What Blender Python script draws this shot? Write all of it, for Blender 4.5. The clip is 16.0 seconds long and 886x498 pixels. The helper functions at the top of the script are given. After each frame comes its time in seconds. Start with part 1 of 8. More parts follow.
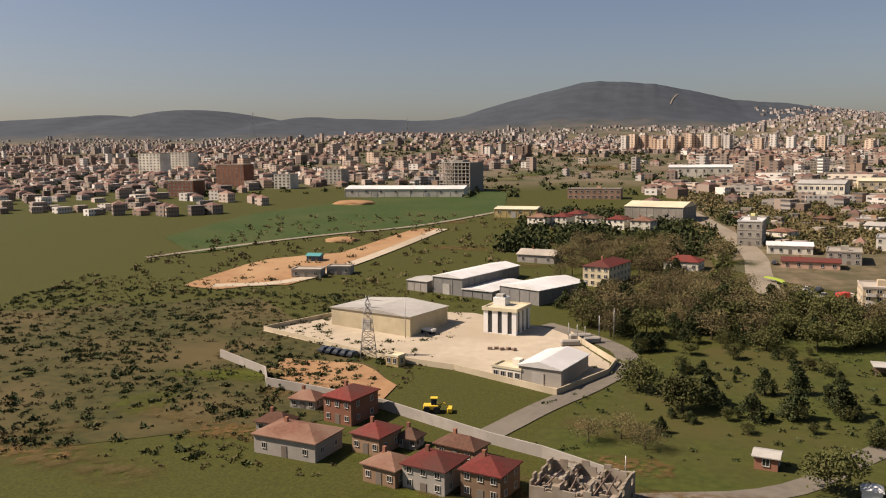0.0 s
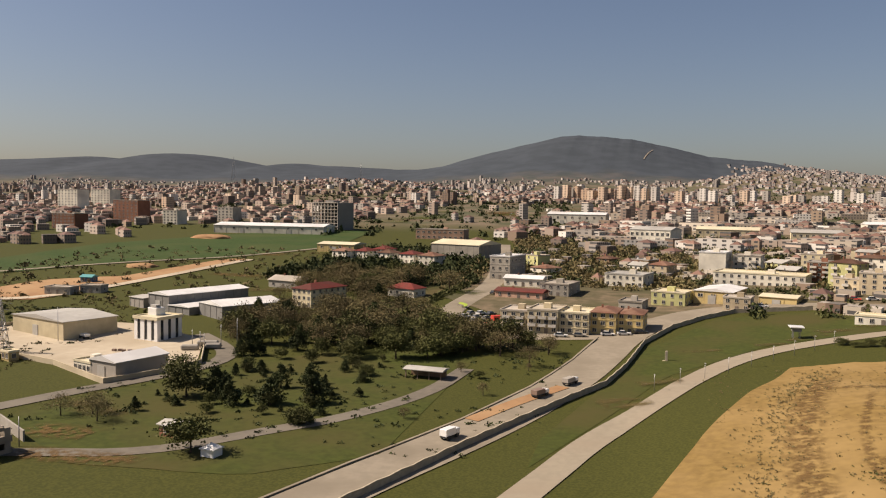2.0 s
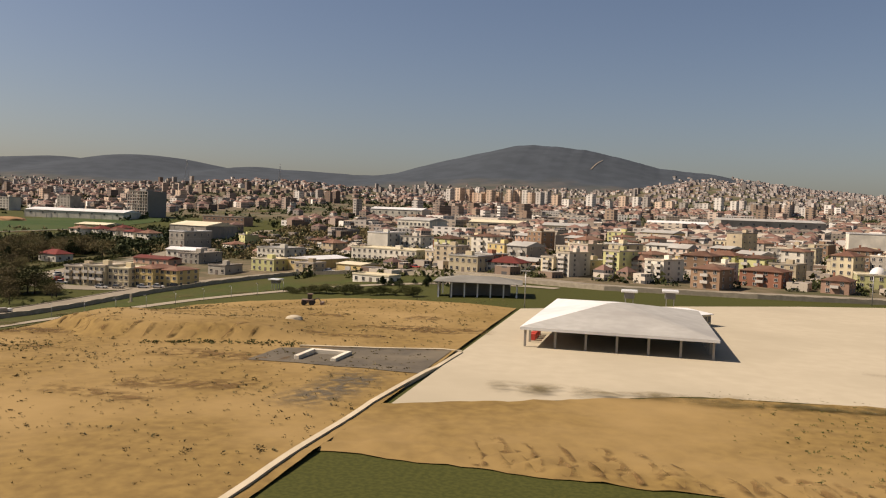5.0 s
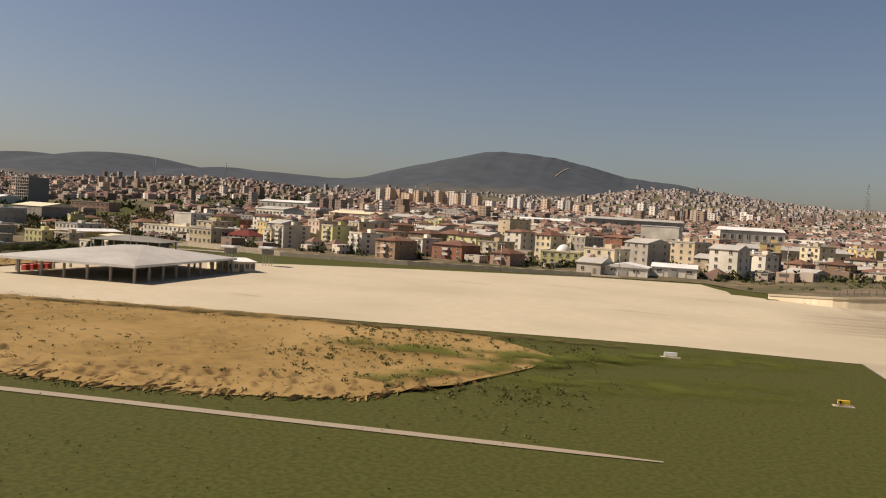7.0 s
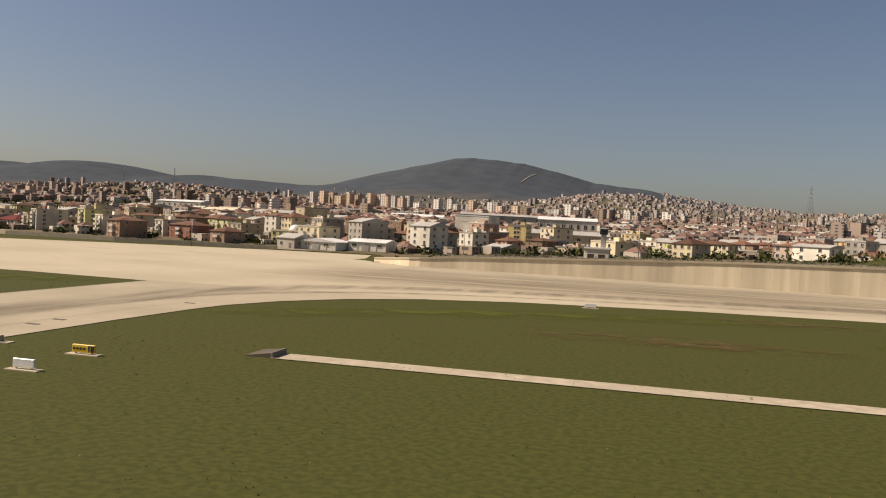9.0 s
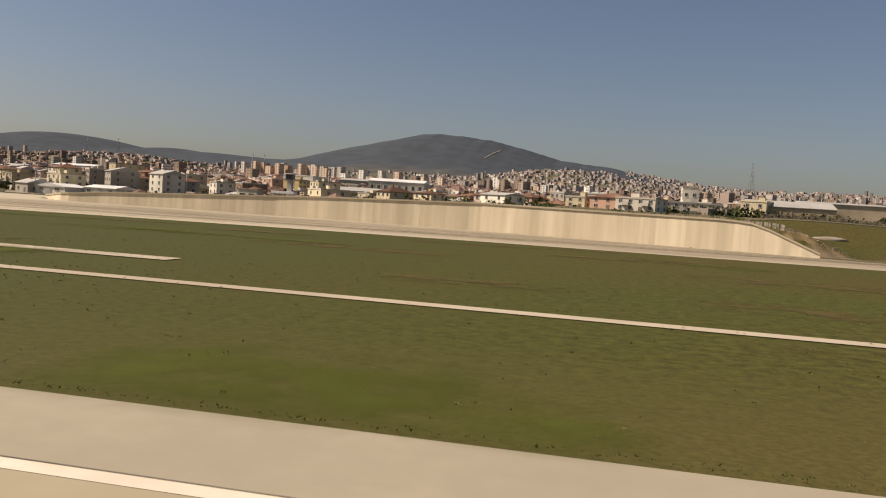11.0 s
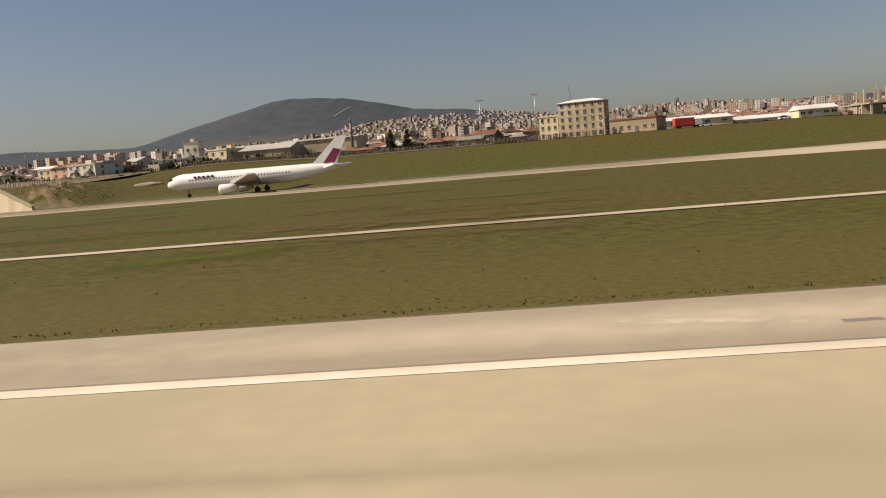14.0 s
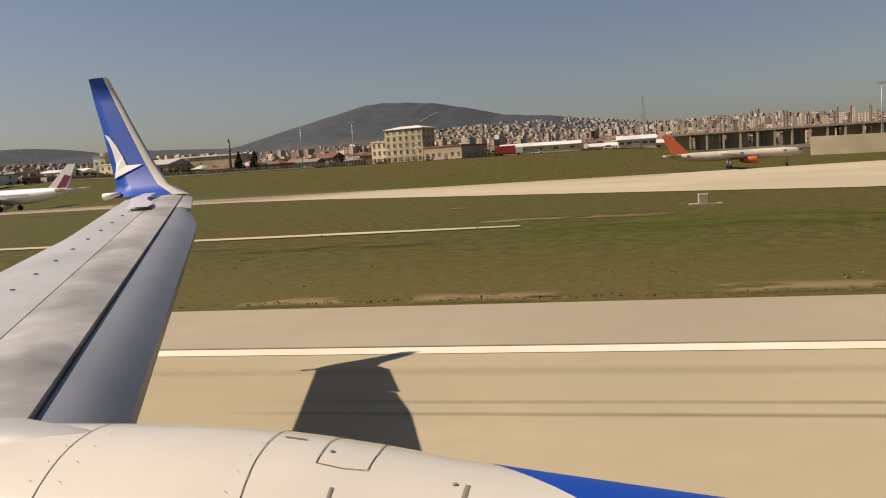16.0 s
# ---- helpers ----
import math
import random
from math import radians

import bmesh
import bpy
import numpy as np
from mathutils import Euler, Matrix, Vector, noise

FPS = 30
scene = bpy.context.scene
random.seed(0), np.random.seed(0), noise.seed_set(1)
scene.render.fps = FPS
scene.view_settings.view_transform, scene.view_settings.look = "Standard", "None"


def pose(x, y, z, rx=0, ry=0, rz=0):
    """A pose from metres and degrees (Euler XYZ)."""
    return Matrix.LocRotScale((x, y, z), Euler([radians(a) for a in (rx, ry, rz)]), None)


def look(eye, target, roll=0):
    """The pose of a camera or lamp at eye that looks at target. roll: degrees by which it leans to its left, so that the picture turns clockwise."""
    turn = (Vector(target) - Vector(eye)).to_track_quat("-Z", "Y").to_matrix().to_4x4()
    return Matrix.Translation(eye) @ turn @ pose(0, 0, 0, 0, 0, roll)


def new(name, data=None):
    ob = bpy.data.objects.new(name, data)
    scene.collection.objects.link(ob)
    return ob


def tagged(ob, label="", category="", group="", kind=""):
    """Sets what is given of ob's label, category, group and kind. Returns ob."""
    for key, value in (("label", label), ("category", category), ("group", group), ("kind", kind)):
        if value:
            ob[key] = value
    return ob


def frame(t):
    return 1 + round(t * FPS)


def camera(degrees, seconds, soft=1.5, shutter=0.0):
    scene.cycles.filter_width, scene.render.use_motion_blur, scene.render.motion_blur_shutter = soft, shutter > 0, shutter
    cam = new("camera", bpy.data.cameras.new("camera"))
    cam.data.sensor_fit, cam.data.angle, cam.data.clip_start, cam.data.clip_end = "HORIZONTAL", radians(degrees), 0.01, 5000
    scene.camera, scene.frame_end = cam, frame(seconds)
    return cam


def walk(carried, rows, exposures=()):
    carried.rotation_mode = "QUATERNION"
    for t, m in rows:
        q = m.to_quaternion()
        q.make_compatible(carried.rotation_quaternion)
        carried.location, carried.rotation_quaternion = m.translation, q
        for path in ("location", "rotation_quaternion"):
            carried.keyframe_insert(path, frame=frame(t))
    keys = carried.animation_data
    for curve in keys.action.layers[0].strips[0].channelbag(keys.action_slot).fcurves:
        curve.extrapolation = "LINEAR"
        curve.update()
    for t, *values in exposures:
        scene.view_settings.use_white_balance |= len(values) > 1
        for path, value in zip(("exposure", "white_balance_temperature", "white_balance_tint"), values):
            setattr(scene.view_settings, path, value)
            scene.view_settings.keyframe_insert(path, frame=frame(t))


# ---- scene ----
cam = camera(55.99, 16.0, 1.15)
# seconds, place of the camera, yaw, pitch and roll in degrees
ROWS = [
    (0.0, 0.00, -0.01, 28.04, 13.95, -6.81, 0.61),
    (0.5, 19.45, -0.00, 26.87, 14.19, -6.75, 0.43),
    (1.0, 38.79, -0.00, 25.70, 14.18, -5.87, -0.31),
    (1.5, 58.03, -0.00, 24.53, 14.19, -4.63, -0.79),
    (2.0, 77.16, 0.00, 23.37, 14.17, -3.35, -0.88),
    (2.5, 96.19, 0.00, 22.23, 14.10, -2.72, -1.22),
    (3.0, 115.12, 0.00, 21.11, 13.88, -2.65, -1.58),
    (3.5, 133.94, 0.00, 19.98, 13.38, -2.73, -2.56),
    (4.0, 152.65, 0.00, 18.83, 13.49, -2.62, -2.55),
    (4.2, 160.12, -0.00, 18.37, 13.51, -2.72, -2.32),
    (6.3, 238.98, -0.06, 13.35, 13.55, -2.49, -2.04),
    (6.5, 246.53, -0.06, 12.87, 13.37, -2.38, -2.43),
    (7.0, 265.44, -0.07, 11.63, 13.00, -2.17, -3.39),
    (7.5, 284.39, -0.07, 10.43, 12.76, -2.03, -3.55),
    (8.0, 303.39, -0.05, 9.42, 12.54, -1.86, -3.55),
    (8.5, 322.36, -0.01, 8.70, 12.59, -1.78, -3.42),
    (9.0, 341.23, 0.05, 8.08, 12.70, -1.56, -3.05),
    (9.2, 348.75, 0.08, 7.80, 12.69, -1.46, -3.46),
    (11.3, 426.72, 0.38, 3.85, 11.55, -3.66, -3.84),
    (11.5, 434.06, 0.39, 3.66, 11.20, -4.20, -3.82),
    (12.0, 452.33, 0.39, 3.25, 11.35, -5.87, -1.35),
    (12.5, 470.54, 0.36, 2.86, 10.69, -7.07, 1.07),
    (13.0, 488.77, 0.29, 2.87, 5.75, -8.73, 1.77),
    (13.5, 507.01, 0.20, 2.96, 8.87, -8.48, 4.76),
    (14.0, 525.27, 0.10, 2.81, 5.60, -6.16, 4.86),
    (14.5, 543.30, -0.01, 2.77, 4.20, -4.03, 4.12),
    (15.0, 560.86, -0.13, 2.68, 5.22, -3.78, 2.35),
    (15.5, 577.96, -0.24, 2.63, 6.62, -5.05, 0.78),
    (16.0, 594.59, -0.34, 2.55, 12.90, -5.37, 3.54),
]
walk(cam, [(t, pose(x, y, z, 90 + pitch, 0, yaw) @ pose(0, 0, 0, 0, 0, -roll)) for t, x, y, z, yaw, pitch, roll in ROWS],
     [(0.0, 0.70, 6650, 21), (3.0, 0.64, 6650, 19), (8.0, 0.56, 6750, 19), (12.0, 0.52, 6750, 19), (13.0, 0.47, 6750, 19), (14.2, 0.57, 6750, 18), (15.5, 0.56, 6700, 18), (16.0, 0.54, 6900, 18)])

# ---- world, sun ----
SUN = Vector((-0.69, -0.14, 0.71)).normalized()
world = bpy.data.worlds.new("sky")
scene.world = world
world.use_nodes = True
wn = world.node_tree.nodes
sky = wn.new("ShaderNodeTexSky")
sky.sky_type = "NISHITA"
sky.sun_disc = False
sky.sun_elevation = math.asin(SUN.z)
sky.sun_rotation = math.atan2(SUN.x, SUN.y)
sky.altitude = 100
sky.air_density = 1.0
sky.dust_density = 1.6
sky.ozone_density = 1.3
world.node_tree.links.new(sky.outputs[0], wn["Background"].inputs[0])
wn["Background"].inputs[1].default_value = 0.047
sun_data = bpy.data.lights.new("sun", "SUN")
sun_data.energy = 4.7
sun_data.angle = radians(0.5)
sun_data.color = (1.0, 0.91, 0.755)
sun = new("sun", sun_data)
sun.matrix_world = look(SUN * 500, (0, 0, 0))


# ---- materials ----
def mat(name, c1, c2=None, rough=0.85, scale=1.0, big=0.05, c3=None, bump=0.0, metal=0.0, random_tint=0.0, coat=0.0):
    """Two-scale noise between colours c1, c2 (fine) and c3 (broad stains); world-sized."""
    m = bpy.data.materials.new(name)
    m.use_nodes = True
    nt = m.node_tree
    n, l = nt.nodes, nt.links
    b = n["Principled BSDF"]
    b.inputs["Roughness"].default_value = rough
    b.inputs["Metallic"].default_value = metal
    b.inputs["Coat Weight"].default_value = coat
    b.inputs["Specular IOR Level"].default_value = 0.12 if rough >= 0.8 else 0.5
    c2 = c2 or tuple(v * 0.82 for v in c1)
    c3 = c3 or tuple(v * 0.8 for v in c1)
    geo = n.new("ShaderNodeNewGeometry")
    fine, broad = n.new("ShaderNodeTexNoise"), n.new("ShaderNodeTexNoise")
    for t, s, d in ((fine, scale, 6), (broad, big, 4)):
        t.inputs["Scale"].default_value = s
        t.inputs["Detail"].default_value = d
        l.new(geo.outputs["Position"], t.inputs["Vector"])
    r1, r2 = n.new("ShaderNodeMapRange"), n.new("ShaderNodeMapRange")
    for r, t, a, z in ((r1, fine, 0.35, 0.65), (r2, broad, 0.42, 0.68)):
        r.inputs[1].default_value, r.inputs[2].default_value = a, z
        l.new(t.outputs["Fac"], r.inputs[0])
    m1, m2 = n.new("ShaderNodeMix"), n.new("ShaderNodeMix")
    m1.data_type = m2.data_type = "RGBA"
    m1.inputs[6].default_value, m1.inputs[7].default_value = (*c1, 1), (*c2, 1)
    l.new(r1.outputs[0], m1.inputs[0])
    l.new(m1.outputs[2], m2.inputs[6])
    m2.inputs[7].default_value = (*c3, 1)
    l.new(r2.outputs[0], m2.inputs[0])
    out = m2.outputs[2]
    if random_tint:
        info = n.new("ShaderNodeObjectInfo")
        hsv = n.new("ShaderNodeHueSaturation")
        rng = n.new("ShaderNodeMapRange")
        rng.inputs[3].default_value, rng.inputs[4].default_value = 1 - random_tint, 1 + random_tint
        l.new(info.outputs["Random"], rng.inputs[0])
        l.new(rng.outputs[0], hsv.inputs["Value"])
        l.new(out, hsv.inputs["Color"])
        out = hsv.outputs[0]
    l.new(out, b.inputs["Base Color"])
    if bump:
        bp = n.new("ShaderNodeBump")
        bp.inputs["Strength"].default_value = 0.6
        bp.inputs["Distance"].default_value = bump
        l.new(fine.outputs["Fac"], bp.inputs["Height"])
        l.new(bp.outputs[0], b.inputs["Normal"])
    return m


def plain(name, c, rough=0.5, metal=0.0, coat=0.0):
    return mat(name, c, tuple(v * 0.93 for v in c), rough, 3.0, 0.4, tuple(v * 0.9 for v in c), 0, metal, 0, coat)


M = {}
M["runway"] = mat("runway_concrete", (0.360, 0.309, 0.206), (0.336, 0.288, 0.190), 0.9, 2.0, 0.16, (0.303, 0.258, 0.169), 0.004)
M["shoulder"] = mat("shoulder_concrete", (0.315, 0.275, 0.196), (0.29, 0.253, 0.18), 0.9, 1.2, 0.09, (0.27, 0.23, 0.164), 0.004)
M["apron"] = mat("apron_concrete", (0.415, 0.355, 0.25), (0.385, 0.33, 0.23), 0.9, 0.5, 0.05, (0.35, 0.30, 0.208), 0.003)
M["taxi"] = mat("taxiway_concrete", (0.355, 0.303, 0.215), (0.325, 0.278, 0.196), 0.9, 0.6, 0.08, (0.285, 0.243, 0.17), 0.003)
M["paint"] = mat("marking_paint", (0.66, 0.60, 0.48), (0.60, 0.54, 0.42), 0.85, 2.5, 0.3, (0.54, 0.47, 0.36))
M["yellow_line"] = mat("yellow_paint", (0.50, 0.39, 0.12), (0.44, 0.35, 0.15), 0.7, 2.5)
M["rubber"] = mat("rubber_marks", (0.29, 0.245, 0.16), (0.33, 0.28, 0.183), 0.9, 0.6, 0.2)
M["tyre"] = mat("tyre_black", (0.15, 0.12, 0.085), (0.20, 0.165, 0.115), 0.9, 2.0, 0.3)
M["dirt"] = mat("dry_earth", (0.222, 0.145, 0.047), (0.163, 0.104, 0.035), 0.95, 0.9, 0.06, (0.27, 0.18, 0.07), 0.05)
M["red_dirt"] = mat("red_earth", (0.30, 0.175, 0.085), (0.25, 0.14, 0.07), 0.95, 0.5, 0.05, (0.34, 0.215, 0.11), 0.05)
M["road"] = mat("road_concrete", (0.25, 0.212, 0.155), (0.215, 0.183, 0.134), 0.9, 0.8, 0.12, (0.19, 0.16, 0.115))
M["lane"] = mat("lane_concrete", (0.27, 0.23, 0.165), (0.24, 0.205, 0.147), 0.9, 0.8, 0.08, (0.25, 0.205, 0.145))
M["asphalt"] = mat("asphalt", (0.15, 0.13, 0.10), (0.12, 0.105, 0.082), 0.9, 0.8, 0.08, (0.17, 0.15, 0.115))
M["tar"] = mat("old_tar", (0.105, 0.088, 0.064), (0.085, 0.072, 0.053), 0.9, 1.2, 0.2, (0.14, 0.115, 0.078))
M["yard"] = mat("yard_concrete", (0.43, 0.365, 0.265), (0.38, 0.32, 0.23), 0.9, 0.5, 0.05, (0.32, 0.265, 0.185))
M["lawn"] = mat("park_grass", (0.055, 0.064, 0.013), (0.039, 0.047, 0.010), 0.95, 0.9, 0.06, (0.064, 0.056, 0.017), 0.02)
M["field"] = mat("green_field", (0.040, 0.066, 0.016), (0.030, 0.050, 0.012), 0.95, 0.6, 0.04, (0.052, 0.066, 0.019), 0.12)
M["brush"] = mat("brown_brush", (0.062, 0.056, 0.018), (0.036, 0.037, 0.012), 0.95, 0.7, 0.05, (0.088, 0.067, 0.028), 0.1)
M["townground"] = mat("town_earth", (0.175, 0.13, 0.082), (0.088, 0.074, 0.04), 0.95, 0.3, 0.05, (0.070, 0.066, 0.031), 0.05)
M["wallconc"] = mat("stained_concrete", (0.50, 0.42, 0.29), (0.44, 0.37, 0.25), 0.9, 0.5, 0.12, (0.36, 0.30, 0.20))
M["wallpanel"] = mat("streaked_concrete", (0.66, 0.565, 0.40), (0.54, 0.46, 0.32), 0.9, 1.1, 0.2, (0.47, 0.40, 0.275), 0, 0, 0.04)
for node in [q for q in M["wallpanel"].node_tree.nodes if q.type == "TEX_NOISE"]:
    # streaks that run down the wall
    mp = M["wallpanel"].node_tree.nodes.new("ShaderNodeMapping")
    mp.inputs["Scale"].default_value = (1.0, 1.0, 0.06)
    link = node.inputs["Vector"].links[0]
    src_ = link.from_socket
    M["wallpanel"].node_tree.links.new(src_, mp.inputs["Vector"])
    M["wallpanel"].node_tree.links.new(mp.outputs[0], node.inputs["Vector"])
M["greyconc"] = mat("grey_concrete", (0.34, 0.31, 0.26), (0.29, 0.26, 0.22), 0.9, 0.8, 0.15)
M["perimeter"] = mat("perimeter_concrete", (0.42, 0.355, 0.255), (0.31, 0.265, 0.19), 0.9, 1.2, 0.3)
M["rubble"] = mat("weathered_masonry", (0.25, 0.205, 0.15), (0.18, 0.145, 0.105), 0.95, 1.6, 0.4, (0.30, 0.26, 0.205), 0.03)
M["fence"] = mat("fence_concrete", (0.20, 0.18, 0.15), (0.15, 0.135, 0.11), 0.9, 1.0, 0.2)
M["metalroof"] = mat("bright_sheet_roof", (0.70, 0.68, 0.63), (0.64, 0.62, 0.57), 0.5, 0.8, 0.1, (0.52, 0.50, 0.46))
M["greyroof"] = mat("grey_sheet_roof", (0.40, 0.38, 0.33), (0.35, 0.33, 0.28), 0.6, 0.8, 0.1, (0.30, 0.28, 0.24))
M["slate"] = mat("dark_sheet_roof", (0.24, 0.225, 0.19), (0.20, 0.19, 0.16), 0.8, 0.8, 0.1, (0.17, 0.16, 0.135))
M["creamroof"] = mat("cream_roof", (0.62, 0.54, 0.36), (0.55, 0.48, 0.32), 0.7, 0.7, 0.12, (0.48, 0.42, 0.28))
M["flatroof"] = mat("flat_roof", (0.33, 0.29, 0.24), (0.27, 0.24, 0.19), 0.9, 0.6, 0.15, (0.40, 0.35, 0.28), 0, 0, 0.3)
M["paleroof"] = mat("pale_flat_roof", (0.42, 0.36, 0.27), (0.36, 0.31, 0.23), 0.9, 0.6, 0.15, (0.50, 0.44, 0.34), 0, 0, 0.35)
M["tile"] = mat("clay_tile_roof", (0.145, 0.072, 0.046), (0.105, 0.054, 0.036), 0.85, 2.5, 0.2, (0.17, 0.105, 0.07), 0.03, 0, 0.4)
M["redroof"] = mat("red_roof", (0.155, 0.034, 0.026), (0.115, 0.028, 0.022), 0.85, 2.0, 0.2, (0.10, 0.042, 0.032), 0.02, 0, 0.25)
WALLS = {"cream": (0.60, 0.51, 0.33), "white": (0.70, 0.645, 0.52), "beige": (0.50, 0.41, 0.27), "pink": (0.46, 0.295, 0.205),
         "grey": (0.36, 0.325, 0.265), "yellow": (0.59, 0.45, 0.20), "brown": (0.26, 0.17, 0.105), "lime": (0.50, 0.48, 0.22),
         "lilac": (0.50, 0.39, 0.31), "blue": (0.10, 0.16, 0.24), "brick": (0.28, 0.13, 0.08)}
for key, c in WALLS.items():
    M[key] = M[key + "_wall"] = mat(key + "_render", c, tuple(v * 0.9 for v in c), 0.85, 0.9, 0.15, tuple(v * 0.68 for v in c), 0, 0, 0.22)
M["frame"] = plain("window_frame", (0.50, 0.46, 0.39), 0.6)
M["glass"] = plain("dark_glass", (0.03, 0.035, 0.04), 0.12)
M["door"] = plain("door_paint", (0.16, 0.13, 0.10), 0.6)
M["greywall"] = mat("grey_cladding", (0.20, 0.19, 0.17), (0.17, 0.16, 0.14), 0.6, 1.0, 0.15)
M["steel"] = plain("galvanised_steel", (0.38, 0.37, 0.35), 0.5, 0.6)
M["rust"] = plain("weathered_steel", (0.22, 0.15, 0.11), 0.7, 0.2)
M["bark"] = mat("bark", (0.065, 0.05, 0.035), (0.05, 0.038, 0.027), 0.95, 3.0)
M["pine"] = mat("pine_leaves", (0.044, 0.054, 0.019), (0.032, 0.042, 0.015), 0.8, 3.0, 0.3, (0.054, 0.060, 0.022), 0, 0, 0.3)
M["leaf"] = mat("broad_leaves", (0.078, 0.082, 0.025), (0.060, 0.064, 0.020), 0.8, 3.0, 0.3, (0.080, 0.078, 0.027), 0, 0, 0.3)
M["bare"] = mat("bare_twigs", (0.150, 0.116, 0.056), (0.118, 0.092, 0.045), 0.9, 3.0, 0.3, (0.125, 0.110, 0.045), 0, 0, 0.3)
M["tuft"] = mat("grass_blades", (0.11, 0.105, 0.028), (0.085, 0.085, 0.021), 0.95, 3.0, 0.05, (0.060, 0.070, 0.013))
M["drytuft"] = mat("dry_blades", (0.20, 0.15, 0.065), (0.15, 0.11, 0.045), 0.95, 3.0, 0.05, (0.10, 0.08, 0.03))
M["white"] = plain("white_paint", (0.76, 0.74, 0.69), 0.3, 0, 0.3)
M["sign_yellow"] = plain("yellow_paintwork", (0.72, 0.47, 0.03), 0.45)
M["red"] = plain("red_paintwork", (0.50, 0.05, 0.03), 0.5)
M["aged_white"] = mat("grimy_aircraft_paint", (0.62, 0.57, 0.46), (0.52, 0.47, 0.37), 0.6, 0.9, 0.25, (0.40, 0.36, 0.28))
M["faded_orange"] = mat("faded_orange_paint", (0.55, 0.105, 0.03), (0.46, 0.085, 0.028), 0.7, 0.9, 0.25)
M["maroon"] = plain("maroon_paintwork", (0.16, 0.02, 0.05), 0.35, 0, 0.2)
M["black"] = plain("black_rubber", (0.02, 0.02, 0.02), 0.7)
M["darkcar"] = plain("dark_car_paint", (0.03, 0.035, 0.045), 0.25, 0, 0.5)
M["limecloth"] = plain("lime_cloth", (0.26, 0.33, 0.05), 0.8)
M["teal"] = plain("teal_sheet", (0.06, 0.26, 0.26), 0.6)


def ground_material():
    m = mat("grassland", (0.090, 0.073, 0.018), (0.056, 0.049, 0.0115), 0.95, 6.0, 0.03, (0.062, 0.064, 0.012), 0.008)
    nt = m.node_tree
    n, l = nt.nodes, nt.links
    b = n["Principled BSDF"]
    src = b.inputs["Base Color"].links[0].from_socket
    geo = n.new("ShaderNodeNewGeometry")
    sep = n.new("ShaderNodeSeparateXYZ")
    l.new(geo.outputs["Position"], sep.inputs[0])
    wob = n.new("ShaderNodeTexNoise")
    wob.inputs["Scale"].default_value = 0.012
    l.new(geo.outputs["Position"], wob.inputs["Vector"])

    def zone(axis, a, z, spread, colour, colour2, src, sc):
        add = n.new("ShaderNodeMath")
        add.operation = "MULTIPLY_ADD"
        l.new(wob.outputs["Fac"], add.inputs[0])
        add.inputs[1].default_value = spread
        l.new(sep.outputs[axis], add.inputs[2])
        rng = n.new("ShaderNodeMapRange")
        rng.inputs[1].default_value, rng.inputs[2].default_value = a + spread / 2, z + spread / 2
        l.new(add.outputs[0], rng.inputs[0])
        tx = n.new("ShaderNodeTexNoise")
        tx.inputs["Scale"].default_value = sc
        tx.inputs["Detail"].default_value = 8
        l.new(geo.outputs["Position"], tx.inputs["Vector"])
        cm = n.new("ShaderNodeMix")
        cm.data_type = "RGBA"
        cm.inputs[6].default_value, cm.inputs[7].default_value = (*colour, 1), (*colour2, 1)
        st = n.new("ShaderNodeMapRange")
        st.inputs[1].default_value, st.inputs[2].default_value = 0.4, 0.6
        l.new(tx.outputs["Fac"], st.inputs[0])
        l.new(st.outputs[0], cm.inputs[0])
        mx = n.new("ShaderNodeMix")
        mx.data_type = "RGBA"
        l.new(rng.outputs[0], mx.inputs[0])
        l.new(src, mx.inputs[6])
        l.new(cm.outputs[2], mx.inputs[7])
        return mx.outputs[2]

    # clumps and mown swathes: darker green and drier patches of a few metres
    clump = n.new("ShaderNodeTexNoise")
    clump.inputs["Scale"].default_value = 1.7
    clump.inputs["Detail"].default_value = 9
    clump.inputs["Roughness"].default_value = 0.68
    l.new(geo.outputs["Position"], clump.inputs["Vector"])
    clump_range = n.new("ShaderNodeMapRange")
    clump_range.inputs[1].default_value, clump_range.inputs[2].default_value = 0.36, 0.64
    clump_range.inputs[3].default_value, clump_range.inputs[4].default_value = 0.52, 1.26
    l.new(clump.outputs["Fac"], clump_range.inputs[0])
    clump_tone = n.new("ShaderNodeHueSaturation")
    l.new(clump_range.outputs[0], clump_tone.inputs["Value"])
    l.new(src, clump_tone.inputs["Color"])
    src = clump_tone.outputs[0]
    # trodden, browner grass beside the runway
    src = zone(1, 27, 17, 9, (0.092, 0.074, 0.023), (0.066, 0.057, 0.016), src, 5.0)
    src = zone(0, 430, 385, 12, (0.060, 0.060, 0.0125), (0.042, 0.045, 0.0095), src, 3.0)
    src = zone(1, 440, 520, 60, (0.15, 0.115, 0.075), (0.075, 0.075, 0.038), src, 0.03)
    # far hills: distance haze put into the colour as a blue-grey tint
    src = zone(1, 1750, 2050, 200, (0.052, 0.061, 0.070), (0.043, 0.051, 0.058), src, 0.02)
    l.new(src, b.inputs["Base Color"])
    return m


M["ground"] = ground_material()


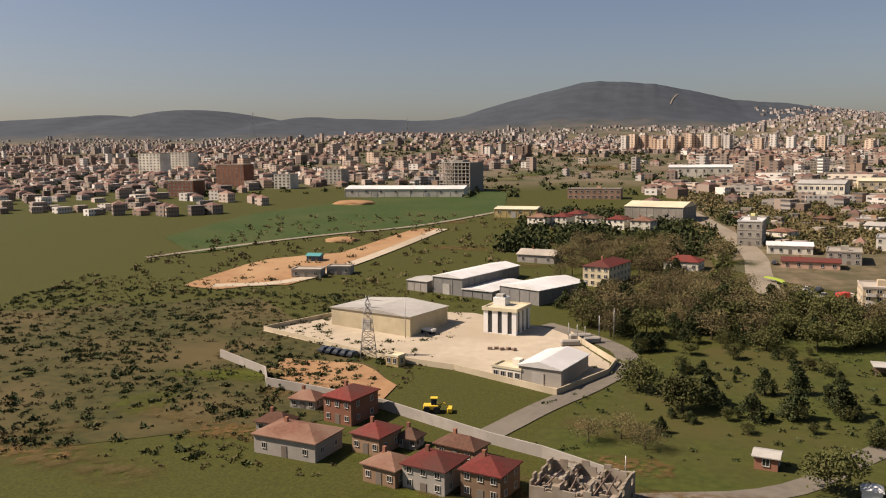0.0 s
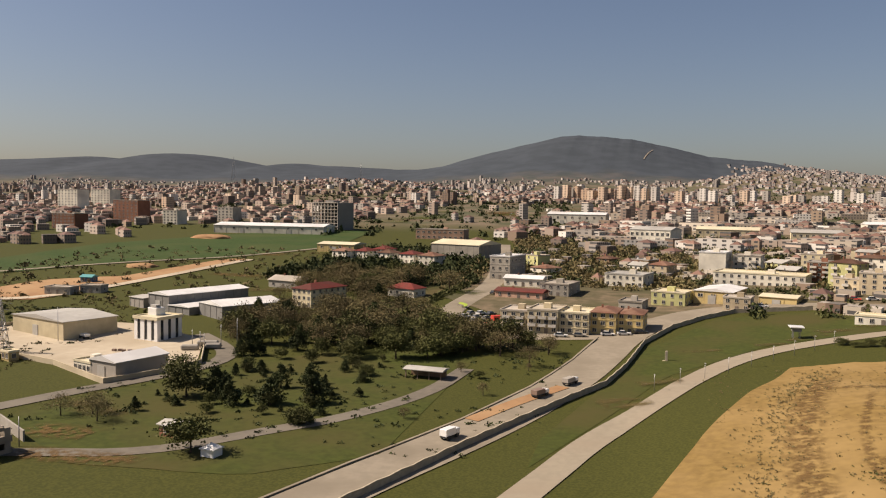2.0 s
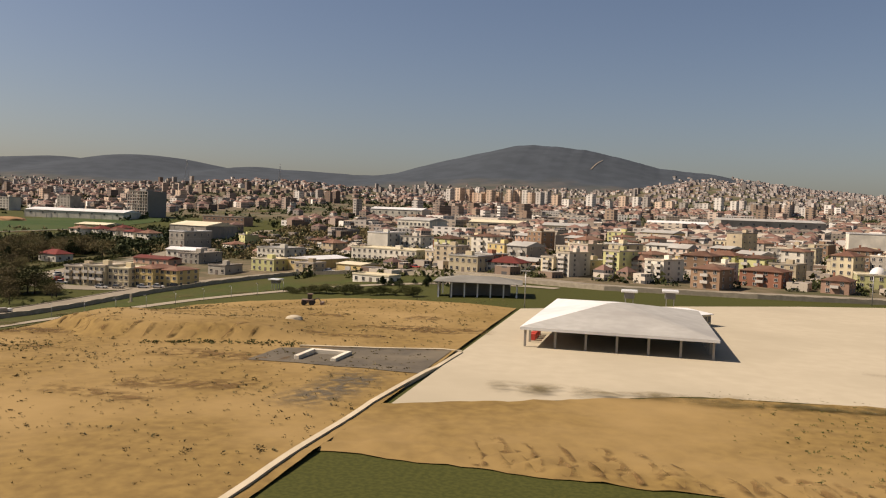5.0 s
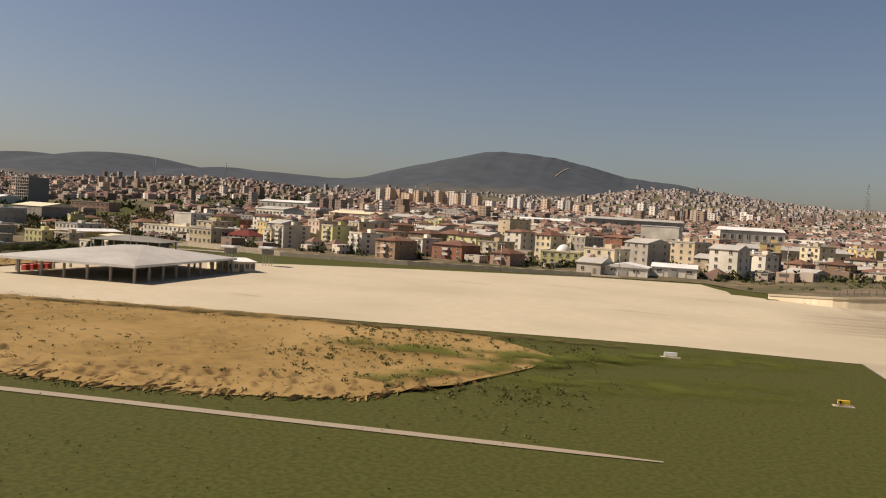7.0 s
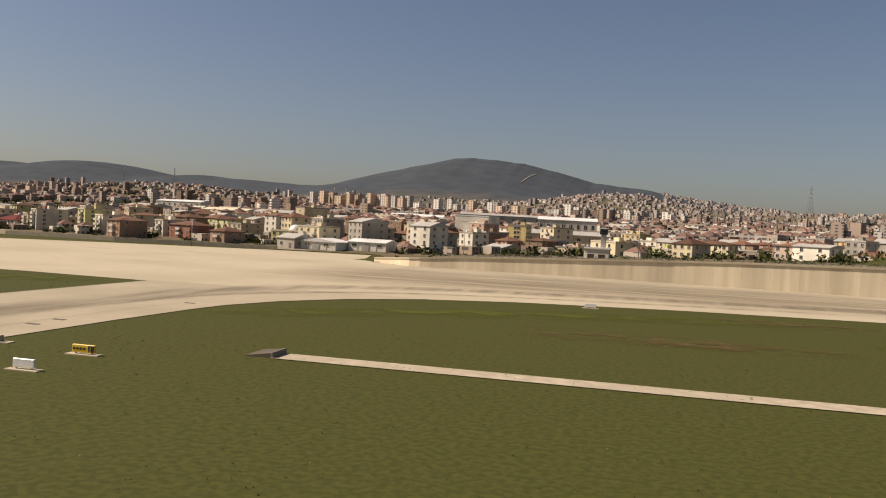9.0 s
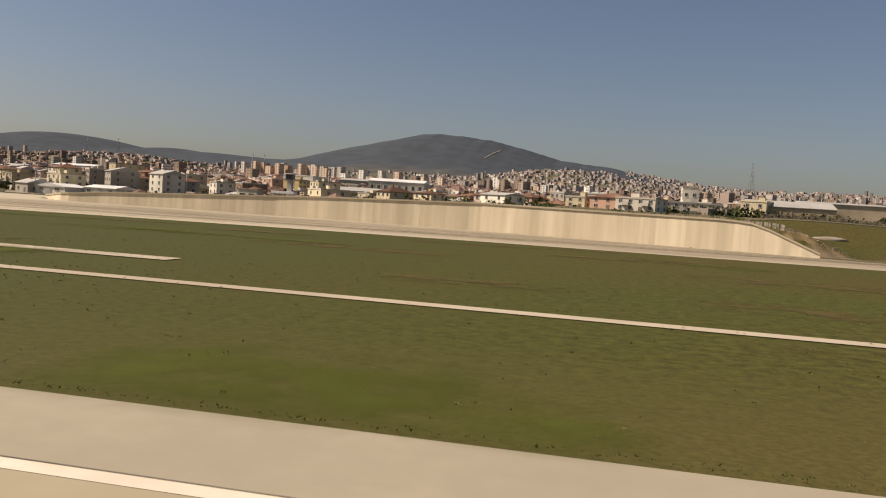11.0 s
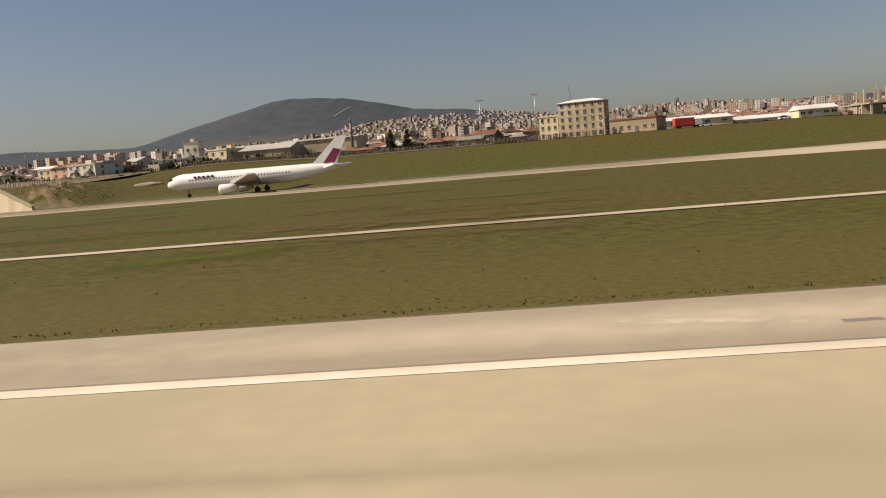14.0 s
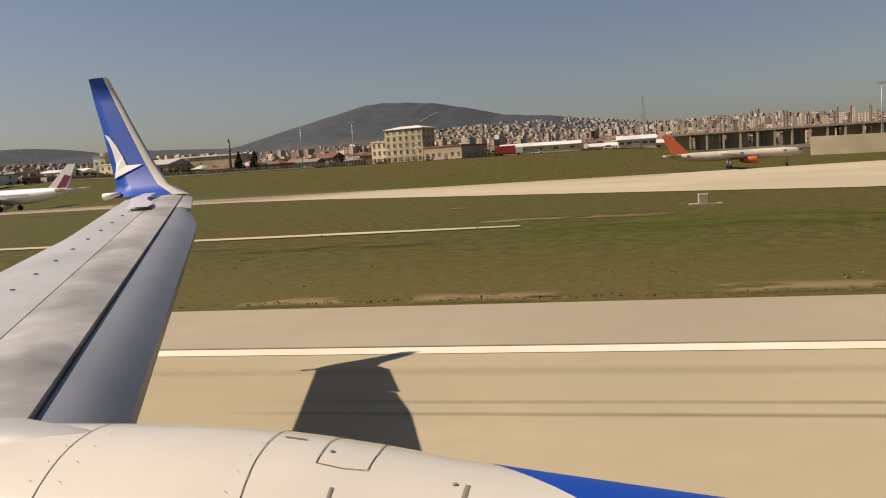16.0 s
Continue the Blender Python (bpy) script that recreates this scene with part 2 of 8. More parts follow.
def stain_material(name, colour, low=0.40, high=0.62, scale=0.35, strength=0.8, stretch=(1, 1, 1)):
    """A soft-edged stain: thin at its mesh's rim by the attribute fade, broken up by noise."""
    m = mat(name, colour, tuple(v * 0.85 for v in colour), 0.95, 1.2, 0.1)
    nt = m.node_tree
    n, l = nt.nodes, nt.links
    at = n.new("ShaderNodeAttribute")
    at.attribute_name = "fade"
    geo, tx, rg, mu, mu2 = n.new("ShaderNodeNewGeometry"), n.new("ShaderNodeTexNoise"), n.new("ShaderNodeMapRange"), n.new("ShaderNodeMath"), n.new("ShaderNodeMath")
    tx.inputs["Scale"].default_value = scale
    tx.inputs["Detail"].default_value = 8
    mp = n.new("ShaderNodeMapping")
    mp.inputs["Scale"].default_value = stretch
    l.new(geo.outputs["Position"], mp.inputs["Vector"])
    l.new(mp.outputs[0], tx.inputs["Vector"])
    rg.inputs[1].default_value, rg.inputs[2].default_value = low, high
    l.new(tx.outputs["Fac"], rg.inputs[0])
    mu.operation = mu2.operation = "MULTIPLY"
    l.new(rg.outputs[0], mu.inputs[0])
    l.new(at.outputs["Fac"], mu.inputs[1])
    l.new(mu.outputs[0], mu2.inputs[0])
    mu2.inputs[1].default_value = strength
    l.new(mu2.outputs[0], n["Principled BSDF"].inputs["Alpha"])
    return m


M["stain_dark"] = stain_material("tyre_darkening", (0.20, 0.165, 0.115), 0.28, 0.70, 0.5, 0.55, (1, 0.1, 1))
M["stain_rubber"] = stain_material("runway_smear", (0.21, 0.17, 0.115), 0.35, 0.65, 1.2, 0.18, (0.04, 1, 1))
M["stain_chalk"] = stain_material("old_paint", (0.58, 0.51, 0.39), 0.30, 0.55, 1.5, 0.75)
M["stain_band"] = stain_material("worn_paint_band", (0.52, 0.46, 0.35), 0.18, 0.5, 1.0, 0.7, (0.15, 1, 1))
M["stain_worn"] = stain_material("browned_concrete", (0.27, 0.222, 0.15), 0.20, 0.70, 0.35, 0.75, (0.12, 1, 1))
M["stain_dust"] = stain_material("shoulder_dust", (0.48, 0.41, 0.295), 0.05, 0.45, 0.5, 0.9, (0.25, 1, 1))
M["stain_line"] = stain_material("tyre_trace", (0.15, 0.12, 0.085), 0.34, 0.64, 1.2, 0.38, (0.1, 1, 1))
M["stain_bare"] = stain_material("bare_earth_strip", (0.27, 0.195, 0.10), 0.22, 0.46, 0.7, 0.85, (0.5, 1, 1))
M["stain_earth"] = stain_material("bare_earth_wear", (0.25, 0.185, 0.095), 0.42, 0.50, 0.7, 0.7)
M["stain_green"] = stain_material("lush_grass", (0.088, 0.100, 0.015), 0.36, 0.60, 0.3, 0.75)
M["stain_brown"] = stain_material("dead_grass", (0.118, 0.088, 0.033), 0.40, 0.62, 0.4, 0.75)
M["stain_soil"] = stain_material("brown_soil", (0.16, 0.095, 0.036), 0.40, 0.60, 0.9, 0.8)
M["stain_tar"] = stain_material("dark_soil", (0.12, 0.10, 0.07), 0.36, 0.58, 0.9, 0.8)


# ---- builders ----
def part(name, bm, material, parent=None, label="", smooth=False):
    me = bpy.data.meshes.new(name)
    bm.to_mesh(me)
    bm.free()
    return placed(name, me, material, parent, label, smooth)


def placed(name, me, material=None, parent=None, label="", smooth=False):
    for k in (material if isinstance(material, (list, tuple)) else [material] if material else []):
        me.materials.append(k)
    if smooth:
        for p in me.polygons:
            p.use_smooth = True
    ob = new(name, me)
    if parent:
        ob.parent = parent
    if label:
        ob["label"] = label
    return ob


def raw(name, verts, faces, material=None, parent=None, label="", smooth=False):
    me = bpy.data.meshes.new(name)
    me.from_pydata([tuple(v) for v in verts], [], faces)
    me.update()
    return placed(name, me, material, parent, label, smooth)


def thing(name, m, label, category, group=""):
    e = new(name)
    e.matrix_world = m
    return tagged(e, label, category, group)


def box_data(x0, x1, y0, y1, z0, z1):
    v = [(x0, y0, z0), (x1, y0, z0), (x1, y1, z0), (x0, y1, z0), (x0, y0, z1), (x1, y0, z1), (x1, y1, z1), (x0, y1, z1)]
    f = [(0, 3, 2, 1), (4, 5, 6, 7), (0, 1, 5, 4), (1, 2, 6, 5), (2, 3, 7, 6), (3, 0, 4, 7)]
    return v, f


def boxes_data(list_of):
    V, F = [], []
    for b in list_of:
        v, f = box_data(*b)
        k = len(V)
        V += v
        F += [tuple(i + k for i in q) for q in f]
    return V, F


def box(name, b, material, parent=None, label="", bevel=0.0):
    bm = bmesh.new()
    v, f = box_data(*b)
    vs = [bm.verts.new(p) for p in v]
    for q in f:
        bm.faces.new([vs[i] for i in q])
    if bevel:
        bmesh.ops.bevel(bm, geom=bm.edges[:], offset=bevel, segments=1, affect="EDGES")
    return part(name, bm, material, parent, label)


def boxes(name, list_of, material, parent=None, label=""):
    v, f = boxes_data(list_of)
    return raw(name, v, f, material, parent, label)


def tube(name, points, radii, material, parent=None, label="", seg=8, caps=True, smooth=True):
    """A tapered tube along a polyline."""
    V, F = [], []
    pts = [Vector(p) for p in points]
    for i, p in enumerate(pts):
        d = (pts[min(i + 1, len(pts) - 1)] - pts[max(i - 1, 0)]).normalized()
        q = d.to_track_quat("Z", "Y")
        for k in range(seg):
            a = 2 * math.pi * k / seg
            V.append(p + q @ Vector((math.cos(a) * radii[i], math.sin(a) * radii[i], 0)))
    for i in range(len(pts) - 1):
        for k in range(seg):
            k2 = (k + 1) % seg
            F.append((i * seg + k, i * seg + k2, (i + 1) * seg + k2, (i + 1) * seg + k))
    if caps:
        F.append(tuple(range(seg))[::-1])
        F.append(tuple((len(pts) - 1) * seg + k for k in range(seg)))
    return raw(name, V, F, material, parent, label, smooth)


# ---- terrain ----
def lerp_table(v, xs, zs):
    if v <= xs[0]:
        return zs[0]
    for a, b, c, d in zip(xs, xs[1:], zs, zs[1:]):
        if v <= b:
            return c + (d - c) * (v - a) / (b - a)
    return zs[-1]


def ramp(v, a, b):
    s = min(1.0, max(0.0, (v - a) / (b - a)))
    return s * s * (3 - 2 * s)


def ridge(x):
    return lerp_table(x, (-3200, -2300, -2050, -1915, -1832, -1750, -1700, -1640, -1580, -1500, -1407, -1300, -1235, -1180, -1140, -1089, -1040, -987, -847, -730, -650, -596, -540, -485, -400, -322, -260, -205, -147, -60, 8, 60, 109, 165, 225, 290, 369, 433, 541, 650, 800, 1500, 3000),
                      (128, 150, 156, 161, 165, 154, 151, 160, 175, 175, 169, 150, 136, 129, 134, 143, 141, 135, 131, 124, 124, 129, 138, 157, 180, 199, 213, 228, 231, 225, 218, 208, 197, 183, 168, 159, 154, 142, 127, 112, 102, 92, 80))


def wall_line(x):
    return lerp_table(x, (285, 300, 350, 390, 420, 444.6), (168, 156, 155, 150, 141, 132))


def height(x, y):
    """The lie of the land: a valley west of the airfield, the level airfield, a town that climbs to wooded hills."""
    west = lerp_table(y, (0, 100, 150, 200, 280, 400, 520, 700, 1000, 2000), (-10, -9.4, -8, -5.6, -1, 4, 9, 16, 26, 45))
    east = lerp_table(y, (0, 190, 215, 280, 400, 520, 700, 1000, 2000), (0, 0, 0.8, 2.4, 6, 10, 16, 26, 45))
    near = lerp_table(x, (60, 74, 90, 108, 130, 170), (0, 0.04, 0.35, 0.8, 0.88, 1))
    a = near + (ramp(x, 55, 170) - near) * ramp(y, 115, 150)
    z = west + (east - west) * a
    wy = wall_line(x)
    if x > 285 and y > wy:
        lift = lerp_table(x, (285, 310, 340, 390, 440), (0, 1.7, 2.9, 4.5, 4.2)) * ramp(y, wy + 3.2, wy + 6)
        slope = lerp_table(y, (139, 150, 185, 280, 400), (0, 1.2, 5.8, 6.3, 8)) * (1 - 0.14 * ramp(x, 455, 490)) * (1 - 0.48 * ramp(x, 592, 622))
        wall_side = lift + (slope - lift) * ramp(y, 155, 205) if x > 395 else lift
        z = max(z, wall_side + (slope - wall_side) * ramp(x, 440, 452))
    if y > 600:
        z += 40 * math.exp(-((x - 300) / 190) ** 2 - ((y - 1560) / 230) ** 2) + 26 * math.exp(-((x - 760) / 260) ** 2 - ((y - 1500) / 300) ** 2)
        z += 20 * math.exp(-((x + 360) / 200) ** 2 - ((y - 1180) / 220) ** 2)
    if y > 1300:
        r = ridge(x) + 1.5 * noise.noise((x * 0.02, 0.3, 0.0)) + 1.2 * noise.noise((x * 0.06, 1.3, 0.0))
        side = math.exp(-((y - 2600) / (520 if y < 2600 else 900)) ** 2)
        z += max(0.0, r - 50) * side
    return z


def spread(*stops):
    out = []
    for a, b, step in stops:
        k = max(1, round((b - a) / step))
        out += [a + (b - a) * i / k for i in range(k)]
    return out + [stops[-1][1]]


def sheet(xs, ys, z):
    V = [(x, y, z(x, y)) for y in ys for x in xs]
    n = len(xs)
    F = [(j * n + i, j * n + i + 1, (j + 1) * n + i + 1, (j + 1) * n + i) for j in range(len(ys) - 1) for i in range(n - 1)]
    return V, F


gx = spread((-3200, -2300, 100), (-2300, -400, 28), (-400, -150, 25), (-150, 110, 4), (110, 480, 6), (480, 720, 10), (720, 1200, 40), (1200, 3200, 140))
gy = spread((-300, -60, 60), (-60, 240, 3), (240, 600, 12), (600, 1800, 40), (1800, 3000, 30), (3000, 4400, 200))
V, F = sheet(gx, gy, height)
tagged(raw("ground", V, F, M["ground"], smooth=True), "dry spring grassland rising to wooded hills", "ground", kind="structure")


def drape(name, lo, hi, material, label, lift=0.05, step=3.0, rows=None, wobble=0.0, category="ground", relief=None):
    """A patch of ground between two lines y(x), given as points."""
    x0, x1 = max(lo[0][0], hi[0][0]), min(lo[-1][0], hi[-1][0])
    n = max(1, round((x1 - x0) / step))
    xs = [x0 + (x1 - x0) * i / n for i in range(n + 1)]
    lx, ly, hx, hy = [p[0] for p in lo], [p[1] for p in lo], [p[0] for p in hi], [p[1] for p in hi]
    widest = max(lerp_table(x, hx, hy) - lerp_table(x, lx, ly) for x in xs)
    k = rows or max(2, round(widest / step))
    V = []
    for x in xs:
        a, b = lerp_table(x, lx, ly), lerp_table(x, hx, hy)
        if wobble:
            a += wobble * noise.noise((x * 0.23, 3.1, lift)) + wobble * 0.5 * noise.noise((x * 0.9, 4.1, lift))
            b += wobble * noise.noise((x * 0.21, 7.7, lift)) + wobble * 0.5 * noise.noise((x * 0.8, 5.1, lift))
        for j in range(k + 1):
            y = a + (b - a) * j / k
            V.append((x, y, height(x, y) + lift + (relief(x, y) if relief else 0.0)))
    F = [(i * (k + 1) + j, (i + 1) * (k + 1) + j, (i + 1) * (k + 1) + j + 1, i * (k + 1) + j + 1) for i in range(n) for j in range(k)]
    return tagged(raw(name, V, F, material, smooth=True), label, category, kind="structure")


def fine_line(points, step=2.5):
    out = []
    for (ax, ay), (bx, by) in zip(points, points[1:]):
        k = max(1, round(math.hypot(bx - ax, by - ay) / step))
        out += [(ax + (bx - ax) * i / k, ay + (by - ay) * i / k) for i in range(k)]
    return out + [points[-1]]


def smooth_line(points, times=2):
    for _ in range(times):
        out = [points[0]]
        for (ax, ay), (bx, by) in zip(points, points[1:]):
            out += [(ax * 0.75 + bx * 0.25, ay * 0.75 + by * 0.25), (ax * 0.25 + bx * 0.75, ay * 0.25 + by * 0.75)]
        points = out + [points[-1]]
    return points


def ribbon(points, width, lift):
    pts = fine_line(smooth_line(points))
    V, F = [], []
    for i, (x, y) in enumerate(pts):
        a, b = pts[max(i - 1, 0)], pts[min(i + 1, len(pts) - 1)]
        d = Vector((b[0] - a[0], b[1] - a[1])).normalized()
        for s in (-0.5, -0.17, 0.17, 0.5):
            px, py = x - d.y * width * s, y + d.x * width * s
            V.append((px, py, height(px, py) + lift))
    for i in range(len(pts) - 1):
        F += [(i * 4 + j, i * 4 + j + 1, i * 4 + j + 5, i * 4 + j + 4) for j in range(3)]
    return V, [q[::-1] for q in F]


def road(name, points, width, material, label, lift=0.12):
    V, F = ribbon(points, width, lift)
    return tagged(raw(name, V, F, material, smooth=True), label, "road", kind="structure")


def fill_relief(x, y):
    """A low scarp across the fill, cut by rills, and shallow swells."""
    edge = lerp_table(x, (108, 115, 121, 126, 132, 137, 145, 150), (99, 97.5, 93, 92, 92.5, 93, 94.5, 95))
    edge += 0.9 * noise.noise((x * 0.9, 2.0, 0)) + 0.5 * noise.noise((x * 2.6, 5.0, 0))
    run = ramp(x, 106, 114) * (1 - ramp(x, 140, 152))
    scarp = 1.7 * run * ramp(y, edge, edge + 2.6 + 5.0 * max(0.0, noise.noise((x * 0.7, 3.0, 1.0)))) * (1 - ramp(y, edge + 8, edge + 26))
    swell = 0.15 * (0.5 + noise.noise((x * 0.09, y * 0.09, 4.0))) + 0.07 * (0.5 + noise.noise((x * 0.5, y * 0.5, 4.0)))
    return scarp + max(0.0, swell)


def slope_relief(x, y):
    """Rilled, lumpy earth: furrows that run down to the grass."""
    low = lerp_table(x, (169, 200, 213, 222, 233, 242, 249, 256, 263), (52, 51, 49, 46, 45, 46.5, 49, 56, 67))
    near = 1 - ramp(y, low + 2, low + 9)
    rim = ramp(y, low - 0.3, low + 1.8) * (1 - ramp(x, 250, 262))
    return rim * max(0.0, 0.12 + 0.16 * noise.noise((x * 0.35, y * 0.35, 2.0)) + near * 0.55 * noise.noise((x * 1.5 + y * 0.6, y * 0.16, 6.0)))


def top_of(x, y):
    """The walking surface, with the fill's own relief where it lies."""
    return height(x, y) + (0.08 + fill_relief(x, y) if 77 < x < 169.4 and y < 156 else 0.07 + slope_relief(x, y) if 169.4 <= x < 265 and 46 < y < 82 else 0.0)


# airfield surfaces
drape("runway", [(182, -26), (1100, -26)], [(182, 11.2), (1100, 11.2)], M["runway"], "pale tan concrete runway with tyre marks", 0.02, 12, category="runway")
drape("runway_shoulder", [(182, 11.2), (1100, 11.2)], [(182, 14.87), (1100, 14.87)], M["shoulder"], "greyish concrete runway shoulder", 0.016, 6, wobble=0.0, category="runway")
drape("edge_stripe", [(182, 10.74), (1100, 10.74)], [(182, 11.15), (1100, 11.15)], M["paint"], "worn white runway edge stripe", 0.028, 12, 1, category="marking")
drape("apron", [(170, 66), (195, 80), (228, 84), (270, 87), (286, 86), (320, 88), (329, 92.5), (347, 97), (369, 100), (400, 103), (520, 105), (545, 100), (560, 92), (575, 80), (592, 67), (608, 54), (640, 46), (760, 42)],
      [(170, 142), (196, 161), (220, 175), (255, 191), (280, 193), (286, 168), (300, 156), (350, 155), (390, 150), (420, 141), (444, 132), (452, 127.5), (570, 127), (600, 129), (640, 138), (760, 138)], M["apron"], "broad pale concrete apron and taxiways", 0.04, 2.0, 20, category="apron")
drape("connector", [(283, 17.5), (286, 14.8), (304.3, 14.8), (304.85, 50), (305.9, 67), (308.6, 75), (313, 82), (320, 88.2)], [(283, 17.6), (286.5, 40), (286.95, 87), (320, 89)], M["taxi"], "pale concrete connecting taxiway", 0.045, 0.6, 24, category="taxiway")
drape("taxiway_strip", [(300, 138), (390, 138), (444, 126), (452, 121), (600, 119)], [(300, 155.5), (350, 154.6), (390, 149.6), (420, 140.6), (444, 131.6), (452, 127), (600, 126)], M["taxi"], "stained concrete strip below the retaining wall", 0.06, 6, category="taxiway")
drape("earth_fill", [(77, -20), (169.4, -20)], [(77, 88), (85, 115), (92, 135), (101, 154), (111, 157), (135, 155), (169.4, 141)], M["dirt"], "dry yellow earth fill with scattered tufts", 0.08, 1.2, wobble=0.8, relief=fill_relief)
drape("earth_slope", [(169.4, 52), (200, 51), (213, 49), (222, 46), (233, 45), (242, 46.5), (249, 49), (254, 56), (258, 66), (259, 72)], [(169.4, 66), (195, 79), (228, 83), (252, 81), (259, 73)], M["dirt"], "dry earth beside the apron", 0.07, 1.0, wobble=0.8, relief=slope_relief)
drape("dark_patch", [(149, 82), (162, 80.5), (169, 79.5)], [(149, 90), (160, 93), (169, 93.5)], M["tar"], "dark tarred patch on the earth fill", 0.14, 1.5, wobble=0.5, relief=fill_relief)
drape("concrete_path", [(200, 40.2), (262, 42.35), (267.5, 42.75)], [(200, 41.2), (262, 43.15), (267.5, 42.95)], M["lane"], "narrow concrete service path", 0.05, 4, 1, category="path")
drape("drain_channel", [(321.5, 44.2), (390, 44.2)], [(321.5, 46.2), (390, 46.2)], M["perimeter"], "straight concrete drainage channel in the grass", 0.05, 4, 1, category="path")
drape("airfield_path", [(380, 33.9), (584, 33.9), (590, 34.2)], [(380, 35.1), (584, 35.1), (590, 34.8)], M["yard"], "narrow pale path through the grass", 0.04, 4, 1, category="path")
# valley
drape("green_field", [(-167, 262), (-138, 232), (-116, 268), (-83, 293), (-60, 345)], [(-167, 330), (-134, 402), (-87, 440), (-72, 430), (-60, 352)], M["field"], "bright green sown field", 0.2, 4)
drape("bare_earth", [(-116, 190), (-106, 186), (-87, 196), (-82, 230), (-74, 286)], [(-116, 195), (-112, 226), (-92, 240), (-82, 290), (-74, 292)], M["red_dirt"], "bare reddish earth of a building plot", 0.2, 3, wobble=2)
drape("earth_patch", [(-62, 124), (-48, 117), (-38, 114)], [(-62, 133), (-48, 133), (-38, 122)], M["red_dirt"], "bare reddish earth beside the compound", 0.15, 3, wobble=1.5)
drape("compound_yard", [(-75, 151), (-45, 136), (-31, 132), (-13, 122), (-6, 134)], [(-75, 152), (-60, 172), (-36, 172), (-16, 160), (-6, 140)], M["yard"], "pale concrete yard of a walled compound", 0.16, 3, category="yard")
drape("brush_slope", [(-160, 90), (-90, 80), (-40, 108)], [(-160, 150), (-90, 180), (-40, 125)], M["brush"], "brownish brush on the slope", 0.06, 5, wobble=4)
drape("scrub_strip", [(9, 213), (13, 212), (17, 228)], [(9, 312), (13, 332), (17, 284)], M["brush"], "brown scrub beside the road", 0.15, 4, wobble=1)
drape("town_ground", [(18, 230), (40, 205), (75, 200), (92, 222), (130, 217), (165, 200), (190, 188), (255, 193), (283, 196), (290, 172), (300, 157), (390, 156), (425, 150), (436, 160), (440, 186), (700, 190)],
      [(18, 470), (700, 470)], M["townground"], "bare earth and paving between the town's houses", 0.1, 6, category="ground")
drape("park_grass", [(-14, 101), (8, 86), (31, 88), (44, 100)], [(-14, 106), (-3, 133), (8, 150), (23, 166), (44, 168)], M["lawn"], "bright green park grass", 0.05, 3, wobble=1.0)
drape("verge", [(63, 100), (72, 126), (80, 150), (100, 175), (128, 190), (172, 187)], [(63, 112), (68, 135), (76, 172), (92, 206), (115, 213), (150, 200), (172, 189)], M["lawn"], "green grass between the road and the perimeter road", 0.05, 2, wobble=0.3)
drape("garden_ground", [(34, 262), (60, 256), (125, 262)], [(34, 432), (60, 440), (125, 400)], M["brush"], "brown allotment ground between shacks", 0.16, 5, wobble=3)
road("road_1", [(38, 70), (46, 94), (55, 116), (62, 138), (67, 160), (71, 184), (78, 202), (92, 219), (116, 223), (133, 217), (150, 209), (166, 199), (184, 193), (215, 194), (262, 199)], 9.0, M["road"], "two-lane concrete road past the airfield wall")
road("road_2", [(70, 186), (44, 180), (31, 190), (27, 203), (27, 221), (30, 250), (24, 298), (10, 380)], 6.5, M["road"], "winding pale street between the works")
road("perimeter_road", [(56, 60), (65, 95), (70, 113), (77, 129), (86, 152), (97, 168), (113, 179), (128, 187), (150, 190), (172, 184)], 4.4, M["lane"], "narrow grey perimeter road inside the airfield")
road("park_road", [(44, 150), (42, 131), (33, 113), (25, 105), (15, 92), (0, 88), (-12, 84)], 3.2, M["asphalt"], "narrow asphalt lane through the park")
road("compound_lane", [(-22, 100), (-19, 106), (-14, 117), (-8, 127), (-2, 142), (-6, 153), (-20, 165)], 4.0, M["asphalt"], "narrow asphalt lane round the compound")
road("field_track", [(-150, 225), (-116, 268), (-83, 294), (-58, 352)], 2.6, M["road"], "pale farm track beside the field", 0.26)
road("plot_track", [(-108, 190), (-88, 196), (-80, 232), (-72, 290)], 4.0, M["yard"], "rutted site track", 0.26)
V, F = ribbon([(52, 118), (57, 130), (63, 141)], 2.6, 0.2)
tagged(raw("roadworks_trench", V, F, M["red_dirt"], smooth=True), "reddish open strip of roadworks in the road", "trench", kind="structure")


def wall_run(name, points, tall, thick, material, label, lift=-0.3, category="wall", caps=0.0):
    pts = fine_line(points, 2.4)
    V, F = [], []
    for i, (x, y) in enumerate(pts):
        a, b = pts[max(i - 1, 0)], pts[min(i + 1, len(pts) - 1)]
        d = Vector((b[0] - a[0], b[1] - a[1])).normalized()
        z = top_of(x, y)
        t = tall + caps * (i % 2)
        for s, zz in ((-1, z + lift), (-1, z + t), (1, z + t), (1, z + lift)):
            V.append((x - d.y * thick / 2 * s, y + d.x * thick / 2 * s, zz))
    for i in range(len(pts) - 1):
        F += [(i * 4 + j, (i + 1) * 4 + j, (i + 1) * 4 + (j + 1) % 4, i * 4 + (j + 1) % 4) for j in range(4)]
    F += [(0, 1, 2, 3), tuple((len(pts) - 1) * 4 + j for j in (3, 2, 1, 0))]
    return tagged(raw(name, V, F, material), label, category, kind="structure")


